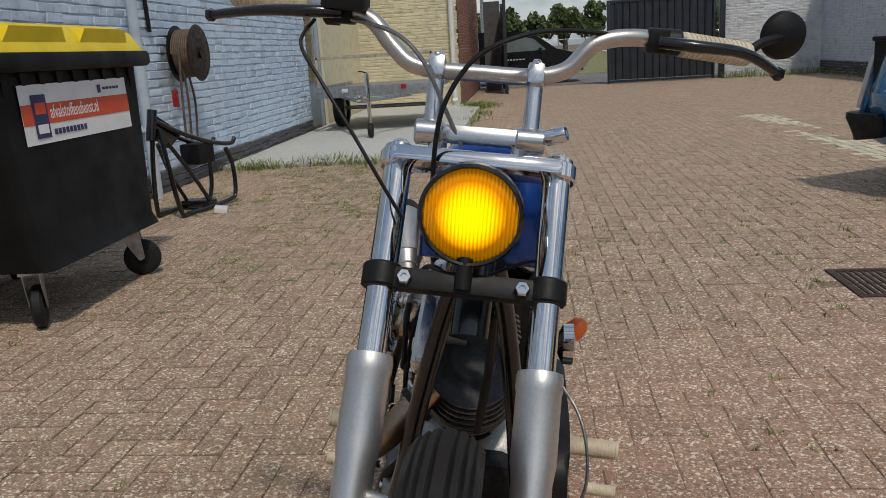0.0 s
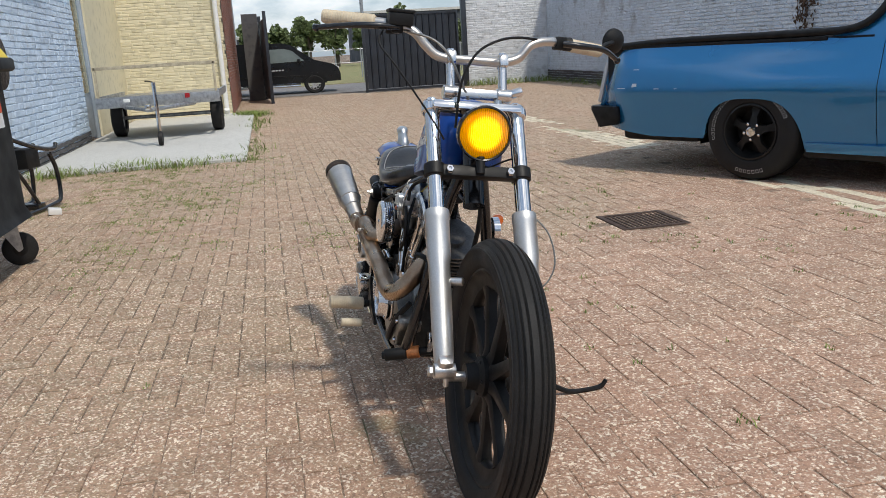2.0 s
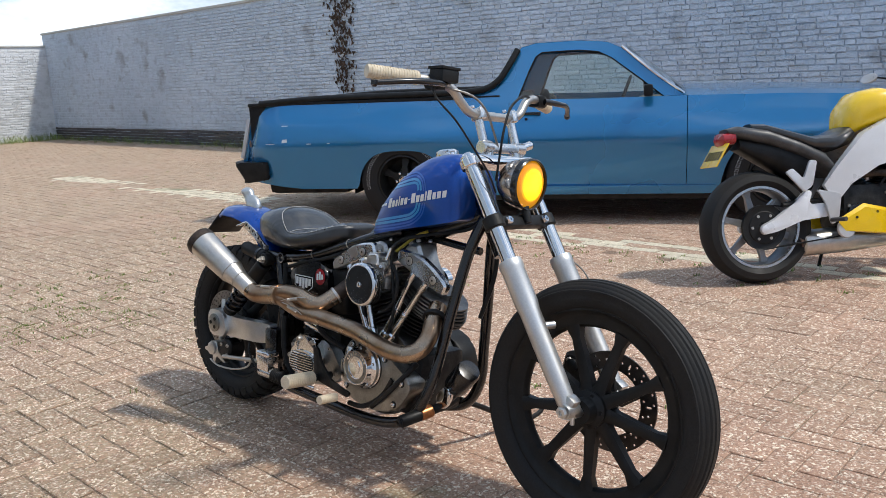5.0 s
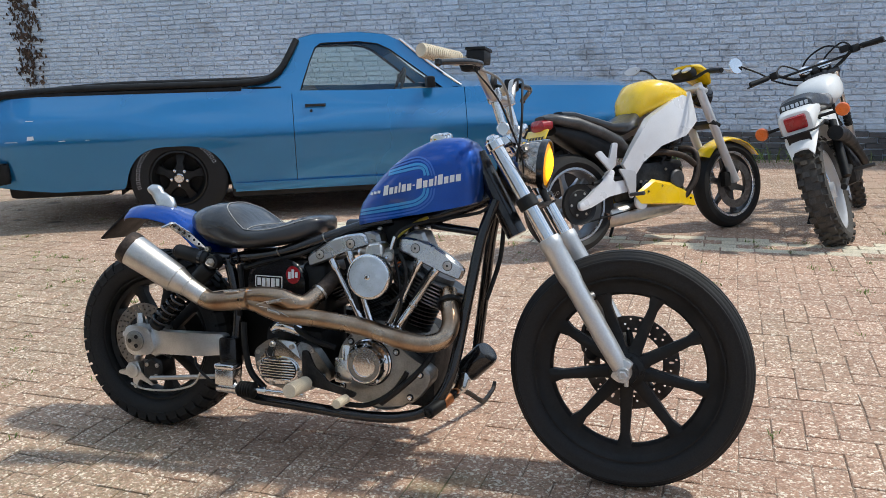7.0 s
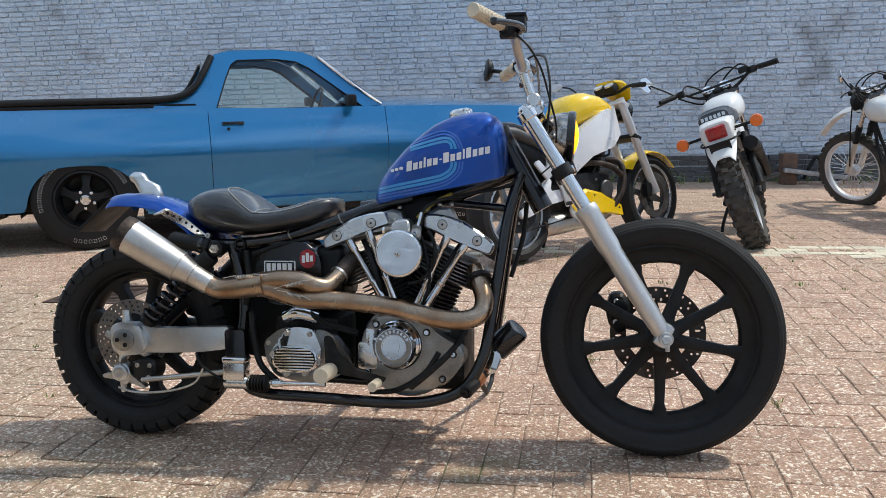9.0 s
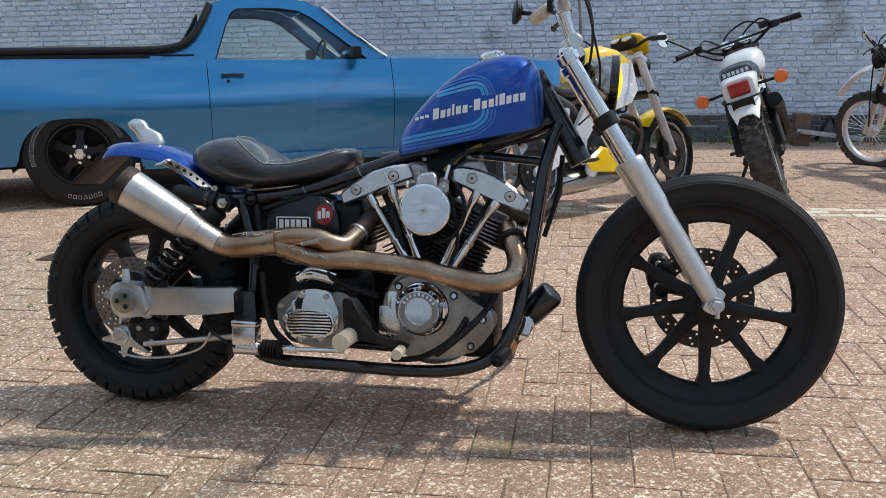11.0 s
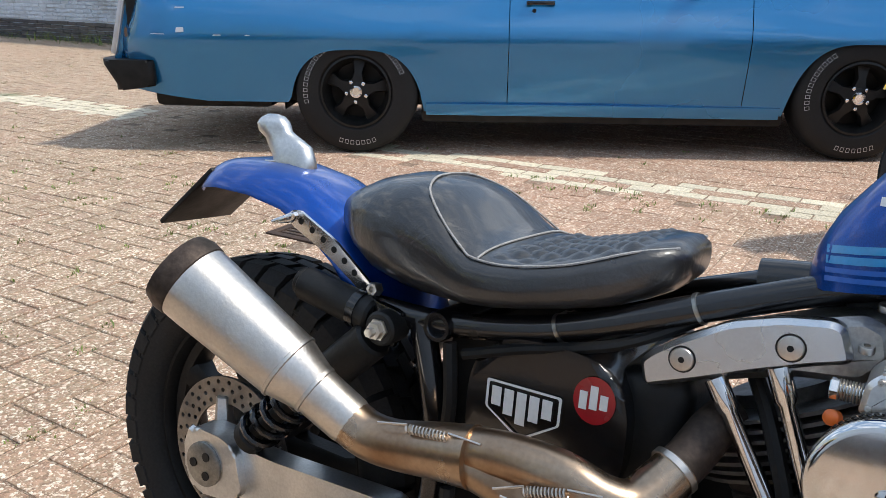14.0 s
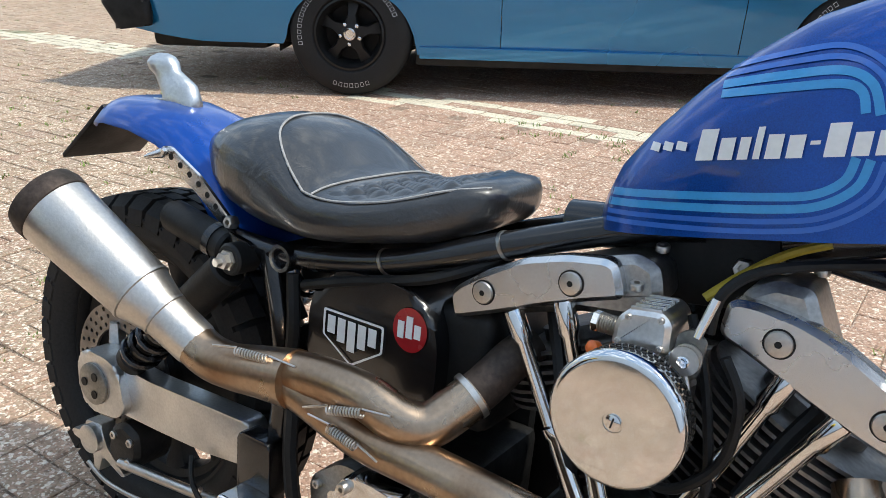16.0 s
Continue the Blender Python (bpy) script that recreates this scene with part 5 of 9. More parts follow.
# exhaust
ex = part("exhaust", tube(B(), [(1.072, -0.065, 0.53), (1.088, -0.10, 0.492), (1.105, -0.135, 0.448), (1.096, -0.168, 0.412), (1.055, -0.183, 0.396), (0.99, -0.188, 0.399), (0.92, -0.19, 0.414), (0.841, -0.192, 0.432), (0.707, -0.195, 0.444), (0.605, -0.195, 0.447), (0.56, -0.197, 0.457), (0.51, -0.2, 0.474), (0.46, -0.203, 0.486)], 0.0262, 20, 6), TITAN, bike, "heat-tinted two into one exhaust pipe")
part("rear_pipe", tube(B(), [(0.690, -0.128, 0.515), (0.678, -0.148, 0.499), (0.660, -0.175, 0.482), (0.632, -0.192, 0.486), (0.59, -0.198, 0.500), (0.53, -0.2, 0.502), (0.48, -0.2, 0.494), (0.45, -0.203, 0.487)], 0.0262, 20, 6), TITAN, ex)
part("exhaust_elbow", tube(B(), [(0.72, -0.06, 0.56), (0.71, -0.085, 0.550), (0.695, -0.12, 0.522), (0.68, -0.143, 0.503)], 0.0245, 18, 5), SCORCHED, ex, "black port elbow of the rear cylinder")
part("pipe_clamp", tube(B(), [(0.6885, -0.129, 0.514), (0.6855, -0.134, 0.510)], 0.0285, 20, 2), STEEL, ex, "steel pipe clamp")
part("collector", tube(B(), [(0.49, -0.202, 0.489), (0.44, -0.204, 0.482), (0.39, -0.206, 0.474), (0.35, -0.209, 0.476), (0.318, -0.214, 0.492)], [0.036, 0.032, 0.029, 0.0285, 0.0285], 20, 6), TITAN, ex)
MA, MB = Vector((0.325, -0.212, 0.487)), Vector((0.100, -0.270, 0.634))
ml = (MB - MA).length
bm = lathe(B(), [(0.0285, -0.005), (0.030, 0.0), (0.031, ml * 0.2), (0.033, ml * 0.22), (0.041, ml * 0.33), (0.0425, ml * 0.35), (0.0435, ml * 0.37), (0.050, ml * 0.85), (0.0505, ml * 0.93)], axis_matrix(MA, MB), 40)
muf = part("muffler", bm, STEEL, ex, "brushed stainless megaphone muffler")
bm = lathe(B(), [(0.0505, ml * 0.925), (0.052, ml * 0.93), (0.053, ml * 0.98), (0.049, ml * 1.03), (0.043, ml * 1.035), (0.041, ml * 0.98), (0.02, ml * 0.9), (0, ml * 0.9)], axis_matrix(MA, MB), 40)
part("muffler_end", bm, SCORCHED, muf, "scorched dark muffler end ring")
bm = B()
for f in (0.19, 0.345):
    lathe(bm, [(0.031 if f < 0.3 else 0.0425, 0), (0.033 if f < 0.3 else 0.0445, 0.001), (0.033 if f < 0.3 else 0.0445, 0.005), (0.031 if f < 0.3 else 0.0425, 0.006)], axis_matrix(MA.lerp(MB, f), MB), 36)
part("weld_ring", bm, STEEL, muf)
for pts in ([(0.378, -0.230, 0.506), (0.506, -0.222, 0.516)], [(0.530, -0.232, 0.478), (0.644, -0.222, 0.504)], [(0.540, -0.234, 0.474), (0.634, -0.226, 0.448)]):
    a, b = Vector(pts[0]), Vector(pts[1])
    bm = B()
    n = 12
    turns = []
    for i in range(n * 8 + 1):
        f = i / (n * 8)
        u = (b - a).normalized()
        v = u.cross(Vector((0, 1, 0))).normalized()
        w = u.cross(v)
        turns.append(a.lerp(b, 0.3 + 0.4 * f) + (v * math.cos(2 * math.pi * i / 8) + w * math.sin(2 * math.pi * i / 8)) * 0.0048)
    tube(bm, [a] + turns + [b], 0.0014, 5, smooth=False)
    part("retaining_spring", bm, STEEL, ex, "steel exhaust spring")

part("port_flange", tube(B(), [(1.083, -0.088, 0.503), (1.087, -0.096, 0.495)], 0.036, 20, 2), DARKENG, ex, "dark exhaust port flange")
# swing arm, shock, caliper, master cylinder
bm = plate(B(), rounded([(0.06, 0.352), (0.14, 0.348), (0.355, 0.357), (0.355, 0.292), (0.27, 0.280), (0.17, 0.275), (0.06, 0.272)], 0.016), -0.142, -0.106, bevel=0.004)
arm = part("swing_arm", bm, BRUSHED, bike, "brushed aluminium swing arm")
part("swing_arm_side", plate(B(), rounded([(0.0, 0.34), (0.30, 0.352), (0.30, 0.285), (0.19, 0.272), (0.0, 0.265)], 0.012), 0.125, 0.16, bevel=0.004), BRUSHED, arm)
bm = plate(B(), rounded([(-0.020, 0.345), (0.0, 0.363), (0.055, 0.362), (0.082, 0.350), (0.10, 0.29), (0.08, 0.270), (0.01, 0.262), (-0.015, 0.285)], 0.012), -0.156, -0.11, bevel=0.005)
ab = part("axle_block", bm, BRUSHED, arm, "machined aluminium axle block")
bm = lathe(B(), [(0.034, 0), (0.034, 0.004), (0.03, 0.006), (0, 0.006)], axis_matrix((0.025, -0.156, 0.312), (0.025, -1, 0.312)), 28)
part("axle_cover", bm, CASTALU, ab)
bm = B()
for k in range(3):
    a = radians(120 * k + 60)
    cyl(bm, (0.025 + 0.017 * math.cos(a), -0.160, 0.312 + 0.017 * math.sin(a)), (0.025 + 0.017 * math.cos(a), -0.1635, 0.312 + 0.017 * math.sin(a)), 0.007, seg=12)
part("axle_bolt", bm, BLACKM, ab)
part("rear_axle", cyl(B(), (0, -0.12, RZ), (0, 0.14, RZ), 0.014, seg=14), STEEL, rear)
bm = plate(B(), rounded([(-0.01, 0.235), (0.03, 0.24), (0.045, 0.205), (0.09, 0.172), (0.085, 0.166), (0.035, 0.185), (0.022, 0.152), (0.012, 0.152), (0.008, 0.188), (-0.048, 0.196), (-0.048, 0.206), (-0.012, 0.212)], 0.004), -0.150, -0.125, bevel=0.003)
lathe(bm, [(0.024, 0), (0.024, 0.012), (0.02, 0.014), (0.008, 0.014), (0, 0.012)], axis_matrix((0.013, -0.149, 0.212), (0.013, -1, 0.212)), 24)
cal = part("rear_caliper", bm, BRUSHED, bike, "aluminium rear brake caliper")
body = part("caliper_body", chamfered(B(), rounded([(0.045, 0.205), (0.052, 0.245), (0.085, 0.262), (0.118, 0.250), (0.122, 0.215), (0.105, 0.185), (0.06, 0.182)], 0.010), -0.085, -0.150, 0.008), DARKENG, cal, "dark cast caliper body")
for x, z in ((0.066, 0.236), (0.106, 0.236), (0.102, 0.200)):
    part("caliper_bolt", bolt(B(), (x, -0.149, z), (0, -1, 0), 0.007, 0.006), STEEL, body)
part("torque_rod", tube(B(), [(0.08, -0.15, 0.192), (0.23, -0.15, 0.21), (0.35, -0.15, 0.225)], 0.008, 10), STEEL, cal)
part("brake_hose", tube(B(), [(0.01, -0.16, 0.17), (0.07, -0.165, 0.158), (0.17, -0.165, 0.165), (0.25, -0.16, 0.19), (0.28, -0.16, 0.235)], 0.0035, 8), STEEL, cal)
for s in (-1, 1):
    a, b = Vector((0.085, s * 0.135, 0.36)), Vector((0.318, s * 0.135, 0.585))
    bm = B()
    cyl(bm, a, b, 0.013, seg=14)
    cyl(bm, a.lerp(b, 0.52), a.lerp(b, 0.92), 0.027, seg=20, bevel=0.004)
    cyl(bm, a.lerp(b, 0.02), a.lerp(b, 0.08), 0.026, seg=20, bevel=0.003)
    cyl(bm, b + Vector((0, -0.02, 0)), b + Vector((0, 0.02, 0)), 0.022, seg=18, bevel=0.003)
    sh = part("shock_absorber", bm, BLACKM, bike, "black coil-over shock absorber")
    u = (b - a).normalized()
    v = Vector((0, 1, 0))
    w = u.cross(v)
    coil = [a.lerp(b, 0.08 + 0.5 * i / 90) + (v * math.cos(2 * math.pi * i / 14) + w * math.sin(2 * math.pi * i / 14)) * 0.027 for i in range(91)]
    part("coil_spring", tube(B(), coil, 0.0055, 8, smooth=False), BLACKP, sh)
    bm = B()
    lathe(bm, [(0.014, 0), (0.014, 0.004), (0.011, 0.004), (0.011, 0.012), (0.006, 0.013), (0.006, 0.022), (0, 0.023)], axis_matrix(b + Vector((0, s * 0.02, 0)), b + Vector((0, s, 0))), 6)
    part("shock_bolt", bm, STEEL, sh)
bm = cyl(B(), (0.175, -0.128, 0.612), (0.292, -0.128, 0.590), 0.0235, seg=20, bevel=0.004)
cyl(bm, (0.168, -0.128, 0.6135), (0.176, -0.128, 0.612), 0.019, seg=20, bevel=0.002)
rg = part("reservoir", bm, BLACKM, bike, "black shock absorber reservoir")
part("reservoir_strap", tube(B(), [(0.262, -0.128, 0.5955), (0.274, -0.128, 0.5935)], 0.0255, 20, 2), BLACKP, rg)
part("reservoir_strap", box(B(), (0.075, 0.012, 0.05), (0.295, -0.128, 0.588), pose(0, 0, 0, 0, 10, 0), 0.008), BLACKP, rg)
part("strut_bolt", bolt(B(), (0.283, -0.113, 0.622), (0, -1, 0.1), 0.0095, 0.014), STEEL, bike)
bm = B()
box(bm, (0.065, 0.045, 0.05), (0.39, -0.175, 0.235), None, 0.006)
cyl(bm, (0.355, -0.175, 0.20), (0.43, -0.175, 0.20), 0.018, seg=16, bevel=0.003)
mc = part("brake_master_cylinder", bm, POLISHED, bike, "polished rear brake master cylinder with chrome lid")
bm = box(B(), (0.07, 0.05, 0.018), (0.39, -0.175, 0.268), None, 0.007, 3)
part("lid", bm, CHROME, mc)
bm = B()
prof = []
for i in range(6):
    prof += [(0.019, 0.009 * i), (0.025, 0.009 * i + 0.003), (0.025, 0.009 * i + 0.006)]
lathe(bm, prof + [(0.017, 0.056)], axis_matrix((0.432, -0.175, 0.20), (1, -0.175, 0.2)), 18)
part("rubber_boot", bm, BLACKM, mc)
bm = tube(B(), [(0.48, -0.175, 0.202), (0.55, -0.178, 0.203), (0.66, -0.182, 0.205)], 0.0065, 10)
cyl(bm, (0.50, -0.177, 0.202), (0.53, -0.177, 0.203), 0.011, seg=8, bevel=0.002)
part("push_rod", bm, CHROME, mc)
part("brake_line", tube(B(), [(0.365, -0.19, 0.205), (0.33, -0.185, 0.22), (0.28, -0.175, 0.25), (0.26, -0.16, 0.28)], 0.004, 8), BLACKM, mc)

# oil tank between seat rail and gearbox
bm = plate(B(), rounded([(0.428, 0.420), (0.428, 0.606), (0.628, 0.606), (0.628, 0.420)], 0.10, 10), -0.117, 0.117, bevel=0.012)
oil = part("oil_tank", bm, BLACKP, bike, "round black oil tank with stickers")
y = -0.1195
so = rounded([(0.455, 0.550), (0.551, 0.550), (0.551, 0.515), (0.503, 0.484), (0.455, 0.515)], 0.002, 1)
si = [(0.503 + (a - 0.503) * 0.93, 0.520 + (b - 0.520) * 0.9) for a, b in so]
bm = B()
va = [bm.verts.new((a, y, b)) for a, b in so]
vb = [bm.verts.new((a, y, b)) for a, b in si]
for i in range(len(va)):
    j = (i + 1) % len(va)
    bm.faces.new((va[i], va[j], vb[j], vb[i]))
for i in range(5):
    x = 0.4625 + i * 0.0163
    low = 0.519 - (0.008 if i in (1, 3) else 0.016 if i == 2 else 0)
    plate(bm, [(x, low), (x + 0.0125, low), (x + 0.0125, 0.5425), (x, 0.5425)], y - 0.0002, y + 0.0002)
part("shield_sticker", bm, WHITEP, oil, "white shield sticker, its lettering as plain bars")
part("battery_box", box(B(), (0.09, 0.18, 0.16), (0.640, 0.0, 0.515), None, 0.03, 4), BLACKM, bike, "black battery box behind the oil tank")
cx, cz = 0.588, 0.557
bm = B()
vs = [bm.verts.new((cx + 0.026 * math.cos(2 * math.pi * i / 28) * 0.95, -0.1192, cz + 0.0275 * math.sin(2 * math.pi * i / 28))) for i in range(28)]
bm.faces.new(vs)
oval = part("round_sticker", bm, REDP, oil, "red oval sticker with white lettering as plain bars")
for i in range(3):
    part("sticker_bar", plate(B(), [(cx - 0.0170 + i * 0.012, cz - 0.012 + i * 0.002), (cx - 0.0080 + i * 0.012, cz - 0.012 + i * 0.002), (cx - 0.0080 + i * 0.012, cz + 0.009 + (i == 1) * 0.008), (cx - 0.0170 + i * 0.012, cz + 0.009 + (i == 1) * 0.008)], -0.1205, -0.1196), WHITEP, oval)

# pegs and linkage, both sides
def peg(a, b, r):
    bm = B()
    a, b = Vector(a), Vector(b)
    n = (b - a).length
    prof = [(r * 0.8, 0)]
    k = max(4, int(n / 0.008))
    for i in range(k):
        h = n * 0.03 + n * 0.92 * i / k
        prof += [(r, h), (r, h + n * 0.92 / k * 0.7), (r * 0.93, h + n * 0.92 / k * 0.75), (r * 0.93, h + n * 0.92 / k * 0.98)]
    prof += [(r, n * 0.96), (r * 0.9, n), (0, n)]
    return lathe(bm, prof, axis_matrix(a, b), 24)


part("foot_peg", peg((0.685, -0.215, 0.252), (0.695, -0.33, 0.258), 0.0215), IVORY, bike, "ivory rubber foot peg")
part("brake_pedal_peg", peg((0.825, -0.235, 0.226), (0.828, -0.303, 0.228), 0.0135), IVORY, bike)
bm = plate(B(), rounded([(0.665, 0.255), (0.66, 0.345), (0.68, 0.345), (0.70, 0.30), (0.75, 0.255), (0.84, 0.232), (0.83, 0.217), (0.74, 0.232), (0.69, 0.24)], 0.010), -0.195, -0.186, bevel=0.002)
part("brake_pedal", bm, DARKENG, bike, "cast brake pedal arm")
part("peg_mount", cyl(B(), (0.685, -0.14, 0.25), (0.685, -0.22, 0.252), 0.012, seg=12), DARKENG, bike)
part("foot_peg", peg((0.70, 0.20, 0.262), (0.715, 0.335, 0.268), 0.0215), IVORY, bike, "ivory rubber foot peg")
part("shifter_peg", peg((0.80, 0.26, 0.215), (0.81, 0.325, 0.218), 0.0135), IVORY, bike)
part("peg_mount", cyl(B(), (0.70, 0.13, 0.26), (0.70, 0.21, 0.262), 0.012, seg=12), DARKENG, bike)
bm = tube(B(), [(1.02, 0.12, 0.20), (1.04, 0.25, 0.145), (1.045, 0.38, 0.085), (1.045, 0.435, 0.069), (1.048, 0.50, 0.078), (1.05, 0.535, 0.090), (1.052, 0.548, 0.112)], [0.009, 0.009, 0.009, 0.0085, 0.008, 0.008, 0.007], 8)
part("side_stand", bm, BLACKM, bike, "black side stand, swung out")
# primary cover on the left
bm = plate(B(), rounded([(0.50, 0.20), (0.47, 0.32), (0.53, 0.41), (0.66, 0.42), (0.93, 0.41), (1.02, 0.36), (1.02, 0.25), (0.95, 0.19), (0.70, 0.18)], 0.06), 0.12, 0.20, bevel=0.012)
part("primary_cover", bm, BLACKM, bike, "black primary drive cover")
bm = plate(B(), rounded([(0.27, 0.24), (0.26, 0.44), (0.32, 0.60), (0.66, 0.60), (0.66, 0.20)], 0.03), 0.085, 0.105, bevel=0.003)
for x, z in ((0.485, 0.40), (0.455, 0.30)):
    bolt(bm, (x, 0.085, z), (0, -1, 0), 0.009, 0.006)
part("inner_primary", bm, BLACKM, bike, "black inner primary plate")
part("rear_sprocket", lathe(B(), [(0.06, 0.10), (0.09, 0.10), (0.092, 0.115), (0.06, 0.115)], rm, 40), BLACKM, rear)
part("horn", lathe(B(), [(0.02, 0), (0.04, 0.01), (0.042, 0.03), (0.03, 0.034), (0, 0.03)], axis_matrix((0.86, 0.16, 0.56), (0.86, 0.5, 0.58)), 24), CHROME, bike)
# orange indicator seen on the left
bm = lathe(B(), [(0.008, 0), (0.018, 0.006), (0.022, 0.022), (0.018, 0.045), (0.008, 0.055), (0, 0.056)], axis_matrix((0.80, 0.185, 0.555), (0.82, 0.21, 0.60)), 18)
part("turn_signal", bm, AMBER_PLASTIC, bike, "orange turn signal")

# oil filter
a, b = Vector((1.125, -0.03, 0.29)), Vector((1.195, -0.05, 0.36))
bm = lathe(B(), [(0.03, 0), (0.036, 0.004), (0.037, 0.01), (0.037, 0.09), (0.033, 0.098), (0.02, 0.10), (0, 0.1)], axis_matrix(a, b), 24)
part("oil_filter", bm, BLACKP, bike, "black oil filter canister")
bm = cyl(B(), (1.060, -0.190, 0.198), (1.078, -0.125, 0.212), 0.0185, seg=18, bevel=0.003)
bolt(bm, (1.060, -0.190, 0.198), (-0.25, -1, -0.2), 0.012, 0.008)
part("highway_peg", bm, BLACKM, bike, "black stub peg with a copper collar")
COPPER = material("copper_brown_metal", (0.50, 0.20, 0.08), 0.35, 0.8, 0.2, 25, 0.2, 150)
part("peg_collar", cyl(B(), (1.078, -0.125, 0.212), (1.088, -0.088, 0.220), 0.0195, seg=18, bevel=0.002), COPPER, bike)
part("peg_arm", tube(B(), [(1.088, -0.09, 0.220), (1.10, -0.04, 0.232), (1.10, 0.0, 0.24)], 0.014, 12), BLACKM, bike)
bm = plate(B(), rounded([(1.085, 0.235), (1.10, 0.285), (1.135, 0.30), (1.15, 0.275), (1.125, 0.225)], 0.02), -0.075, -0.06, bevel=0.004)
part("filter_bracket", bm, CHROME, bike, "chromed oil filter bracket")
part("filter_neck", cyl(B(), (1.085, -0.025, 0.245), (1.126, -0.03, 0.291), 0.024, seg=18, bevel=0.003), BLACKM, bike)

# headlight
HC = Vector((1.315, CY * 0.85, 0.906))
hd = Vector((1, 0, -0.06)).normalized()
hm = axis_matrix(HC, HC + hd)
bm = lathe(B(), [(0, -0.072), (0.02, -0.07), (0.042, -0.058), (0.06, -0.035), (0.068, -0.005), (0.069, 0.02)], hm, 40)
hl = part("headlight", bm, TARNISHED, bike, "small headlight with tarnished bucket and amber lens")
bm = lathe(B(), [(0.068, 0.012), (0.0725, 0.014), (0.0725, 0.03), (0.069, 0.034), (0.066, 0.032), (0.066, 0.018)], hm, 48, closed=True)
part("rim", bm, BLACKP, hl)
AMBER = material("amber_lens", (0.95, 0.36, 0.0), 0.12, 0, 0.05, 20, 0.03, 200, coat=1.0)
an = AMBER.node_tree
ab_ = an.nodes["Principled BSDF"]
ab_.inputs["Emission Color"].default_value = (1.0, 0.52, 0.005, 1)
gtc = an.nodes.new("ShaderNodeTexCoord")
gln = an.nodes.new("ShaderNodeVectorMath")
gln.operation = "DISTANCE"
an.links.new(gtc.outputs["Object"], gln.inputs[0])
gln.inputs[1].default_value = tuple(HC + hd * 0.04)
# hot spot put into the emission, fading outwards from the lens middle
gmr = an.nodes.new("ShaderNodeMapRange")
gmr.inputs["From Min"].default_value = 0.012
gmr.inputs["From Max"].default_value = 0.05
gmr.inputs["To Min"].default_value = 5.0
gmr.inputs["To Max"].default_value = 0.20
an.links.new(gln.outputs["Value"], gmr.inputs["Value"])
# upright bands of rib-bent light, put into the emission by a sine
gsp = an.nodes.new("ShaderNodeSeparateXYZ")
an.links.new(gtc.outputs["Object"], gsp.inputs[0])
gsc = an.nodes.new("ShaderNodeMath")
gsc.operation = "MULTIPLY"
gsc.inputs[1].default_value = 2 * math.pi / 0.00528
an.links.new(gsp.outputs["Y"], gsc.inputs[0])
gsi = an.nodes.new("ShaderNodeMath")
gsi.operation = "SINE"
an.links.new(gsc.outputs[0], gsi.inputs[0])
grb = an.nodes.new("ShaderNodeMapRange")
grb.inputs["From Min"].default_value = -1.0
grb.inputs["To Min"].default_value = 0.35
grb.inputs["To Max"].default_value = 1.25
an.links.new(gsi.outputs[0], grb.inputs["Value"])
gml = an.nodes.new("ShaderNodeMath")
gml.operation = "MULTIPLY"
an.links.new(gmr.outputs["Result"], gml.inputs[0])
an.links.new(grb.outputs["Result"], gml.inputs[1])
an.links.new(gml.outputs[0], ab_.inputs["Emission Strength"])
bm = B()
n = 50
rows = []
for i in range(n + 1):
    y = -0.066 + 0.132 * i / n
    rows.append([])
    for j in range(13):
        half = math.sqrt(max(0.0, 0.066 ** 2 - y * y))
        z = -half + 2 * half * j / 12
        d = 0.022 + 0.020 * (1 - (y * y + z * z) / 0.066 ** 2) + (0.0028 if i % 2 else 0)
        rows[-1].append(bm.verts.new(hm @ Vector((y, z, d))))
for a, b in zip(rows, rows[1:]):
    for j in range(12):
        bm.faces.new((a[j], a[j + 1], b[j + 1], b[j]))
bmesh.ops.remove_doubles(bm, verts=bm.verts[:], dist=1e-5)
part("lens", bm, AMBER, hl, "glowing ribbed amber lens", 25)
part("bracket", tube(B(), [(1.33, CY, 0.842), (1.345, CY, 0.80)], 0.012, 12, smooth=False), BLACKM, hl)

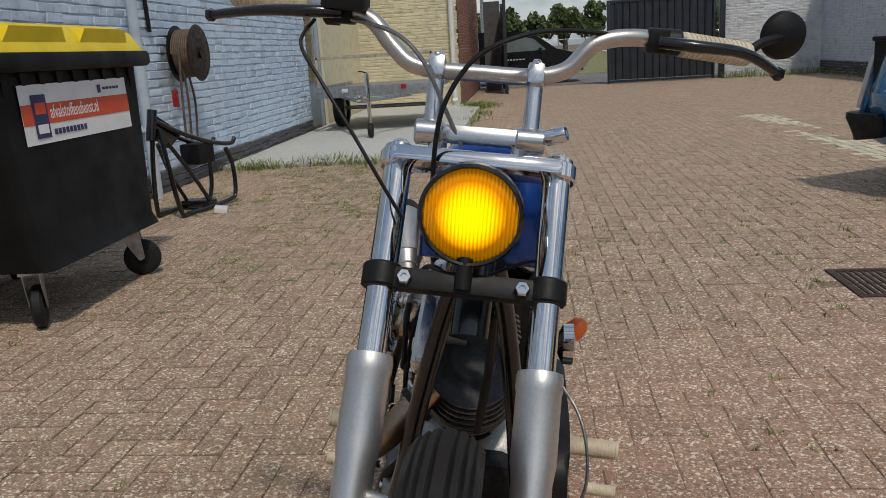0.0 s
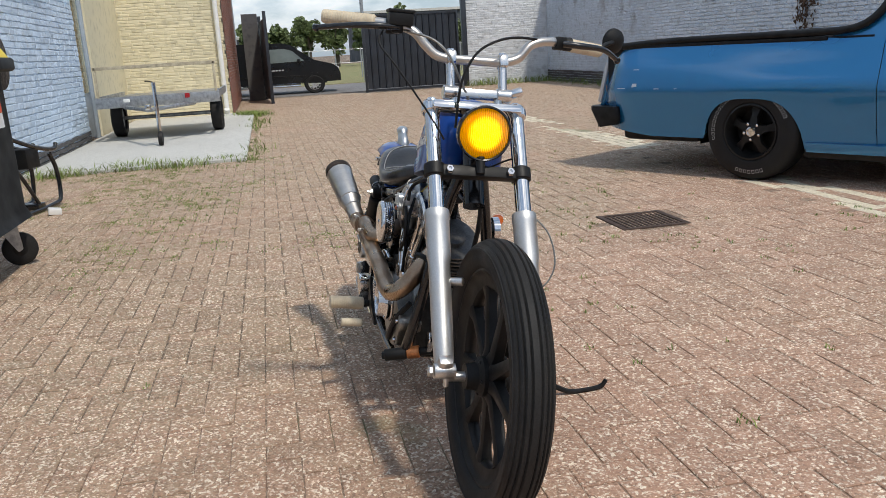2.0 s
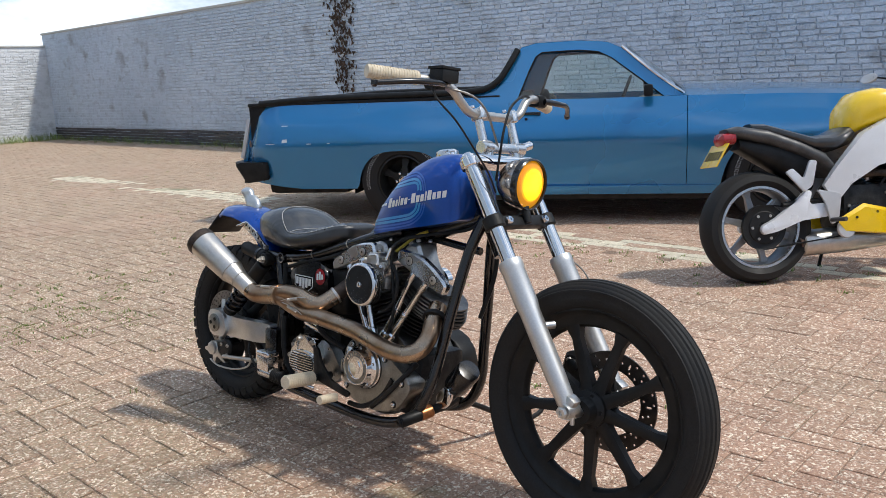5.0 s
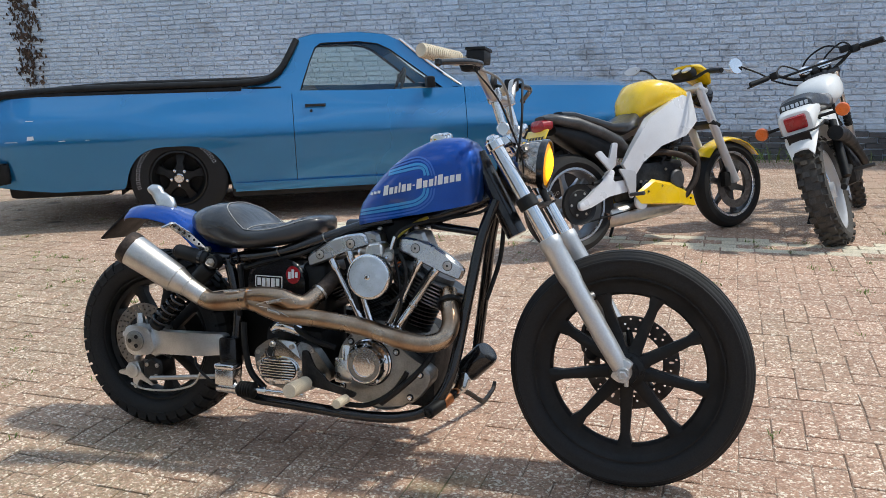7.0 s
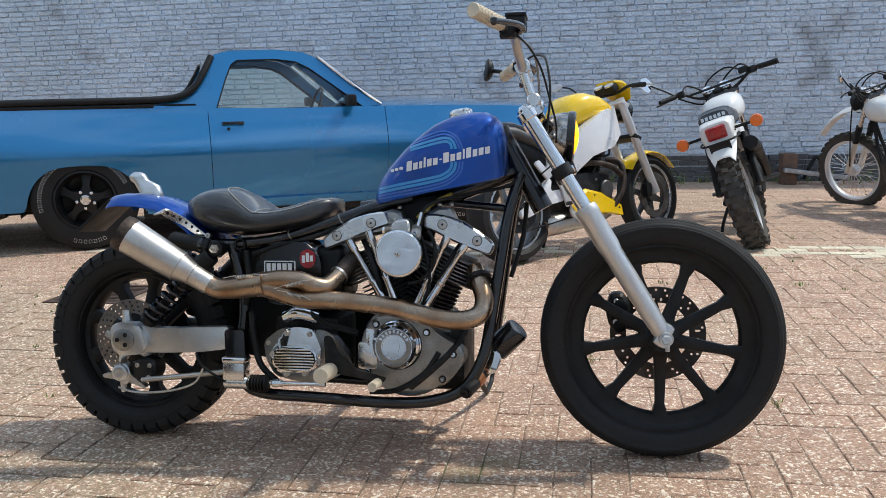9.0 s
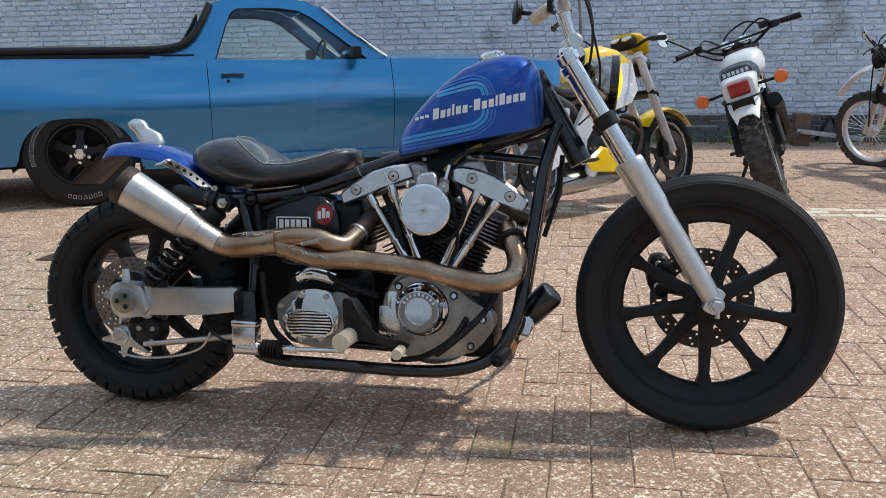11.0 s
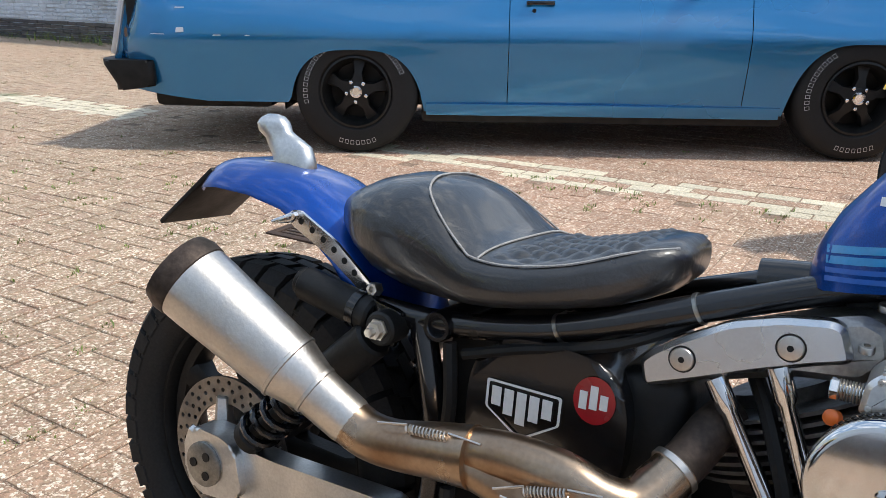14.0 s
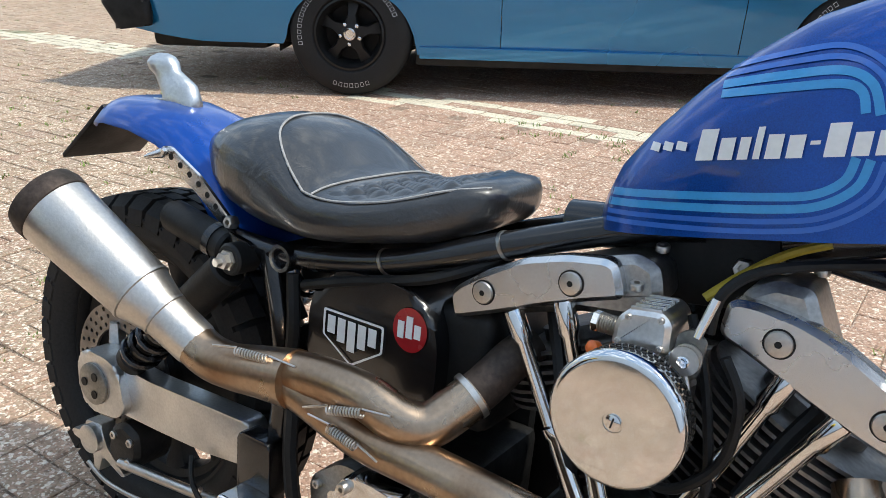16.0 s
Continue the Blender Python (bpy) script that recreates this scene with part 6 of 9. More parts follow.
# handlebar
bar = part("handlebar", tube(B(), [(1.116, -0.415, 1.1725), (1.15, -0.325, 1.169), (1.178, -0.24, 1.164), (1.192, -0.19, 1.150), (1.20, -0.155, 1.115), (1.205, -0.115, 1.090), (1.205, -0.02, 1.088), (1.205, 0.055, 1.090), (1.203, 0.10, 1.104), (1.198, 0.135, 1.142), (1.185, 0.19, 1.156), (1.155, 0.27, 1.152), (1.115, 0.36, 1.146)], 0.0125, 16, 6), STEEL, bike, "brushed steel wide handlebar on risers")
for s in (-1, 1):
    y = CY + s * 0.072
    bm = cyl(B(), (1.236, y, 0.995), (1.208, y, 1.075), 0.012, seg=18, bevel=0.002)
    box(bm, (0.042, 0.026, 0.034), (1.205, y, 1.09), pose(0, 0, 0, 0, -20, 0), 0.008)
    cyl(bm, (1.238, y - s * 0.02, 1.0), (1.238, y + s * 0.022, 1.0), 0.019, seg=20, bevel=0.003)
    rs = part("riser", bm, POLISHED, bar, "polished riser clamp")
    for dx in (-0.016, 0.016):
        part("bolt", bolt(B(), (1.205 + dx - 0.006, y, 1.108), (-0.35, 0, 1), 0.006, 0.006), CHROME, rs)
    part("grip", peg((1.165, -0.29, 1.168) if s < 0 else (1.152, 0.262, 1.1525), (1.112, -0.425, 1.173) if s < 0 else (1.108, 0.372, 1.146), 0.0185), IVORY, bar, "ivory rubber grip")
    ya = -0.235 if s < 0 else 0.225
    xa, za = (1.178, 1.160) if s < 0 else (1.172, 1.154)
    bm = box(B(), (0.042, 0.032, 0.036), (xa, ya, za), None, 0.006)
    if s < 0:
        box(bm, (0.05, 0.065, 0.034), (xa + 0.022, ya + 0.005, za + 0.018), None, 0.006)
        box(bm, (0.054, 0.07, 0.008), (xa + 0.022, ya + 0.005, za + 0.038), None, 0.002)
        cyl(bm, (xa, ya - 0.03, za), (xa, ya - 0.005, za), 0.021, seg=16, bevel=0.003)
    else:
        cyl(bm, (xa, ya + 0.01, za), (xa, ya + 0.035, za), 0.019, seg=16, bevel=0.003)
    part("control_block", bm, BLACKM, bar, "black lever perch")
    end = (1.165, -0.445, 1.140) if s < 0 else (1.165, 0.405, 1.122)
    bm = tube(B(), [(xa + 0.03, ya, za - 0.002), (xa + 0.042, ya + s * 0.05, za - 0.004), (xa + 0.03, ya + s * 0.12, za - 0.008), end], [0.009, 0.009, 0.008, 0.007], 10, 6)
    lathe(bm, [(0.004, -0.01), (0.0095, -0.005), (0.0095, 0.006), (0, 0.01)], Matrix.Translation(end), 12)
    part("lever", bm, BLACKP, bar, "black brake lever" if s < 0 else "black clutch lever")
bm = box(B(), (0.030, 0.15, 0.024), (1.238, CY, 1.0), pose(0, 0, 0, 0, -20, 0), 0.008)
part("riser_bridge", bm, POLISHED, bar, "polished riser bridge")
bm = B()
for s in (-1, 1):
    cyl(bm, (1.245, CY + s * 0.06, 0.955), (1.24, CY + s * 0.06, 0.99), 0.014, seg=16)
part("riser_bush", bm, CHROME, bar)
# mirror
bm = tube(B(), [(1.112, 0.372, 1.150), (1.095, 0.395, 1.166), (1.06, 0.430, 1.176)], 0.007, 10)
mir = part("mirror", bm, BLACKM, bar, "small round bar-end mirror")
mm = axis_matrix((1.045, 0.438, 1.180), (0.98, 0.418, 1.188))
part("mirror_shell", lathe(B(), [(0, -0.02), (0.02, -0.017), (0.036, -0.006), (0.038, 0.004), (0.035, 0.006)], mm, 28), BLACKM, mir)
part("mirror_glass", lathe(B(), [(0.033, 0.005), (0, 0.005)], mm, 28), MIRROR, mir)
# cables
for pts, r in (([(1.20, -0.275, 1.145), (1.235, -0.285, 1.11), (1.265, -0.245, 1.06), (1.285, -0.19, 0.99), (1.30, -0.145, 0.93), (1.30, -0.11, 0.88)], 0.0032),
               ([(1.20, -0.22, 1.15), (1.23, -0.15, 1.135), (1.245, -0.105, 1.10), (1.25, -0.07, 1.04), (1.25, -0.04, 0.985)], 0.004),
               ([(1.18, 0.20, 1.155), (1.22, 0.10, 1.158), (1.255, 0.03, 1.145), (1.27, -0.03, 1.11), (1.28, -0.065, 1.05), (1.28, -0.075, 0.99), (1.27, -0.075, 0.91)], 0.0042),
               ([(1.25, 0.02, 0.80), (1.30, 0.09, 0.84), (1.32, 0.11, 0.79)], 0.003),
               ([(1.36, 0.10, 0.72), (1.42, 0.155, 0.67), (1.455, 0.172, 0.60), (1.47, 0.155, 0.55), (1.48, 0.115, 0.52)], 0.0026)):
    part("cable", tube(B(), pts, r * 0.85, 8, 8), BLACKM if r > 0.0027 and pts[0][1] != -0.22 else CASTALU, bar, "thin control cable")
bm = lathe(B(), [(0.008, -0.03), (0.009, 0), (0.012, 0.003), (0.0125, 0.028), (0.010, 0.032), (0.005, 0.032), (0.004, 0.026), (0, 0.026)], axis_matrix((1.24, 0.078, 1.006), (1.252, 0.12, 1.022)), 16)
part("idiot_light", bm, CHROME, bar)
# loose hoses and wires round the engine
for pts, r, mat in (([(1.21, 0.03, 0.72), (1.20, 0.03, 0.62), (1.165, 0.02, 0.50)], 0.007, BLACKM),
                    ([(0.56, -0.09, 0.43), (0.60, -0.13, 0.40), (0.66, -0.14, 0.37), (0.74, -0.13, 0.345)], 0.009, BLACKM), ([(0.98, -0.15, 0.30), (0.94, -0.155, 0.24), (0.86, -0.15, 0.19), (0.78, -0.14, 0.18)], 0.008, BLACKM),
                    ([(1.05, -0.12, 0.36), (1.02, -0.15, 0.31), (0.96, -0.16, 0.25), (0.9, -0.155, 0.2)], 0.009, BLACKM), ([(0.905, -0.085, 0.675), (0.93, -0.07, 0.700), (0.965, -0.06, 0.728), (1.0, -0.05, 0.745)], 0.0048, WIREINS),
                    ([(0.42, -0.13, 0.40), (0.43, -0.14, 0.33), (0.45, -0.14, 0.25), (0.50, -0.14, 0.20)], 0.01, BLACKM), ([(0.40, -0.12, 0.58), (0.41, -0.125, 0.50), (0.40, -0.125, 0.42)], 0.009, BLACKM),
                    ([(0.68, -0.06, 0.66), (0.60, -0.10, 0.62), (0.50, -0.115, 0.595), (0.42, -0.12, 0.57)], 0.007, BLACKM), ([(0.90, -0.1, 0.66), (0.93, -0.12, 0.60), (0.95, -0.13, 0.50), (0.93, -0.13, 0.43)], 0.005, BLACKM)):
    part("hose", tube(B(), pts, r, 8, 6), mat, bike)
for pts, r in (([(0.925, -0.125, 0.655), (0.930, -0.12, 0.695), (0.965, -0.10, 0.722), (1.05, -0.075, 0.742), (1.16, -0.05, 0.765), (1.20, -0.035, 0.80)], 0.0052),
               ([(0.945, -0.135, 0.640), (0.965, -0.135, 0.600), (0.960, -0.135, 0.540), (0.925, -0.14, 0.500), (0.89, -0.13, 0.490)], 0.0055),
               ([(0.935, -0.11, 0.40), (0.965, -0.11, 0.47), (1.00, -0.085, 0.55), (1.03, -0.06, 0.60)], 0.009),
               ([(0.815, -0.11, 0.42), (0.795, -0.11, 0.50), (0.765, -0.085, 0.57), (0.74, -0.06, 0.61)], 0.009)):
    part("hose", tube(B(), pts, r, 8, 6), BLACKM, bike)
# front caliper behind the left slider
fc = part("front_caliper", chamfered(B(), rounded([(1.452, 0.452), (1.488, 0.458), (1.512, 0.425), (1.505, 0.352), (1.478, 0.342), (1.450, 0.358), (1.440, 0.40)], 0.014), 0.115, 0.045, 0.010), BLACKM, bike, "black front brake caliper")
for x, z in ((1.470, 0.432), (1.468, 0.372)):
    part("caliper_bolt", bolt(B(), (x, 0.046, z), (0, -1, 0), 0.008, 0.007), STEEL, fc)
    part("caliper_piston", lathe(B(), [(0.018, 0), (0.018, 0.010), (0.014, 0.013), (0, 0.013)], axis_matrix((x + 0.012, 0.046, z - 0.012), (x + 0.012, -1, z - 0.012)), 18), BLACKM, fc)

# ---- pickup ----
UTE = Matrix.Translation((-2.158, 3.006, 0)) @ pose(0, 0, 0, 0, 0, 29)
ute = thing("pickup_truck", UTE, "blue two-door coupe pickup with dented side, parked by the wall", "car")
UW = 1.93


def ute_side(x, z):
    """How far the flank lies inside the widest plane."""
    y = 0.0
    y += 0.115 * max(0, (z - 0.69) / 0.36) ** 1.18
    y += 0.075 * max(0, (0.68 - z) / 0.40) ** 1.2
    y += 0.006 * math.sin(x * 2.3 + 0.6) * math.exp(-((z - 0.86) / 0.09) ** 2)
    y += 0.02 * math.exp(-((x - 1.3) / 0.8) ** 2)
    if x < -1.0:
        y += 0.16 * ((-1.0 - x) / 0.45) ** 2.2
    if x > 3.2:
        y += 0.14 * ((x - 3.2) / 0.65) ** 2
    return y


def shoulder(x):
    pts = ((-1.5, 0.955), (-1.3, 1.0), (-0.7, 1.03), (0.5, 1.03), (0.9, 1.0), (1.5, 0.985), (2.3, 0.985), (3.0, 0.975), (3.6, 0.95), (3.9, 0.92))
    for a, b in zip(pts, pts[1:]):
        if a[0] <= x <= b[0]:
            return a[1] + (b[1] - a[1]) * (x - a[0]) / (b[0] - a[0])
    return 0.95


def lower(x):
    z = 0.345 if x < -0.39 else 0.255
    if x < -0.39:
        z = 0.30 + 0.06 * max(0, (-0.9 - x)) / 0.5
    if x > 3.3:
        z = 0.36
    for cx, r, top in ((0.0, 0.40, 0.615), (2.93, 0.41, 0.675)):
        d = abs(x - cx)
        if d < r:
            z = max(z, 0.25 + (top - 0.25) * (1 - (d / r) ** 3.2) ** 0.55)
    return z


def flank(x0, x1, mirror, n=None, rows=16):
    bm = B()
    n = n or max(4, int((x1 - x0) / 0.03))
    cols = []
    for i in range(n + 1):
        x = x0 + (x1 - x0) * i / n
        lo, hi = lower(x), shoulder(x)
        col = []
        for j in range(rows + 1):
            z = lo + (hi - lo) * j / rows
            xx = x
            if x < -1.3 and x0 < -1.3:
                xx = x + 0.09 * max(0, (z - 0.6)) / 0.4 * (x + 1.3) / -0.13
            y = ute_side(x, z)
            col.append(bm.verts.new((xx, UW - y if mirror else y, z)))
        # fold in below
        y = ute_side(x, lo) + 0.03
        col.insert(0, bm.verts.new((x, UW - y if mirror else y, lo + 0.004)))
        cols.append(col)
    for a, b in zip(cols, cols[1:]):
        for j in range(len(a) - 1):
            bm.faces.new((a[j], b[j], b[j + 1], a[j + 1]))
    return bm


for mirror in (False, True):
    q = part("rear_quarter", flank(-1.465, 0.8975, mirror, 110), UTEBLUE, ute, "blue rear quarter panel with a small dent", 30)
    d = part("car_door", flank(0.9025, 2.2675, mirror), UTEBLUE, ute, "blue door", 30)
    fdr = part("front_fender", flank(2.2725, 3.85, mirror, 80), UTEBLUE, ute, "blue front fender", 30)
    ys = (lambda v: UW - v) if mirror else (lambda v: v)
    s = 1 if mirror else -1
    bm = box(B(), (0.16, 0.012, 0.022), (1.075, ys(ute_side(1.07, 0.885) - 0.022), 0.885), None, 0.005)
    box(bm, (0.03, 0.02, 0.02), (1.01, ys(ute_side(1.07, 0.885) - 0.008), 0.885))
    box(bm, (0.03, 0.02, 0.02), (1.14, ys(ute_side(1.07, 0.885) - 0.008), 0.885))
    part("door_handle", bm, BLACKP, d, "black door handle")
    part("door_lock", cyl(B(), (1.04, ys(ute_side(1.04, .84) + .004), 0.842), (1.04, ys(ute_side(1.04, .84) - 0.006), 0.842), 0.012, seg=14), BLACKM, d)
    part("sill", box(B(), (2.08, 0.03, 0.075), (1.455, ys(0.086), 0.272), pose(0, 0, 0, -14 if mirror else 14, 0, 0), 0.008), UTEBLUE, ute)
    part("door_mirror", box(B(), (0.07, 0.13, 0.09), (1.98, ys(0.02), 1.035), None, 0.02), BLACKM, d, "black door mirror")
    part("rail_trim", tube(B(), [(-1.27, ys(0.115), 1.035), (-0.7, ys(0.118), 1.062), (0.2, ys(0.118), 1.066), (0.55, ys(0.12), 1.07), (0.72, ys(0.13), 1.095), (0.82, ys(0.15), 1.16), (0.89, ys(0.18), 1.26), (0.96, ys(0.24), 1.385)], 0.026, 10), BLACKM, ute, "black rubber trim on the bed rail")
    # greenhouse side: sail panel, pillars, window
    def gy(z):
        return 0.115 + 0.155 * (z - 0.98) / 0.42
    def gp(x, z):
        return (x, ys(gy(z)), z)
    outer = [(0.50, 1.03), (0.70, 1.065), (0.80, 1.12), (0.88, 1.235), (0.93, 1.33), (0.985, 1.40), (1.10, 1.43), (1.45, 1.435), (1.66, 1.415), (1.78, 1.36), (2.02, 1.16), (2.24, 0.99)]
    inner = [(0.95, 0.975), (0.955, 0.985), (0.965, 1.0), (0.995, 1.08), (1.05, 1.22), (1.10, 1.325), (1.15, 1.36), (1.45, 1.365), (1.60, 1.345), (1.70, 1.295), (1.93, 1.12), (2.10, 0.985)]
    bm = B()
    a = [bm.verts.new(gp(*p)) for p in outer]
    b = [bm.verts.new(gp(*p)) for p in inner]
    c = [bm.verts.new((p[0], ys(gy(p[1]) + 0.05), p[1])) for p in inner]
    for i in range(len(a) - 1):
        bm.faces.new((a[i], a[i + 1], b[i + 1], b[i]))
        bm.faces.new((b[i], b[i + 1], c[i + 1], c[i]))
    v = [bm.verts.new(gp(*p)) for p in ((0.50, 1.0), (0.95, 0.965))]
    bm.faces.new((a[0], b[0], v[1], v[0]))
    part("cab_side", bm, UTEBLUE, ute, "blue cab pillar panel", 30)
    bm = B()
    b = [Vector(gp(*p)) + Vector((0, s * -0.012, 0)) for p in inner]
    tube(bm, b, 0.011, 6, smooth=False)
    part("window_seal", bm, BLACKM, ute)
    bm = B()
    bm.faces.new([bm.verts.new((p[0], ys(gy(p[1]) + 0.022), p[1])) for p in inner])
    w = part("side_window", bm, GLASS, ute, "tinted side window")
    w.visible_shadow = False
    # wheels
    for cx in (0.0, 2.93):
        wy = ys(0.162)
        m = Matrix.Translation((cx, wy, 0.368)) @ pose(0, 0, 0, -90 if mirror else 90, 0, 0)
        wh = part("wheel", lathe(B(), [(0.03, -0.12), (0.10, -0.11), (0.12, -0.02), (0.03, 0.0)], m, 20), BLACKM, ute)
        prof = [(0.20, -0.10), (0.225, -0.125), (0.29, -0.13), (0.342, -0.12), (0.362, -0.10), (0.368, -0.06), (0.368, 0.06), (0.362, 0.10), (0.342, 0.12), (0.29, 0.13), (0.225, 0.125), (0.20, 0.10)]
        ty = part("tyre", lathe(B(), prof, m, 72, closed=True), RUBBER, wh, "wide black tyre with raised white lettering")
        bm = B()
        lt = random.Random(4)
        for arc0, cnt in ((22, 7), (125, 11), (250, 7)):
            for i in range(cnt):
                a0 = radians(arc0 + i * 6.4)
                pts = []
                wd = radians(4.0)
                for r, da in ((0.288, 0), (0.288, wd), (0.314, wd), (0.314, 0)):
                    hgt = 0.1312 if r < 0.3 else 0.1275
                    pts.append(bm.verts.new(m @ Vector((r * math.cos(a0 + da), r * math.sin(a0 + da), hgt))))
                q4 = [bm.verts.new(v.co.lerp((pts[0].co + pts[2].co) / 2, 0.22)) for v in pts]
                for k in range(4):
                    bm.faces.new((pts[k], pts[(k + 1) % 4], q4[(k + 1) % 4], q4[k]))
        tagged(part("tyre_lettering", bm, SILVERP, ty, "white tyre lettering as plain outlines"), kind="stuff")
        bm = lathe(B(), [(0.205, 0.105), (0.212, 0.122), (0.20, 0.125), (0.188, 0.10), (0.178, 0.05), (0.165, 0.02), (0.16, -0.08), (0.20, -0.10)], m, 48, closed=True)
        part("rim", bm, SATIN, wh, "satin black rim")
        bm = B()
        for k in range(5):
            mm = m @ pose(0, 0, 0, 0, 0, 72 * k + 12)
            loft(bm, [[mm @ Vector(p) for p in ((0.045, -0.05, 0.06), (0.045, 0.05, 0.06), (0.045, 0.04, 0.085), (0.045, -0.04, 0.085))], [mm @ Vector(p) for p in ((0.11, -0.028, 0.055), (0.11, 0.028, 0.055), (0.11, 0.02, 0.082), (0.11, -0.02, 0.082))], [mm @ Vector(p) for p in ((0.182, -0.045, 0.03), (0.182, 0.045, 0.03), (0.182, 0.035, 0.06), (0.182, -0.035, 0.06))]])
        lathe(bm, [(0.07, 0.03), (0.07, 0.08), (0.05, 0.088), (0, 0.09)], m, 28)
        lathe(bm, [(0.17, 0.0), (0, 0.0)], m, 36)
        part("rim_spokes", bm, SATIN, wh)
        part("hub_cap", lathe(B(), [(0.040, 0.085), (0.042, 0.10), (0.036, 0.112), (0.026, 0.113), (0.024, 0.106), (0, 0.106)], m, 28), CHROME, wh, "chrome hub cap")
        for k in range(5):
            c = m @ Vector((0.062 * math.cos(radians(72 * k + 48)), 0.062 * math.sin(radians(72 * k + 48)), 0.08))
            part("wheel_nut", lathe(B(), [(0.012, 0), (0.012, 0.018), (0.007, 0.022), (0, 0.022)], Matrix.Translation(c) @ m.to_3x3().to_4x4(), 6), CHROME, wh)
        arc = [(cx + 0.44 * math.cos(radians(-8 + 196 * i / 20)), 0.31 + 0.40 * math.sin(radians(-8 + 196 * i / 20))) for i in range(21)]
        bm = loft(B(), [[(x, ys(0.075), z) for x, z in arc], [(x, ys(0.40), z) for x, z in arc]], closed=False)
        bm.faces.new([bm.verts.new((x, ys(0.40), z)) for x, z in arc])
        part("wheel_arch", bm, BLACKM, ute)
# hood, cowl, roof, bed, tail, nose, underside
def across(rows, mat, name, label="", angle=30):
    bm = B()
    vs = [[bm.verts.new(p) for p in r] for r in rows]
    for a, b in zip(vs, vs[1:]):
        for i in range(len(a) - 1):
            bm.faces.new((a[i], a[i + 1], b[i + 1], b[i]))
    return part(name, bm, mat, ute, label, angle)


rows = []
for i in range(15):
    x = 2.22 + 1.62 * i / 14
    s0 = ute_side(x, shoulder(x))
    rows.append([(x, s0 + (UW - 2 * s0) * j / 14, shoulder(x) + 0.055 * (1 - (2 * j / 14 - 1) ** 4) * (1 - 0.3 * i / 14) + 0.02 * math.exp(-((j - 7) / 2.0) ** 2)) for j in range(15)])
across(rows, UTEBLUE, "hood", "blue engine hood")
rows = []
for x, z, ins in ((0.955, 1.36, 0.262), (0.985, 1.403, 0.274), (1.10, 1.432, 0.282), (1.45, 1.437, 0.283), (1.66, 1.417, 0.277), (1.78, 1.362, 0.256)):
    rows.append([(x, ins + (UW - 2 * ins) * j / 10, z + 0.03 * (1 - (2 * j / 10 - 1) ** 2)) for j in range(11)])
across(rows, UTEBLUE, "roof", "blue cab roof")
for pts, nm in (([(1.78, 1.385, 0.27), (2.26, 1.01, 0.14)], "windscreen"), ([(0.95, 1.37, 0.28), (0.88, 1.02, 0.16)], "rear_window")):
    rows = []
    for x, z, ins in (pts[0], tuple((a + b) / 2 for a, b in zip(*pts)), pts[1]):
        rows.append([(x + 0.05 * (1 - (2 * j / 10 - 1) ** 2) * (1 if nm == "windscreen" else -0.5), ins + (UW - 2 * ins) * j / 10, z) for j in range(11)])
    across(rows, GLASS, nm, "clear " + nm.replace("_", " ")).visible_shadow = False
part("window_post", tube(B(), [(1.78, 0.25, 1.375), (2.02, 0.17, 1.17), (2.25, 0.12, 1.0)], 0.011, 8), CHROME, ute)
part("window_post", tube(B(), [(1.78, UW - 0.25, 1.375), (2.02, UW - 0.17, 1.17), (2.25, UW - 0.12, 1.0)], 0.011, 8), CHROME, ute)
# cab interior
INTERIOR = material("grey_vinyl", (0.14, 0.135, 0.125), 0.7, 0, 0.2, 10, 0.1, 150)
for y0 in (0.55, 1.38):
    st = part("car_seat", box(B(), (0.5, 0.55, 0.18), (1.35, y0, 0.62), None, 0.05), INTERIOR, ute)
    part("backrest", box(B(), (0.16, 0.52, 0.40), (1.08, y0, 0.80), pose(0, 0, 0, 0, -14, 0), 0.05), INTERIOR, st)
part("dashboard", box(B(), (0.30, 1.6, 0.16), (2.05, UW / 2, 0.87), None, 0.05), INTERIOR, ute)
wm = axis_matrix((1.78, 0.52, 0.97), (1.70, 0.52, 1.0))
bm = B()
tube(bm, [wm @ Vector((0.18 * math.cos(2 * math.pi * i / 28), 0.18 * math.sin(2 * math.pi * i / 28), 0)) for i in range(29)], 0.012, 8, smooth=False, caps=False)
tube(bm, [wm @ Vector((-0.17, 0, 0)), wm @ Vector((0, 0, -0.03)), wm @ Vector((0.17, 0, 0))], 0.012, 6)
part("steering_wheel", bm, BLACKM, ute)
part("cab_floor", box(B(), (1.45, 1.7, 0.04), (1.55, UW / 2, 0.45)), INTERIOR, ute)
part("bulkhead", box(B(), (0.05, 1.62, 0.62), (0.86, UW / 2, 0.72)), INTERIOR, ute)
bm = box(B(), (2.2, 1.5, 0.05), (-0.28, UW / 2, 0.62))
for y0 in (0.16, UW - 0.16):
    box(bm, (2.2, 0.06, 0.43), (-0.28, y0, 0.82))
    box(bm, (1.90, 0.12, 0.03), (-0.43, y0, 1.025), None, 0.01)
# unseen box added to block bounce light and darken the ground below
part("floor_pan", box(B(), (4.3, UW - 0.72, 0.17), (0.95, UW / 2, 0.335), None, 0.03), BLACKM, ute, "black unseen pan added under the car to block light")
part("cargo_bed", bm, BLACKM, ute, "black lined cargo bed")
bm = box(B(), (0.05, 1.62, 0.50), (-1.425, UW / 2, 0.72), pose(0, 0, 0, 0, 15, 0), 0.02)
part("tailgate", bm, UTEBLUE, ute)
for y0 in (0.20, UW - 0.20):
    part("tail_light", box(B(), (0.04, 0.13, 0.36), (-1.445, y0, 0.74), pose(0, 0, 0, 0, 15, 0), 0.015), SILVERP, ute, "tail light with bright bezel")
bm = B()
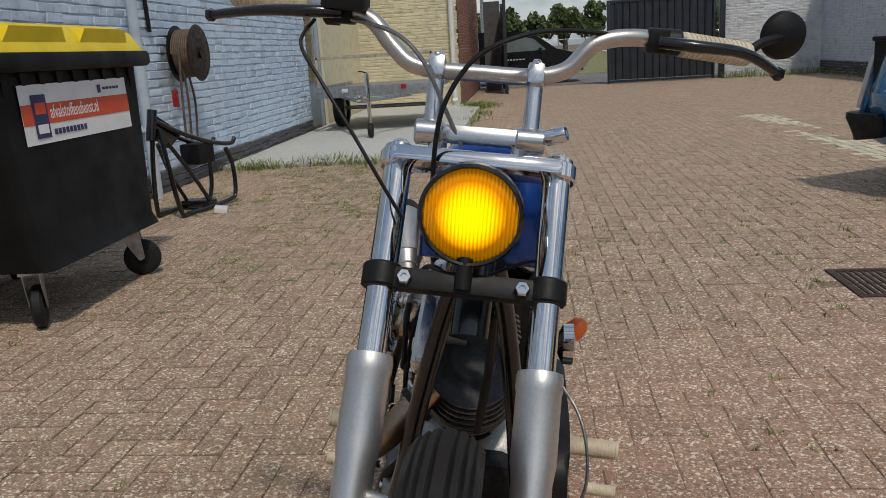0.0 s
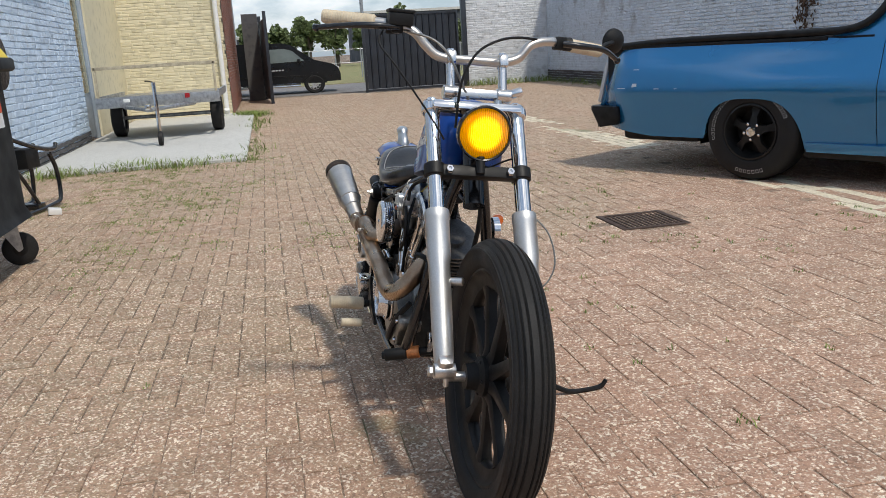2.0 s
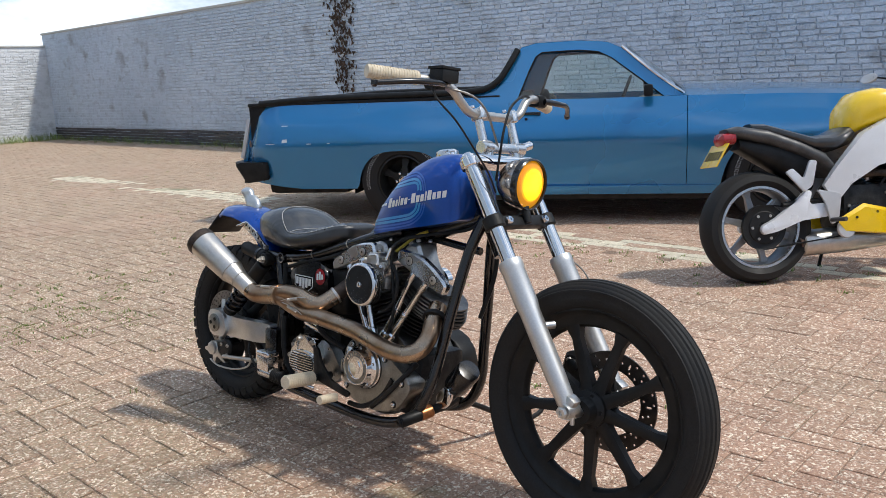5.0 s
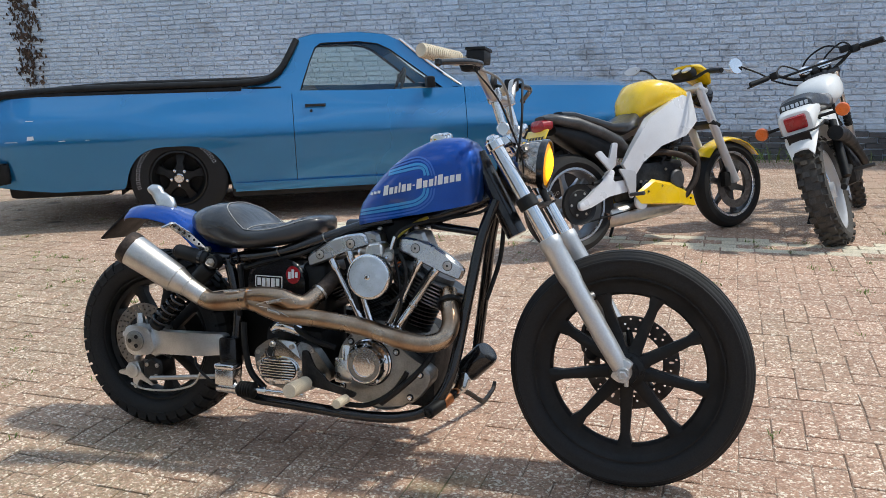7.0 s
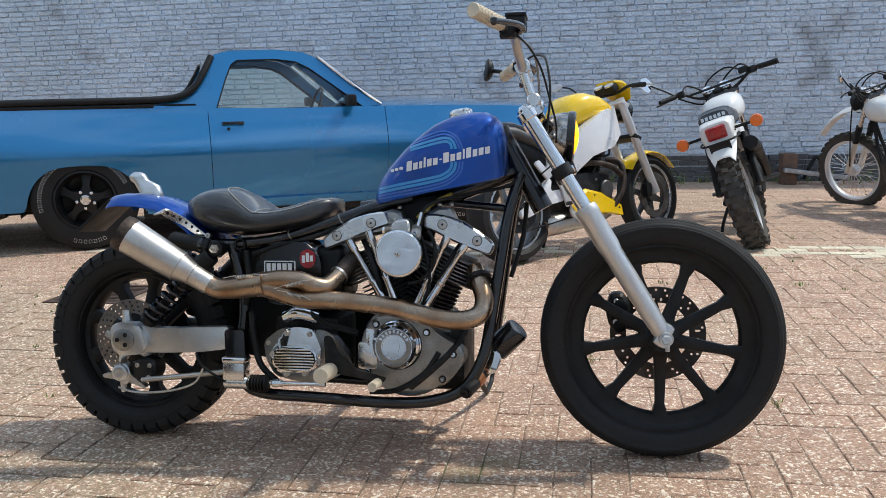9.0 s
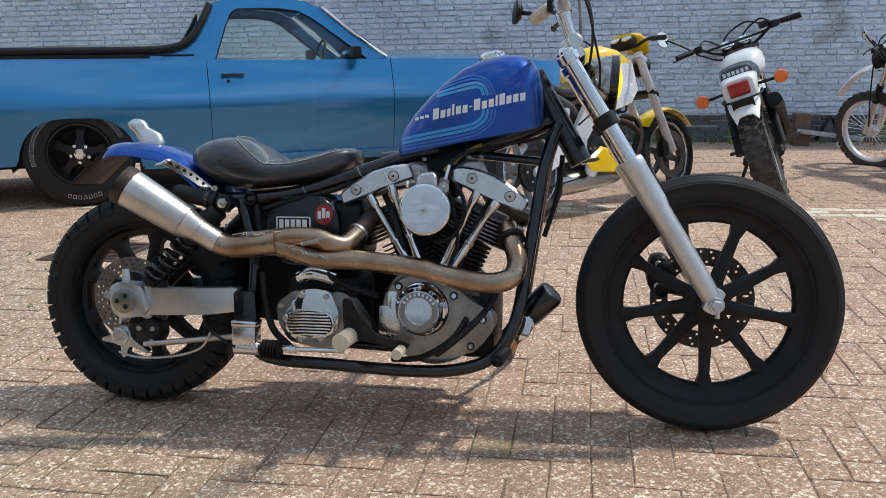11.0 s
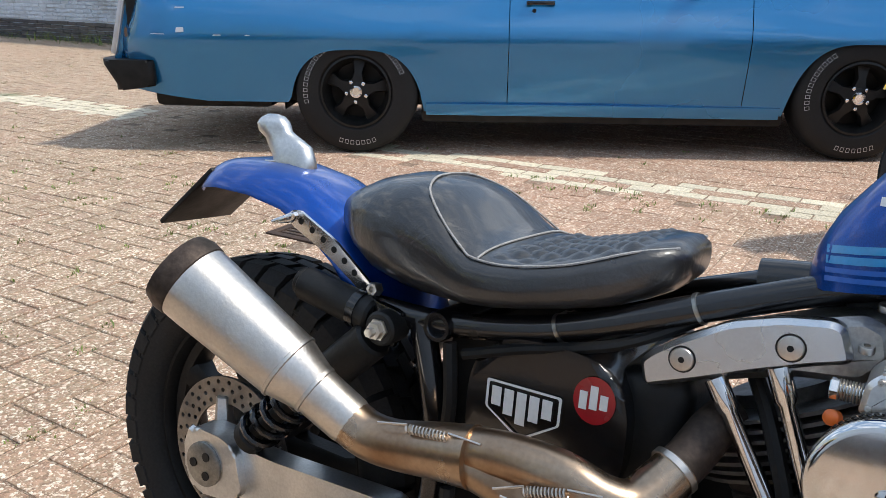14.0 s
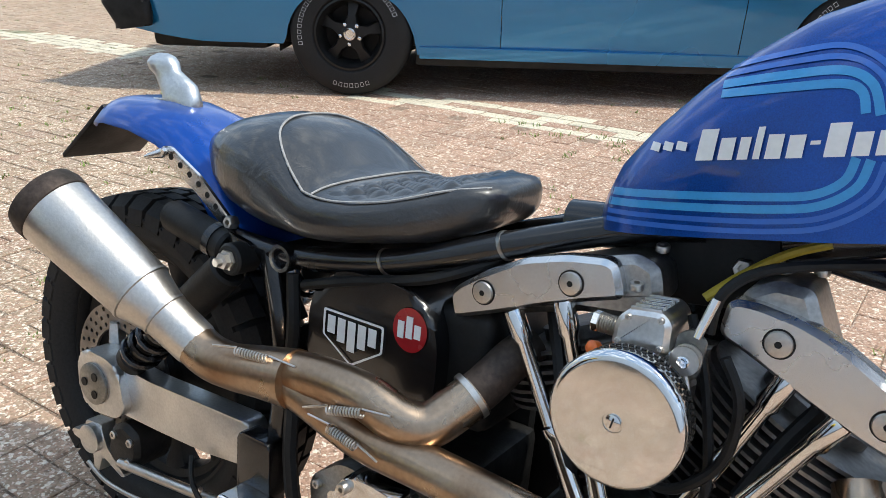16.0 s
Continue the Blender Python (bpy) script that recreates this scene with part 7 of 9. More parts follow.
plate(bm, rounded([(-1.57, 0.16), (-1.51, 0.04), (-1.22, 0.015), (-1.20, 0.07), (-1.42, 0.14), (-1.44, UW - 0.14), (-1.2, UW - 0.07), (-1.22, UW - 0.015), (-1.51, UW - 0.04), (-1.57, UW - 0.16)], 0.03), 0.36, 0.54, bevel=0.03, plane="xy")
for v in bm.verts:
    if v.co.z < 0.45 and v.co.x < -1.45:
        v.co.x += 0.07
    elif v.co.z < 0.45:
        v.co.z += 0.03 * (v.co.x + 1.45) / 0.25
part("rear_bumper", bm, BLACKM, ute, "black rear bumper")
part("front_bumper", box(B(), (0.16, 1.86, 0.16), (3.86, UW / 2, 0.46), None, 0.04), BLACKM, ute)
part("grille", box(B(), (0.10, 1.6, 0.32), (3.80, UW / 2, 0.74), None, 0.03), BLACKM, ute)
part("underbody", box(B(), (4.3, 1.5, 0.15), (1.1, UW / 2, 0.36), None, 0.03), BLACKM, ute)
# unseen low box added to keep daylight from under the car
part("chassis", box(B(), (2.15, 1.72, 0.20), (1.46, UW / 2, 0.285), None, 0.03), BLACKM, ute)
part("fuel_tank", box(B(), (0.75, 1.5, 0.18), (-0.92, UW / 2, 0.33), None, 0.05), BLACKM, ute)
part("rear_axle", cyl(B(), (0, 0.3, 0.36), (0, UW - 0.3, 0.36), 0.07, seg=16), BLACKM, ute)
bm = box(B(), (5.0, 1.55, 0.02), (1.1, UW / 2, 0.44))
part("floor_pan", bm, BLACKM, ute)
# dent and scratches on the quarter
bm = B()
for x, z, w, h in ((-1.02, 0.845, 0.06, 0.006), (-1.02, 0.72, 0.05, 0.03), (-1.16, 0.695, 0.10, 0.006), (-0.80, 0.692, 0.05, 0.006), (-0.62, 0.692, 0.03, 0.004)):
    y = ute_side(x, z) - 0.003
    bm.faces.new([bm.verts.new((x + a * w, ute_side(x + a * w, z + b * h) - 0.003, z + b * h)) for a, b in ((-0.5, -0.5), (0.5, -0.4), (0.45, 0.5), (-0.4, 0.45))])
for s0 in (0, 1):
    yy = (lambda v: UW - v) if s0 else (lambda v: v)
    part("tail_bezel", tube(B(), [(-1.468 + 0.285 * max(0, z - 0.6), yy(ute_side(-1.465, z) - 0.002), z) for z in (0.55, 0.62, 0.70, 0.80, 0.88, 0.94)], 0.010, 8), CHROME, ute, "chromed tail edge trim")
rb = B()
rb.faces.new([rb.verts.new((x, ute_side(x, z) - 0.003, z)) for x, z in ((-1.40, 0.665), (-1.375, 0.675), (-1.38, 0.72), (-1.395, 0.73), (-1.405, 0.70))])
part("rust_patch", rb, RUST, ute, "rust patch by the tail")
tagged(part("paint_chips", bm, SILVERP, ute, "bare scratches in the paint"), kind="stuff")

# ---- the other motorcycles ----
def wheel(parent, cx, cz, R, w, r_rim, mat_rim, spokes, wire=False, knobs=0, width0=0.02, label="wheel", y0=0.0, rubber=None):
    m = Matrix.Translation((cx, y0, cz)) @ pose(0, 0, 0, -90, 0, 0)
    h = w / 2
    wh = part(label, lathe(B(), [(0.014, -h * 0.8), (0.045, -h * 0.8), (0.05, -h * 0.3), (0.05, h * 0.3), (0.045, h * 0.8), (0.014, h * 0.8)], m, 20), mat_rim, parent)
    prof = [(r_rim, -h * 0.7), (r_rim + (R - r_rim) * 0.4, -h), (r_rim + (R - r_rim) * 0.75, -h * 0.9)] + [(R - (R - r_rim) * 0.3 * abs(-1 + 2 * i / 8) ** 2.2, (-1 + 2 * i / 8) * h * 0.85) for i in range(9)] + [(r_rim + (R - r_rim) * 0.75, h * 0.9), (r_rim + (R - r_rim) * 0.4, h), (r_rim, h * 0.7)]
    ty = part("tyre", lathe(B(), prof, m, 64, closed=True), rubber or RUBBER, wh)
    part("rim", lathe(B(), [(r_rim + 0.008, -h * 0.75), (r_rim + 0.008, h * 0.75), (r_rim - 0.006, h * 0.75), (r_rim - 0.018, h * 0.4), (r_rim - 0.018, -h * 0.4), (r_rim - 0.006, -h * 0.75)], m, 56, closed=True), mat_rim, wh)
    if wire:
        for k in range(spokes):
            a = 2 * math.pi * k / spokes
            d = 0.18 * (1 if k % 2 else -1)
            s = h * 0.5 * (1 if k % 4 < 2 else -1)
            part("wire_spoke", cyl(B(), m @ Vector((0.045 * math.cos(a + d), 0.045 * math.sin(a + d), s)), m @ Vector(((r_rim - 0.01) * math.cos(a), (r_rim - 0.01) * math.sin(a), 0)), 0.0022, seg=5), CHROME, wh)
    else:
        for k in range(spokes):
            a = 2 * math.pi * k / spokes + 0.3
            mm = m @ pose(0, 0, 0, 0, 0, math.degrees(a))
            bm = loft(B(), [[mm @ Vector((r, y, z)) for y, z in ((-q, -t), (q, -t), (q, t), (-q, t))] for r, q, t in ((0.04, width0 * 1.3, 0.018), (0.09, width0, 0.014), (r_rim - 0.05, width0 * 0.7, 0.012), (r_rim - 0.012, width0 * 1.2, 0.014))])
            part("wheel_spoke", bm, mat_rim, wh)
    for k in range(knobs):
        for row, (y, r) in enumerate(((-0.8, R - 0.012), (-0.3, R - 0.001), (0.3, R - 0.001), (0.8, R - 0.012))):
            a = 2 * math.pi * (k + 0.5 * (row % 2)) / knobs
            mm = m @ pose(0, 0, 0, 0, 0, math.degrees(a)) @ Matrix.Translation((r, 0, y * h * 0.95)) @ pose(0, 0, 0, 0, 40 * y, 0)
            part("tread_knob", knob_mesh(mm, h), rubber or RUBBER, ty)
    return wh, m


def knob_mesh(mm, h):
    bm = B()
    box(bm, (0.018, 0.030, h * 0.5), (0, 0, 0))
    bm.transform(mm)
    return bm


# yellow and silver naked bike; local x forward from its rear axle
YB = Matrix.Translation((0.945, 2.70, 0)) @ pose(0, 0, 0, 0, 0, 49.5) @ pose(0, 0, 0, -9, 0, 0)
yb = thing("motorcycle", YB, "yellow and silver naked sports motorcycle on its side stand", "motorcycle")
GREYRIM = material("grey_cast_rim", (0.33, 0.33, 0.335), 0.4, 0.6, 0.12, 12, 0.08, 150)
DARKGREY = material("dark_grey_metal", (0.09, 0.09, 0.092), 0.45, 0.5, 0.2, 15, 0.15, 150)
SPAR = material("pale_silver_paint", (0.76, 0.76, 0.77), 0.3, 0.15, 0.05, 8, 0.04, 300, coat=0.5)
rw, _ = wheel(yb, 0, 0.31, 0.31, 0.180, 0.218, GREYRIM, 6, label="rear_wheel")
fw, _ = wheel(yb, 1.40, 0.30, 0.30, 0.12, 0.218, DARKGREY, 6, label="front_wheel")
for wh, cx, cz, hw in ((rw, 0.0, 0.31, 0.09), (fw, 1.40, 0.30, 0.06)):
    for s in (-1, 1):
        part("rim_lip", lathe(B(), [(0.226, hw * 0.73 * s), (0.226, hw * 0.80 * s), (0.213, hw * 0.80 * s), (0.207, hw * 0.70 * s)], Matrix.Translation((cx, 0, cz)) @ pose(0, 0, 0, -90, 0, 0), 56, closed=True), POLISHED, wh, "polished rim lip")
brake_disc(1.40, 0.30, -0.065, 0.165, 0.11, fw, 24)
brake_disc(0.0, 0.31, -0.10, 0.11, 0.06, rw, 18)
part("drive_pulley", lathe(B(), [(0.03, -0.113), (0.085, -0.113), (0.09, -0.108), (0.118, -0.108), (0.124, -0.112), (0.124, -0.088), (0.03, -0.088)], Matrix.Translation((0, 0.0, 0.31)) @ pose(0, 0, 0, -90, 0, 0), 40, closed=True), BLACKM, rw, "black belt pulley")
for k in range(6):
    a = radians(60 * k)
    part("pulley_bolt", bolt(B(), (0.07 * math.cos(a), -0.112, 0.31 + 0.07 * math.sin(a)), (0, -1, 0), 0.008, 0.006), STEEL, rw)
for z in (0.432, 0.188):
    part("belt", box(B(), (0.50, 0.022, 0.007), (0.24, -0.10, z + (0.31 - z) * 0.22), pose(0, 0, 0, 0, 6.0 if z > 0.3 else -6.0, 0)), BLACKM, rw)
for s in (-1, 1):
    part("swing_arm", plate(B(), rounded([(-0.025, 0.270), (-0.035, 0.315), (0.05, 0.355), (0.16, 0.435), (0.235, 0.50), (0.265, 0.49), (0.24, 0.42), (0.34, 0.425), (0.38, 0.39), (0.36, 0.350), (0.20, 0.335), (0.06, 0.285)], 0.018), s * 0.115, s * 0.145, bevel=0.006), SPAR, yb, "pale cast swing arm")
    part("frame_spar", loft(B(), [[(x, s * y, z) for x, y, z in sec] for sec in (
        ((0.40, 0.125, 0.42), (0.40, 0.15, 0.42), (0.33, 0.15, 0.52), (0.33, 0.125, 0.52)),
        ((0.48, 0.13, 0.52), (0.48, 0.17, 0.52), (0.40, 0.17, 0.62), (0.40, 0.13, 0.62)),
        ((0.62, 0.14, 0.61), (0.62, 0.20, 0.61), (0.55, 0.19, 0.79), (0.55, 0.13, 0.79)),
        ((0.84, 0.13, 0.66), (0.84, 0.20, 0.66), (0.78, 0.185, 0.90), (0.78, 0.12, 0.90)),
        ((1.05, 0.07, 0.75), (1.05, 0.10, 0.75), (1.01, 0.10, 0.95), (1.01, 0.07, 0.95)))]), SPAR, yb, "silver painted frame spar", 35)
    part("foot_peg_bracket", plate(B(), rounded([(0.28, 0.50), (0.42, 0.47), (0.40, 0.33), (0.36, 0.30), (0.33, 0.42)], 0.02), s * 0.15, s * 0.165, bevel=0.003), SILVERP, yb)
    part("pillion_bracket", plate(B(), rounded([(0.10, 0.60), (0.14, 0.62), (0.20, 0.56), (0.24, 0.66), (0.28, 0.655), (0.25, 0.52), (0.20, 0.49)], 0.012), s * 0.16, s * 0.175, bevel=0.003), SILVERP, yb)
    part("fork_leg", cyl(B(), (1.37, s * 0.10, 0.32), (1.22, s * 0.10, 0.66), 0.030, 0.028, 18), SILVERP, yb, "silver fork leg")
    part("fork_tube", cyl(B(), (1.23, s * 0.10, 0.64), (1.08, s * 0.10, 0.99), 0.029, seg=18), SILVERP, yb)
    if s > 0:
        part("mirror_stalk", tube(B(), [(1.05, s * 0.22, 1.06), (1.02, s * 0.28, 1.13), (0.99, s * 0.36, 1.155)], 0.006, 8), BLACKM, yb)
        mm = axis_matrix((0.985, s * 0.40, 1.155), (0.90, s * 0.39, 1.18)) @ Matrix.Diagonal((1.3, 0.55, 1, 1))
        mi = part("mirror", lathe(B(), [(0, -0.03), (0.04, -0.02), (0.055, 0), (0.05, 0.004)], mm, 24), SILVERP, yb)
        part("mirror_glass", lathe(B(), [(0.05, 0.003), (0, 0.003)], mm, 24), MIRROR, mi)
    part("grip", cyl(B(), (1.04, s * 0.25, 1.055), (1.01, s * 0.37, 1.04), 0.017, seg=14, bevel=0.003), BLACKM, yb)
    part("lever", tube(B(), [(1.07, s * 0.22, 1.065), (1.09, s * 0.30, 1.055), (1.06, s * 0.40, 1.035)], 0.007, 8), SILVERP, yb)


def bullet(secs, n=18, sq=0.7):
    out = []
    for x, zc, zh, w in secs:
        out.append([(x, w * math.copysign(abs(math.cos(a)) ** sq, math.cos(a)), zc + zh * math.copysign(abs(math.sin(a)) ** sq, math.sin(a))) for a in [2 * math.pi * i / n for i in range(n)]])
    return out


part("tank_cover", loft(B(), bullet(((0.50, 0.83, 0.02, 0.06), (0.53, 0.86, 0.09, 0.11), (0.60, 0.915, 0.11, 0.14), (0.70, 0.94, 0.105, 0.165), (0.82, 0.935, 0.09, 0.165), (0.94, 0.915, 0.065, 0.13), (1.04, 0.90, 0.03, 0.08)))), YELLOWP, yb, "yellow tank cover", 50)
part("saddle", loft(B(), bullet(((-0.02, 0.86, 0.02, 0.05), (0.05, 0.845, 0.03, 0.09), (0.18, 0.80, 0.035, 0.11), (0.30, 0.755, 0.04, 0.135), (0.42, 0.75, 0.05, 0.14), (0.53, 0.79, 0.06, 0.11), (0.58, 0.83, 0.05, 0.07)))), LEATHER, yb, "black seat")
part("tail_piece", loft(B(), bullet(((-0.16, 0.845, 0.012, 0.05), (-0.10, 0.835, 0.035, 0.09), (0.05, 0.80, 0.045, 0.12), (0.22, 0.73, 0.045, 0.14), (0.36, 0.66, 0.05, 0.14), (0.42, 0.60, 0.04, 0.13)))), DARKGREY, yb, "dark grey tail section", 50)
part("tail_light", loft(B(), bullet(((-0.20, 0.80, 0.012, 0.04), (-0.185, 0.80, 0.035, 0.065), (-0.12, 0.805, 0.035, 0.075)))), REDP, yb, "red tail light")
pl = part("number_plate", box(B(), (0.006, 0.21, 0.145), (-0.215, 0, 0.715), pose(0, 0, 0, 0, 32, 0), 0.002), YELLOWP, yb, "yellow number plate with plain bars")
for i in range(6):
    part("plate_bar", box(B(), (0.003, 0.02, 0.055), (-0.2195, -0.075 + 0.03 * i, 0.713), pose(0, 0, 0, 0, 32, 0)), BLACKM, pl)
part("plate_hanger", tube(B(), [(-0.12, 0, 0.78), (-0.18, 0, 0.72)], 0.02, 8, smooth=False), BLACKM, yb)
part("undertray", loft(B(), bullet(((-0.10, 0.77, 0.03, 0.07), (0.10, 0.70, 0.08, 0.10), (0.30, 0.60, 0.12, 0.11)))), BLACKM, yb)
part("engine", box(B(), (0.42, 0.26, 0.26), (0.66, 0, 0.39), None, 0.05), DARKENG, yb, "dark twin cylinder engine")
for x, z, r in ((0.52, 0.36, 0.05), (0.62, 0.33, 0.04)):
    part("engine_cover", lathe(B(), [(r, 0), (r, 0.018), (r * 0.85, 0.026), (r * 0.3, 0.028), (0, 0.026)], axis_matrix((x, -0.128, z), (x, -1, z)), 24), BLACKP, yb)
for x, z in ((0.48, 0.40), (0.56, 0.31), (0.66, 0.30), (0.70, 0.46), (0.84, 0.46), (0.85, 0.32)):
    part("engine_bolt", bolt(B(), (x, -0.129, z), (0, -1, 0), 0.009, 0.009), STEEL, yb)
for x, z, w in ((0.60, 0.655, 0.10), (0.845, 0.655, 0.10)):
    part("rocker_cover", box(B(), (w, 0.16, 0.06), (x, 0, z), pose(0, 0, 0, 0, -20 if x < 0.7 else 24, 0), 0.015), DARKGREY, yb)
part("wiring_hose", tube(B(), [(0.90, -0.10, 0.74), (0.84, -0.15, 0.62), (0.74, -0.15, 0.60), (0.66, -0.14, 0.50)], 0.008, 8), BLACKM, yb)
part("belt_guard", tube(B(), [(0.10, -0.125, 0.425), (0.25, -0.13, 0.44), (0.40, -0.13, 0.43)], 0.014, 8), BLACKM, yb)
part("timing_cover", lathe(B(), [(0.06, 0), (0.06, 0.02), (0.05, 0.03), (0, 0.032)], axis_matrix((0.78, -0.13, 0.39), (0.78, -1, 0.39)), 28), DARKGREY, yb)
for lean, x in ((-20, 0.60), (24, 0.76)):
    ax = Vector((math.sin(radians(lean)), 0, math.cos(radians(lean))))
    prof = []
    for i in range(9):
        prof += [(0.055, i * 0.02), (0.078, i * 0.02 + 0.001), (0.078, i * 0.02 + 0.008), (0.055, i * 0.02 + 0.009)]
    bm = lathe(B(), prof, axis_matrix(Vector((x, 0, 0.48)), Vector((x, 0, 0.48)) + ax), 24)
    part("cylinder", bm, DARKENG, yb)
part("exhaust_pipe", tube(B(), [(0.92, -0.04, 0.58), (0.98, -0.12, 0.55), (0.95, -0.15, 0.40), (0.86, -0.13, 0.28), (0.78, -0.1, 0.24)], 0.022, 14), SCORCHED, yb, "header pipe")
part("exhaust_pipe", tube(B(), [(0.56, -0.08, 0.56), (0.66, -0.15, 0.57), (0.82, -0.165, 0.535), (0.93, -0.16, 0.47)], 0.02, 14), SCORCHED, yb)
mu = part("muffler", loft(B(), bullet(((0.22, 0.20, 0.05, 0.06), (0.25, 0.20, 0.07, 0.10), (0.50, 0.21, 0.072, 0.11), (0.78, 0.225, 0.065, 0.10), (0.90, 0.235, 0.045, 0.07)))), STEEL, yb, "underslung steel muffler")
part("tail_pipe", lathe(B(), [(0.03, 0), (0.03, 0.05), (0.022, 0.05), (0.022, 0.01), (0, 0.01)], axis_matrix((0.27, -0.06, 0.21), (0.2, -0.07, 0.205)), 18), RUST, mu)
part("belly_pan", loft(B(), [[(x, y, z) for x, y, z in sec] for sec in (
    ((0.40, -0.155, 0.33), (0.40, -0.165, 0.31), (0.44, -0.16, 0.265), (0.46, -0.15, 0.26)),
    ((0.55, -0.155, 0.41), (0.55, -0.175, 0.39), (0.60, -0.17, 0.25), (0.62, -0.15, 0.24)),
    ((0.72, -0.145, 0.37), (0.72, -0.17, 0.35), (0.76, -0.165, 0.235), (0.77, -0.14, 0.225)),
    ((0.93, -0.10, 0.28), (0.93, -0.13, 0.27), (0.95, -0.125, 0.20), (0.95, -0.10, 0.195)))]), YELLOWP, yb, "yellow belly pan")
part("belly_pan", loft(B(), [[(x, y, z) for x, y, z in sec] for sec in (
    ((0.40, 0.155, 0.33), (0.40, 0.165, 0.31), (0.44, 0.16, 0.265), (0.46, 0.15, 0.26)),
    ((0.72, 0.145, 0.37), (0.72, 0.17, 0.35), (0.76, 0.165, 0.235), (0.77, 0.14, 0.225)),
    ((0.93, 0.10, 0.28), (0.93, 0.13, 0.27), (0.95, 0.125, 0.20), (0.95, 0.10, 0.195)))]), YELLOWP, yb)
for x, z in ((0.50, 0.335), (0.62, 0.36), (0.86, 0.255)):
    part("pan_bolt", bolt(B(), (x, -0.168, z), (0, -1, 0), 0.007, 0.007), BLACKM, yb)
bm = B()
secs = []
for i in range(9):
    a = radians(35 + 105 * i / 8)
    r = 0.325
    row = []
    for lift in (0, 0.006):
        for k in range(7):
            q = -1 + k / 3
            if lift:
                q = -q
            rr = r + lift - 0.02 * q * q
            row.append((1.40 + rr * math.cos(a), q * 0.075, 0.30 + rr * math.sin(a)))
    secs.append(row)
part("front_fender", loft(bm, secs), YELLOWP, yb, "yellow front fender")
part("headlight", lathe(B(), [(0, -0.1), (0.05, -0.08), (0.08, -0.02), (0.085, 0.03), (0.08, 0.04), (0, 0.05)], axis_matrix((1.20, 0, 0.92), (1.3, 0, 0.91)), 28), BLACKP, yb, "round headlight in a black shell")
part("fly_screen", loft(B(), bullet(((1.06, 1.115, 0.01, 0.08), (1.12, 1.10, 0.03, 0.11), (1.18, 1.06, 0.03, 0.12), (1.23, 1.0, 0.015, 0.08)))), YELLOWP, yb, "small yellow fly screen")
part("instrument_pod", box(B(), (0.06, 0.18, 0.06), (1.07, 0, 1.07), pose(0, 0, 0, 0, -35, 0), 0.02), BLACKM, yb)
for s in (-1, 1):
    part("gauge", lathe(B(), [(0.034, 0), (0.034, 0.01), (0.028, 0.012), (0, 0.012)], axis_matrix((1.05, s * 0.045, 1.09), (1.0, s * 0.045, 1.17)), 20), SILVERP, yb)
part("handlebar", tube(B(), [(1.01, -0.37, 1.04), (1.05, -0.22, 1.06), (1.08, -0.08, 1.035), (1.08, 0.08, 1.035), (1.05, 0.22, 1.06), (1.01, 0.37, 1.04)], 0.011, 10), BLACKM, yb)
part("triple_clamp", box(B(), (0.09, 0.26, 0.03), (1.10, 0, 0.955), pose(0, 0, 0, 0, 24, 0), 0.01), SILVERP, yb)
part("triple_clamp", box(B(), (0.08, 0.26, 0.03), (1.20, 0, 0.72), pose(0, 0, 0, 0, 24, 0), 0.01), BLACKM, yb)
part("front_caliper", box(B(), (0.06, 0.05, 0.10), (1.29, -0.085, 0.34), None, 0.012), BLACKM, yb)
part("side_stand", tube(B(), [(0.50, 0.12, 0.22), (0.52, 0.24, 0.06), (0.53, 0.27, -0.03)], 0.01, 8), BLACKM, yb)
part("rear_foot_peg", cyl(B(), (0.36, -0.16, 0.33), (0.38, -0.26, 0.335), 0.012, seg=12), DARKGREY, yb)
part("front_pulley_cover", lathe(B(), [(0.05, 0), (0.055, 0.01), (0.05, 0.02), (0, 0.02)], axis_matrix((0.45, -0.14, 0.28), (0.45, -1, 0.28)), 24), SILVERP, yb)


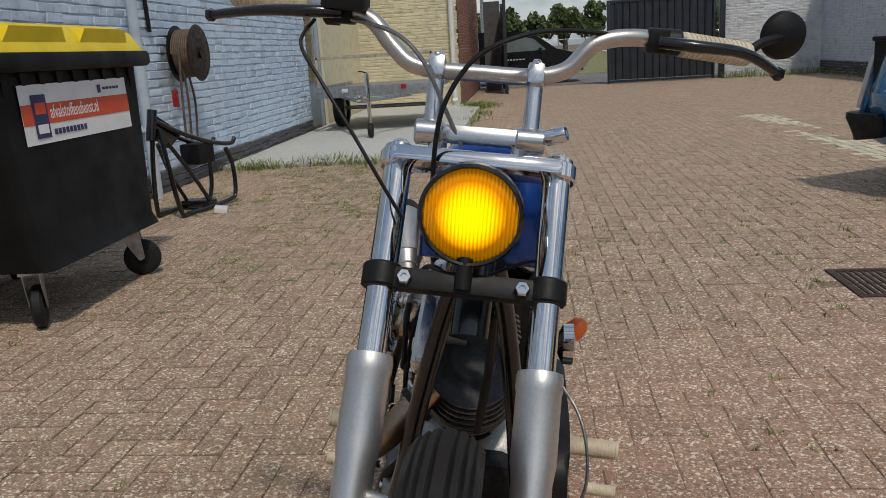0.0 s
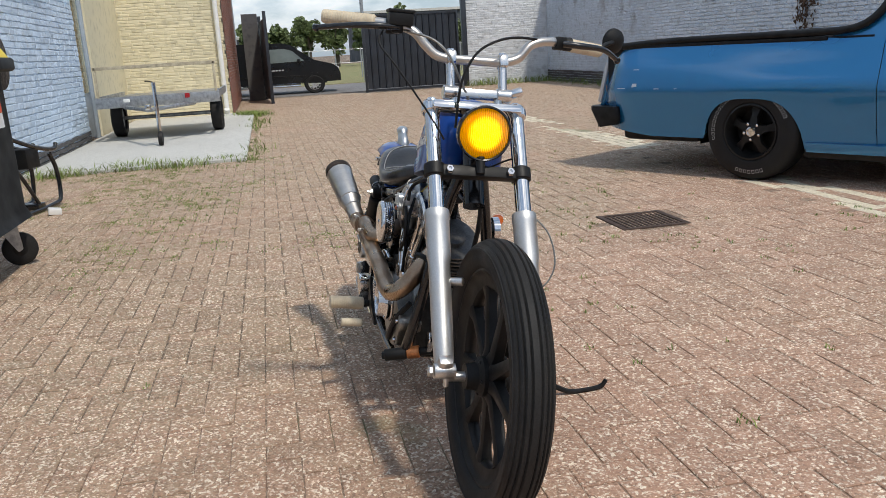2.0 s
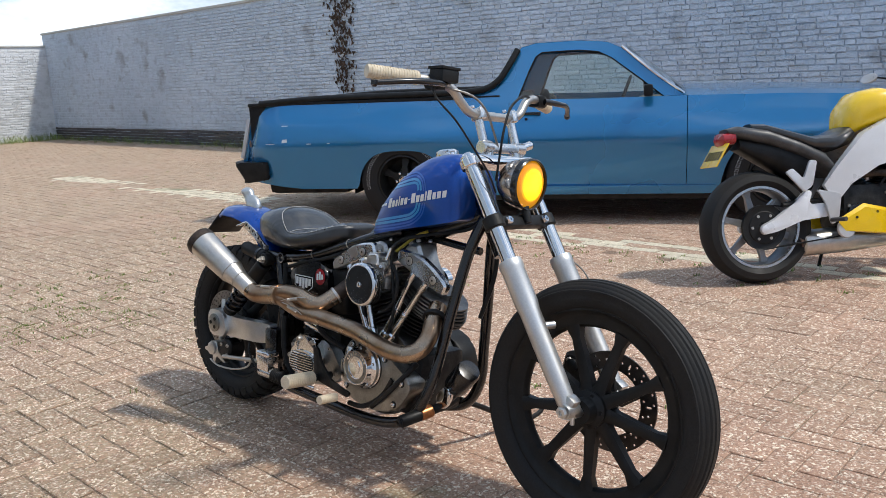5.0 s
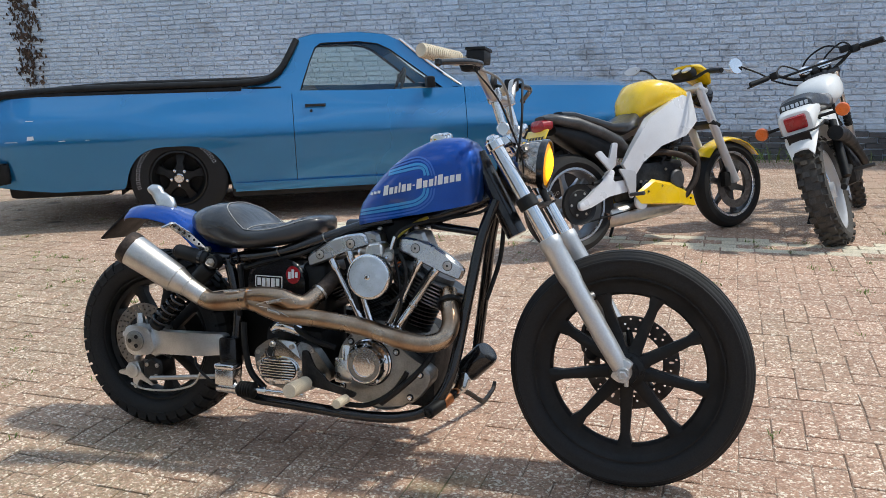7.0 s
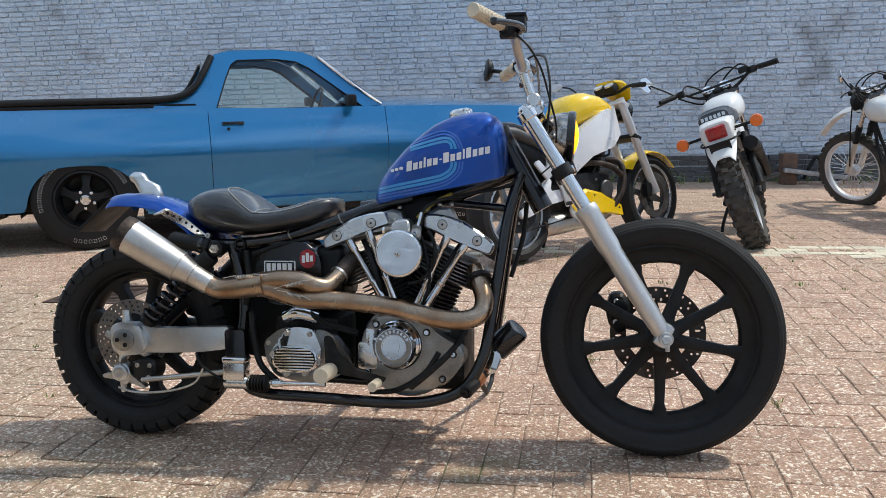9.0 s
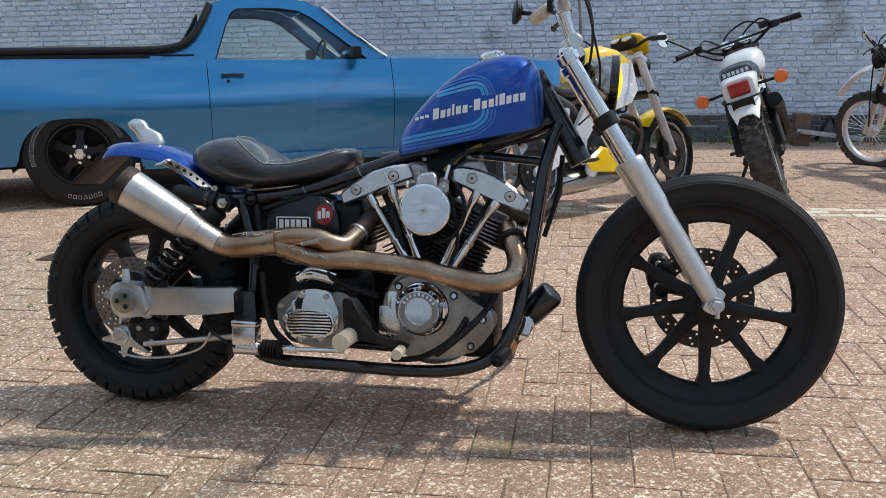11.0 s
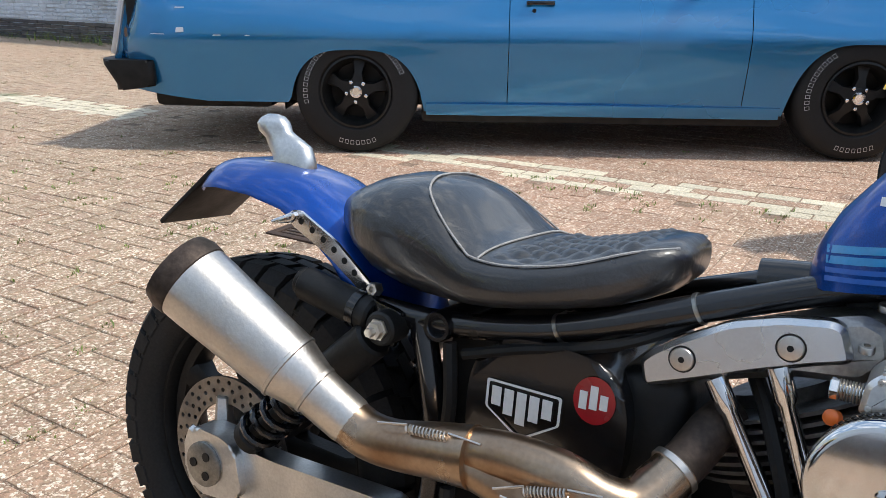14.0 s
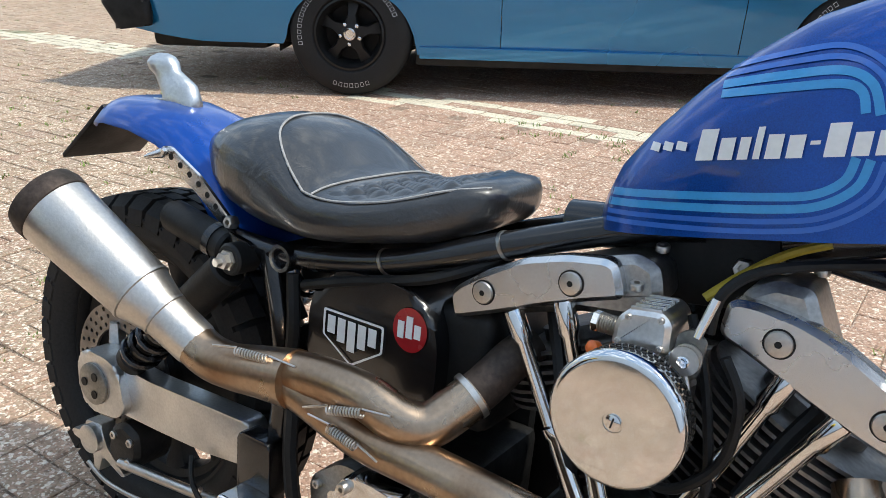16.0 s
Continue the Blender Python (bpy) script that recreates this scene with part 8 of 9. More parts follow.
# trail bike seen from behind, and another facing the other way
def trail_bike(m, label, seat_mat, tank_mat, steer=14):
    tb = thing("motorcycle", m, label, "motorcycle", "trail bikes by the wall")
    wheel(tb, 0, 0.31, 0.31, 0.140, 0.225, SILVERP, 32, wire=True, knobs=26, label="rear_wheel", rubber=MUDRUBBER)
    st = Matrix.Translation((1.13, 0, 0.75)) @ pose(0, 0, 0, 0, 0, steer) @ Matrix.Translation((-1.13, 0, -0.75))
    fork = part("front_fork", tube(B(), [(1.06, 0, 0.86), (1.13, 0, 0.66)], 0.025, 12, smooth=False), BLACKM, tb)
    fork.matrix_basis = st
    wheel(fork, 1.36, 0.335, 0.335, 0.085, 0.265, SILVERP, 36, wire=True, knobs=30, label="front_wheel", rubber=MUDRUBBER)
    for s in (-1, 1):
        part("fork_slider", cyl(B(), (1.36, s * 0.085, 0.335), (1.23, s * 0.085, 0.60), 0.026, 0.024, 16), BRUSHED, fork)
        part("fork_boot", lathe(B(), [(0.024 + 0.005 * (i % 2), i * 0.012) for i in range(14)], axis_matrix((1.235, s * 0.085, 0.59), (1.16, s * 0.085, 0.75)), 14), BLACKM, fork)
        part("fork_tube", cyl(B(), (1.17, s * 0.085, 0.72), (1.05, s * 0.085, 0.97), 0.019, seg=14), CHROME, fork)
        part("grip", cyl(B(), (0.985, s * 0.30, 1.12), (0.93, s * 0.42, 1.115), 0.018, seg=12, bevel=0.003), BLACKM, fork)
        part("lever", tube(B(), [(1.03, s * 0.26, 1.12), (1.05, s * 0.33, 1.11), (1.0, s * 0.44, 1.10)], 0.006, 8), BLACKM, fork)
        part("gauge", lathe(B(), [(0.03, -0.05), (0.042, -0.04), (0.042, 0.01), (0.036, 0.014), (0, 0.012)], axis_matrix((1.06, s * 0.06, 1.08), (1.0, s * 0.06, 1.16)), 20), BLACKM, fork)
        part("turn_signal", lathe(B(), [(0.012, -0.03), (0.034, -0.022), (0.038, 0.0), (0.034, 0.016), (0, 0.024)], axis_matrix((-0.06, s * 0.22, 0.732), (-0.2, s * 0.225, 0.722)), 20), AMBER_PLASTIC, tb, "round orange turn signal")
        part("signal_stalk", cyl(B(), (-0.03, s * 0.05, 0.735), (-0.05, s * 0.20, 0.732), 0.009, seg=10), BLACKM, tb)
        part("swing_arm", cyl(B(), (0, s * 0.10, 0.31), (0.50, s * 0.09, 0.37), 0.018, seg=10), BLACKM, tb)
        part("shock_absorber", cyl(B(), (0.06, s * 0.12, 0.36), (0.22, s * 0.11, 0.68), 0.026, seg=14), BLACKM, tb)
        part("subframe", tube(B(), [(-0.02, s * 0.08, 0.72), (0.30, s * 0.09, 0.66), (0.56, s * 0.08, 0.62), (0.55, s * 0.10, 0.38), (0.80, s * 0.08, 0.25), (1.0, s * 0.03, 0.50), (1.06, 0, 0.80)], 0.014, 8), BLACKM, tb)
        part("foot_peg", cyl(B(), (0.55, s * 0.10, 0.34), (0.55, s * 0.22, 0.34), 0.012, seg=10), DARKGREY, tb)
    part("handlebar", tube(B(), [(0.93, -0.42, 1.115), (1.0, -0.27, 1.125), (1.04, -0.15, 1.06), (1.05, -0.06, 1.03), (1.05, 0.06, 1.03), (1.04, 0.15, 1.06), (1.0, 0.27, 1.125), (0.93, 0.42, 1.115)], 0.011, 10), BLACKM, fork)
    part("crossbar", cyl(B(), (1.015, -0.20, 1.095), (1.015, 0.20, 1.095), 0.008, seg=8), BLACKM, fork)
    part("mirror_stalk", tube(B(), [(0.98, 0.30, 1.125), (0.99, 0.35, 1.18), (0.96, 0.44, 1.255)], 0.006, 8), BLACKM, fork)
    mm = axis_matrix((0.95, 0.47, 1.27), (0.80, 0.33, 1.27))
    mi = part("mirror", lathe(B(), [(0, -0.02), (0.04, -0.015), (0.056, 0), (0.054, 0.006)], mm, 28), CHROME, fork)
    part("mirror_glass", lathe(B(), [(0.054, 0.005), (0, 0.005)], mm, 28), MIRROR, mi)
    part("headlight", lathe(B(), [(0, -0.08), (0.06, -0.05), (0.085, 0.0), (0.085, 0.02), (0, 0.04)], axis_matrix((1.20, 0, 0.92), (1.3, 0, 0.90)), 24), BLACKM, fork)
    secs = []
    for i in range(9):
        f = i / 8
        x, z = 1.02 + 0.62 * f, 0.88 - 0.13 * (2 * f - 0.7) ** 2 + 0.02
        w = 0.055 + 0.02 * math.sin(f * math.pi)
        secs.append([(x, w * q, z - 0.035 * q * q) for q in (-1, -0.5, 0, 0.5, 1)] + [(x, w * q, z - 0.006 - 0.035 * q * q) for q in (1, 0.5, 0, -0.5, -1)])
    part("front_fender", loft(B(), secs), WHITEP, fork, "white plastic front fender")
    secs = []
    for x, z, w in ((-0.30, 0.60, 0.06), (-0.22, 0.68, 0.085), (-0.10, 0.74, 0.095), (0.05, 0.755, 0.10), (0.25, 0.74, 0.10)):
        secs.append([(x, w * q, z - 0.04 * q ** 4) for q in (-1, -0.6, 0, 0.6, 1)] + [(x, w * q, z - 0.008 - 0.04 * q ** 4) for q in (1, 0.6, 0, -0.6, -1)])
    part("rear_fender", loft(B(), secs), WHITEP, tb, "white plastic rear fender")
    part("tail_cowl", loft(B(), bullet(((-0.215, 0.735, 0.060, 0.082), (-0.20, 0.738, 0.068, 0.092), (-0.10, 0.765, 0.055, 0.098), (0.06, 0.79, 0.035, 0.10)), sq=0.45)), WHITEP, tb, "white plastic tail cowl", 40)
    part("tail_light", box(B(), (0.05, 0.115, 0.078), (-0.208, 0, 0.742), pose(0, 0, 0, 0, -12, 0), 0.012), REDP, tb, "red square tail light")
    part("tail_rail", tube(B(), [(0.0, -0.105, 0.70), (-0.16, -0.11, 0.69), (-0.25, -0.07, 0.68), (-0.25, 0.07, 0.68), (-0.16, 0.11, 0.69), (0.0, 0.105, 0.70)], 0.006, 8), BLACKM, tb, "black tube rail round the tail")
    for pts in (((1.0, 0.25, 1.12), (1.10, 0.18, 1.17), (1.16, 0.05, 1.05), (1.12, 0.03, 0.85)), ((1.0, -0.25, 1.12), (1.12, -0.20, 1.19), (1.18, -0.05, 1.08), (1.12, -0.04, 0.80)), ((1.01, -0.22, 1.12), (1.09, -0.10, 1.20), (1.14, 0.06, 1.12), (1.06, 0.05, 0.90)), ((1.06, 0.06, 1.05), (1.16, 0.08, 1.02), (1.22, 0.10, 0.80), (1.30, 0.09, 0.45)), ((1.0, 0.28, 1.10), (1.05, 0.16, 1.02), (1.10, 0.04, 0.98), (1.04, 0.03, 0.90))):
        part("cable", tube(B(), pts, 0.006, 8), BLACKM, fork, "black control cable")
    for s in (-1, 1):
        part("switch_housing", box(B(), (0.05, 0.05, 0.05), (1.0, s * 0.255, 1.12), pose(0, 0, 0, 0, 0, -20 * s), 0.010), BLACKM, fork)
        part("gauge_rim", lathe(B(), [(0.038, 0.0), (0.044, 0.002), (0.044, 0.010), (0.038, 0.014)], axis_matrix((1.058, s * 0.06, 1.085), (1.0, s * 0.06, 1.16)), 22), CHROME, fork)
        part("bar_clamp", box(B(), (0.04, 0.03, 0.05), (1.05, s * 0.05, 1.03), None, 0.008), DARKGREY, fork)
    part("brake_reservoir", box(B(), (0.05, 0.06, 0.045), (1.03, -0.20, 1.14), None, 0.010), BLACKM, fork)
    part("key_panel", box(B(), (0.06, 0.05, 0.05), (1.07, 0, 1.06), pose(0, 0, 0, 0, -30, 0), 0.010), BLACKM, fork)
    part("top_yoke", box(B(), (0.06, 0.22, 0.03), (1.06, 0, 0.965), pose(0, 0, 0, 0, 26, 0), 0.008), DARKGREY, fork)
    part("licence_bracket", box(B(), (0.02, 0.12, 0.06), (-0.25, 0, 0.655), pose(0, 0, 0, 0, -20, 0), 0.006), BLACKM, tb)
    seat_ob = part("saddle", loft(B(), bullet(((-0.10, 0.80, 0.02, 0.06), (-0.08, 0.815, 0.05, 0.09), (0.05, 0.83, 0.055, 0.105), (0.35, 0.81, 0.055, 0.11), (0.60, 0.80, 0.055, 0.10), (0.70, 0.82, 0.03, 0.06)))), seat_mat, tb, "padded saddle")
    for i in range(6):
        part("saddle_lettering", box(B(), (0.004, 0.017, 0.022), (-0.094, -0.0625 + 0.025 * i, 0.835), pose(0, 0, 0, 0, 12, 0)), SILVERP, seat_ob)
    part("fuel_tank", loft(B(), bullet(((0.58, 0.83, 0.03, 0.06), (0.63, 0.85, 0.08, 0.11), (0.75, 0.86, 0.10, 0.14), (0.90, 0.87, 0.10, 0.14), (1.0, 0.87, 0.07, 0.10), (1.04, 0.87, 0.03, 0.05)))), tank_mat, tb, "white fuel tank", 50)
    part("engine", box(B(), (0.34, 0.22, 0.22), (0.70, 0, 0.36), None, 0.05), DARKENG, tb)
    prof = []
    for i in range(10):
        prof += [(0.055, i * 0.019), (0.085, i * 0.019 + 0.001), (0.085, i * 0.019 + 0.008), (0.055, i * 0.019 + 0.009)]
    part("cylinder", lathe(B(), prof, axis_matrix((0.76, 0, 0.45), (0.80, 0, 0.7)), 24), DARKENG, tb)
    part("muffler", tube(B(), [(0.86, 0.04, 0.50), (0.95, -0.08, 0.40), (0.80, -0.14, 0.34), (0.50, -0.15, 0.48), (0.20, -0.15, 0.58), (-0.06, -0.15, 0.62)], [0.02, 0.02, 0.022, 0.03, 0.042, 0.042], 14), BLACKM, tb)
    part("side_stand", tube(B(), [(0.52, 0.10, 0.30), (0.50, 0.22, 0.12), (0.49, 0.27, -0.035)], 0.011, 8), BLACKM, tb)
    part("side_panel", box(B(), (0.26, 0.22, 0.18), (0.36, 0, 0.66), None, 0.04), WHITEP, tb)
    # bars sit low over the tank
    for ob in fork.children:
        if ob.name.split(".")[0] in ("grip", "lever", "gauge", "gauge_rim", "cable", "switch_housing", "bar_clamp", "brake_reservoir", "key_panel", "handlebar", "crossbar", "mirror_stalk", "mirror"):
            for sub_ob in (ob, *ob.children):
                sub_ob.data.transform(Matrix.Translation((0, 0.03, -0.055)))
    return tb


trail_bike(Matrix.Translation((2.52, 3.36, 0)) @ pose(0, 0, 0, 0, 0, 77) @ pose(0, 0, 0, -20, 0, 0) @ Matrix.Scale(1.10, 4), "white trail motorcycle with muddy knobbly tyre on its stand", LEATHER, WHITEP)
RED_SADDLE = material("dark_red_vinyl", (0.30, 0.035, 0.03), 0.45, 0, 0.15, 10, 0.1, 150)
trail_bike(Matrix.Translation((4.16, 4.27, 0)) @ pose(0, 0, 0, 0, 0, 100) @ pose(0, 0, 0, -13, 0, 0) @ Matrix.Scale(1.02, 4), "white trail motorcycle with dark red saddle by the wall", RED_SADDLE, WHITEP, 27)

# ---- waste container ----
BINBLACK = material("dark_grey_plastic", (0.012, 0.0115, 0.011), 0.55, 0, 0.2, 5, 0.12, 160, bump=0.0004, spec=0.15)
BINYELLOW = material("yellow_plastic", (0.90, 0.66, 0.012), 0.42, 0, 0.08, 5, 0.05, 160)
GALV = material("galvanised_steel", (0.48, 0.49, 0.5), 0.42, 0.9, 0.2, 18, 0.12, 120)
binx = thing("waste_container", Matrix.Translation((-0.72, -2.0, 0)), "large black wheeled waste container with yellow lid and sticker", "waste container")


def bin_section(z, x0, x1, y0, y1, r=0.06):
    return [(x, y, z) for x, y in rounded([(x0, y0), (x1, y0), (x1, y1), (x0, y1)], r, 4)]


bm = loft(B(), [bin_section(0.28, -1.22, -0.10, 0.07, -0.85), bin_section(0.34, -1.24, -0.08, 0.03, -0.90), bin_section(1.10, -1.33, 0.0, 0.0, -1.02), bin_section(1.19, -1.34, 0.01, 0.0, -1.03)])
body = part("container_body", bm, BINBLACK, binx, "dark grey plastic container body", 35)
for i in range(9):
    x = -1.22 + 0.14 * i
    part("gusset", loft(B(), [[(x - 0.03, 0.002, 1.13), (x + 0.03, 0.002, 1.13), (x + 0.03, 0.015, 1.13), (x - 0.03, 0.015, 1.13)], [(x - 0.004, 0.0, 1.03), (x + 0.004, 0.0, 1.03), (x + 0.004, 0.004, 1.03), (x - 0.004, 0.004, 1.03)]]), BINBLACK, body)
bm = loft(B(), [bin_section(1.135, -1.38, 0.05, 0.055, -1.07), bin_section(1.15, -1.395, 0.065, 0.07, -1.085), bin_section(1.20, -1.395, 0.065, 0.07, -1.085), bin_section(1.215, -1.385, 0.055, 0.06, -1.075)])
part("rim", bm, BINBLACK, binx, "thick black rim")
bm = loft(B(), [bin_section(1.216, -1.37, 0.045, 0.05, -1.06), bin_section(1.25, -1.35, 0.03, 0.035, -1.05), bin_section(1.31, -1.33, 0.01, 0.0, -1.03), bin_section(1.345, -1.29, -0.03, -0.05, -0.98, 0.09)])
lid = part("lid", bm, BINYELLOW, binx, "yellow plastic lid", 35)
for x0 in (-0.95, -0.35):
    bm = loft(B(), [[(x0 - 0.24, 0.03, 1.26), (x0 + 0.24, 0.03, 1.26), (x0 + 0.24, -0.02, 1.26), (x0 - 0.24, -0.02, 1.26)], [(x0 - 0.20, 0.045, 1.325), (x0 + 0.20, 0.045, 1.325), (x0 + 0.20, -0.03, 1.335), (x0 - 0.20, -0.03, 1.335)]])
    part("lid_handle", bm, BINYELLOW, lid)
for cx, cy, turn in ((-1.08, -0.06, 112), (-0.16, -0.06, 205), (-1.13, -0.80, 30), (-0.14, -0.80, 40)):
    mm = Matrix.Translation((cx, cy, 0)) @ pose(0, 0, 0, 0, 0, turn)
    w = B()
    box(w, (0.11, 0.10, 0.012), (0, 0, 0.275))
    for s in (-1, 1):
        plate(w, rounded([(-0.05, 0.27), (0.05, 0.27), (0.065, 0.10), (0.035, 0.085), (-0.03, 0.20)], 0.012), s * 0.033, s * 0.037)
    w.transform(mm)
    cs = part("caster", w, GALV, binx, "galvanised swivel caster")
    w = lathe(B(), [(0.05, -0.024), (0.085, -0.026), (0.099, -0.016), (0.10, 0), (0.099, 0.016), (0.085, 0.026), (0.05, 0.024)], mm @ Matrix.Translation((0.05, 0, 0.10)) @ pose(0, 0, 0, 90, 0, 0), 32)
    part("caster_tyre", w, RUBBER, cs)
    w = lathe(B(), [(0.012, -0.03), (0.05, -0.022), (0.055, 0), (0.05, 0.022), (0.012, 0.03)], mm @ Matrix.Translation((0.05, 0, 0.10)) @ pose(0, 0, 0, 90, 0, 0), 20)
    part("caster_hub", w, BLACKM, cs)
PAPER = material("white_sticker", (0.86, 0.86, 0.86), 0.5, 0, 0.05, 6, 0.03, 100)
STRED = material("orange_red_ink", (0.72, 0.09, 0.03), 0.5, 0, 0.05, 6, 0.03, 100)
NAVY = material("navy_ink", (0.03, 0.035, 0.12), 0.5, 0, 0.05, 6, 0.03, 100)
sm = Matrix.Translation((-0.66, 0.012, 0.95)) @ pose(0, 0, 0, -1.5, 0, 180) @ pose(0, 0, 0, 90, 0, 0) @ Matrix.Diagonal((1, 1, 1, 1))


def flat(x0, x1, y0, y1, h):
    bm = B()
    box(bm, (x1 - x0, y1 - y0, 0.001), ((x0 + x1) / 2, (y0 + y1) / 2, h))
    bm.transform(sm)
    return bm


sticker = part("sticker", flat(-0.48, 0.48, -0.13, 0.13, 0.0), PAPER, body, "white sticker with an orange-red band")
part("sticker_band", flat(-0.479, 0.479, -0.045, 0.045, 0.002), STRED, sticker)
part("sticker_logo", flat(-0.40, -0.29, -0.105, 0.085, 0.004), NAVY, sticker)
part("logo_bars", flat(-0.385, -0.305, 0.0, 0.05, 0.006), STRED, sticker)
part("logo_bars", flat(-0.385, -0.305, -0.085, -0.045, 0.006), PAPER, sticker)
part("sticker_words", text_mesh("afvalstoffendienst.nl", 0.088, sm @ Matrix.Translation((-0.27, -0.024, 0.004)) @ Matrix.Diagonal((0.62, 1, 1, 1)), 0.0006), PAPER, sticker)
for i in range(9):
    part("number_bar", flat(-0.26 + 0.032 * i, -0.236 + 0.032 * i, -0.098, -0.072, 0.003), NAVY, sticker)
part("small_mark", flat(0.18, 0.21, 0.065, 0.105, 0.003), NAVY, sticker)
for i in range(5):
    part("number_bar", flat(0.23 + 0.035 * i, 0.255 + 0.035 * i, 0.08, 0.092, 0.003), NAVY, sticker)

# ---- hose reel on the garage wall ----
reel = thing("hose_reel", Matrix.Translation((-5.22, WS, 1.235)), "brown hose wound on a dark wall reel", "hose reel")
HOSE = material("brown_hose_rubber", (0.16, 0.11, 0.075), 0.6, 0, 0.2, 20, 0.15, 150)
for y in (0.10, 0.30):
    m = Matrix.Translation((0, y, 0)) @ pose(0, 0, 0, -90, 0, 0)
    part("reel_flange", lathe(B(), [(0.10, -0.006), (0.25, -0.008), (0.26, 0), (0.25, 0.008), (0.10, 0.006), (0, 0.006)], m, 40), SCORCHED if y > 0.2 else BLACKM, reel)
part("reel_axle", cyl(B(), (0, 0.0, 0), (0, 0.33, 0), 0.05, seg=18), BLACKM, reel)
bm = B()
for layer, r in enumerate((0.16, 0.185, 0.21)):
    coil = [(r * math.cos(2 * math.pi * i / 24), 0.12 + 0.16 * (i / 192 if layer % 2 == 0 else 1 - i / 192), r * math.sin(2 * math.pi * i / 24)) for i in range(193)]
    tube(bm, coil, 0.012, 6, smooth=False)
part("hose", bm, HOSE, reel, "coiled brown hose")
for x, z in ((0.18, -0.95), (0.05, -0.85), (-0.10, -0.80)):
    part("hanging_hose", tube(B(), [(0.20 + x * 0.1, 0.2, 0.05), (x + 0.05, 0.18, -0.4), (x, 0.14, z)], 0.011, 7), HOSE, reel)
part("nozzle", box(B(), (0.05, 0.05, 0.16), (0.20, 0.10, -0.40), None, 0.012), REDP, reel)
part("wall_cable", tube(B(), [(0.45, 0.03, 1.5), (0.42, 0.03, 0.6), (0.40, 0.03, 0.2)], 0.02, 8), BLACKM, reel)

# ---- bare motorcycle frame leaning by the wall ----
mf = thing("stripped_motorcycle", Matrix.Translation((-3.42, -2.60, 0)) @ pose(0, 0, 0, 0, 0, 166), "bare black motorcycle frame standing on the paving", "motorcycle part")
for s in (-1, 1):
    part("frame_tube", tube(B(), [(0.02, s * 0.03, 0.68), (0.02, s * 0.07, 0.40), (0.05, s * 0.11, 0.05), (0.15, s * 0.12, 0.024), (0.65, s * 0.12, 0.03), (0.76, s * 0.12, 0.08), (0.78, s * 0.11, 0.30), (0.72, s * 0.10, 0.45)], 0.018, 10), BLACKP, mf)
    part("frame_tube", tube(B(), [(0.0, s * 0.02, 0.74), (0.25, s * 0.06, 0.62), (0.55, s * 0.09, 0.52), (0.80, s * 0.10, 0.48), (0.86, s * 0.10, 0.52)], 0.018, 10), BLACKP, mf)
    part("frame_tube", tube(B(), [(0.08, s * 0.05, 0.56), (0.25, s * 0.10, 0.30), (0.42, s * 0.11, 0.06)], 0.016, 10), BLACKP, mf)
part("head_tube", cyl(B(), (-0.05, 0, 0.60), (0.01, 0, 0.82), 0.035, seg=18), BLACKP, mf)
part("gusset_plate", plate(B(), rounded([(0.0, 0.62), (0.02, 0.78), (0.30, 0.62), (0.12, 0.52)], 0.02), -0.02, 0.02), BLACKP, mf)
part("battery_box", box(B(), (0.20, 0.18, 0.16), (0.48, 0, 0.44), None, 0.01), BLACKM, mf)
part("engine_mount", box(B(), (0.12, 0.26, 0.05), (0.42, 0, 0.05), None, 0.01), BLACKP, mf)
part("white_bracket", box(B(), (0.12, 0.1, 0.05), (0.28, -0.30, 0.025), pose(0, 0, 0, 10, 0, 30), 0.01), WHITEP, mf)

# ---- trailer ----
RAILWOOD = material("weathered_rail_wood", (0.50, 0.44, 0.32), 0.8, 0, 0.2, 12, 0.2, 90, bump=0.0006)
tr = thing("trailer", Matrix.Translation((-10.6, -2.06, 0.034)), "galvanised box trailer with high frame parked on the slab", "trailer")
part("deck", box(B(), (2.4, 1.50, 0.05), (-0.25, 0, 0.60), None, 0.005), GALV, tr)
for y in (-0.86, 0.86):
    part("side_rail", box(B(), (2.4, 0.03, 0.12), (-0.25, y, 0.61), None, 0.006), GALV, tr)
part("front_board", box(B(), (0.04, 1.78, 0.16), (0.98, 0, 0.58), None, 0.006), GALV, tr)
for y in (-0.86, 0.86):
    part("frame_post", box(B(), (0.035, 0.035, 0.50), (0.97, y * 0.98, 0.85), None, 0.004), RAILWOOD, tr)
part("frame_rail", box(B(), (0.035, 1.74, 0.05), (0.97, 0, 1.08), None, 0.004), RAILWOOD, tr)
part("lamp_board", box(B(), (0.02, 0.07, 0.07), (1.005, 0.42, 0.62), None, 0.004), REDP, tr)
part("marker_plate", box(B(), (0.02, 0.09, 0.05), (1.005, -0.45, 0.60), None, 0.004), WHITEP, tr)
for y in (-0.76, 0.76):
    m = Matrix.Translation((-0.05, y, 0.29)) @ pose(0, 0, 0, -90, 0, 0)
    w = part("trailer_wheel", lathe(B(), [(0.03, -0.05), (0.17, -0.05), (0.19, 0.0), (0.17, 0.05), (0.03, 0.05)], m, 28), GALV, tr)
    part("tyre", lathe(B(), [(0.18, -0.08), (0.25, -0.09), (0.285, -0.07), (0.29, 0), (0.285, 0.07), (0.25, 0.09), (0.18, 0.08)], m, 36, closed=True), RUBBER, w)
    part("mudguard", box(B(), (0.70, 0.20, 0.03), (-0.05, y, 0.59), None, 0.01), BLACKM, w)
part("axle", cyl(B(), (-0.05, -0.7, 0.29), (-0.05, 0.7, 0.29), 0.03, seg=12), GALV, tr)
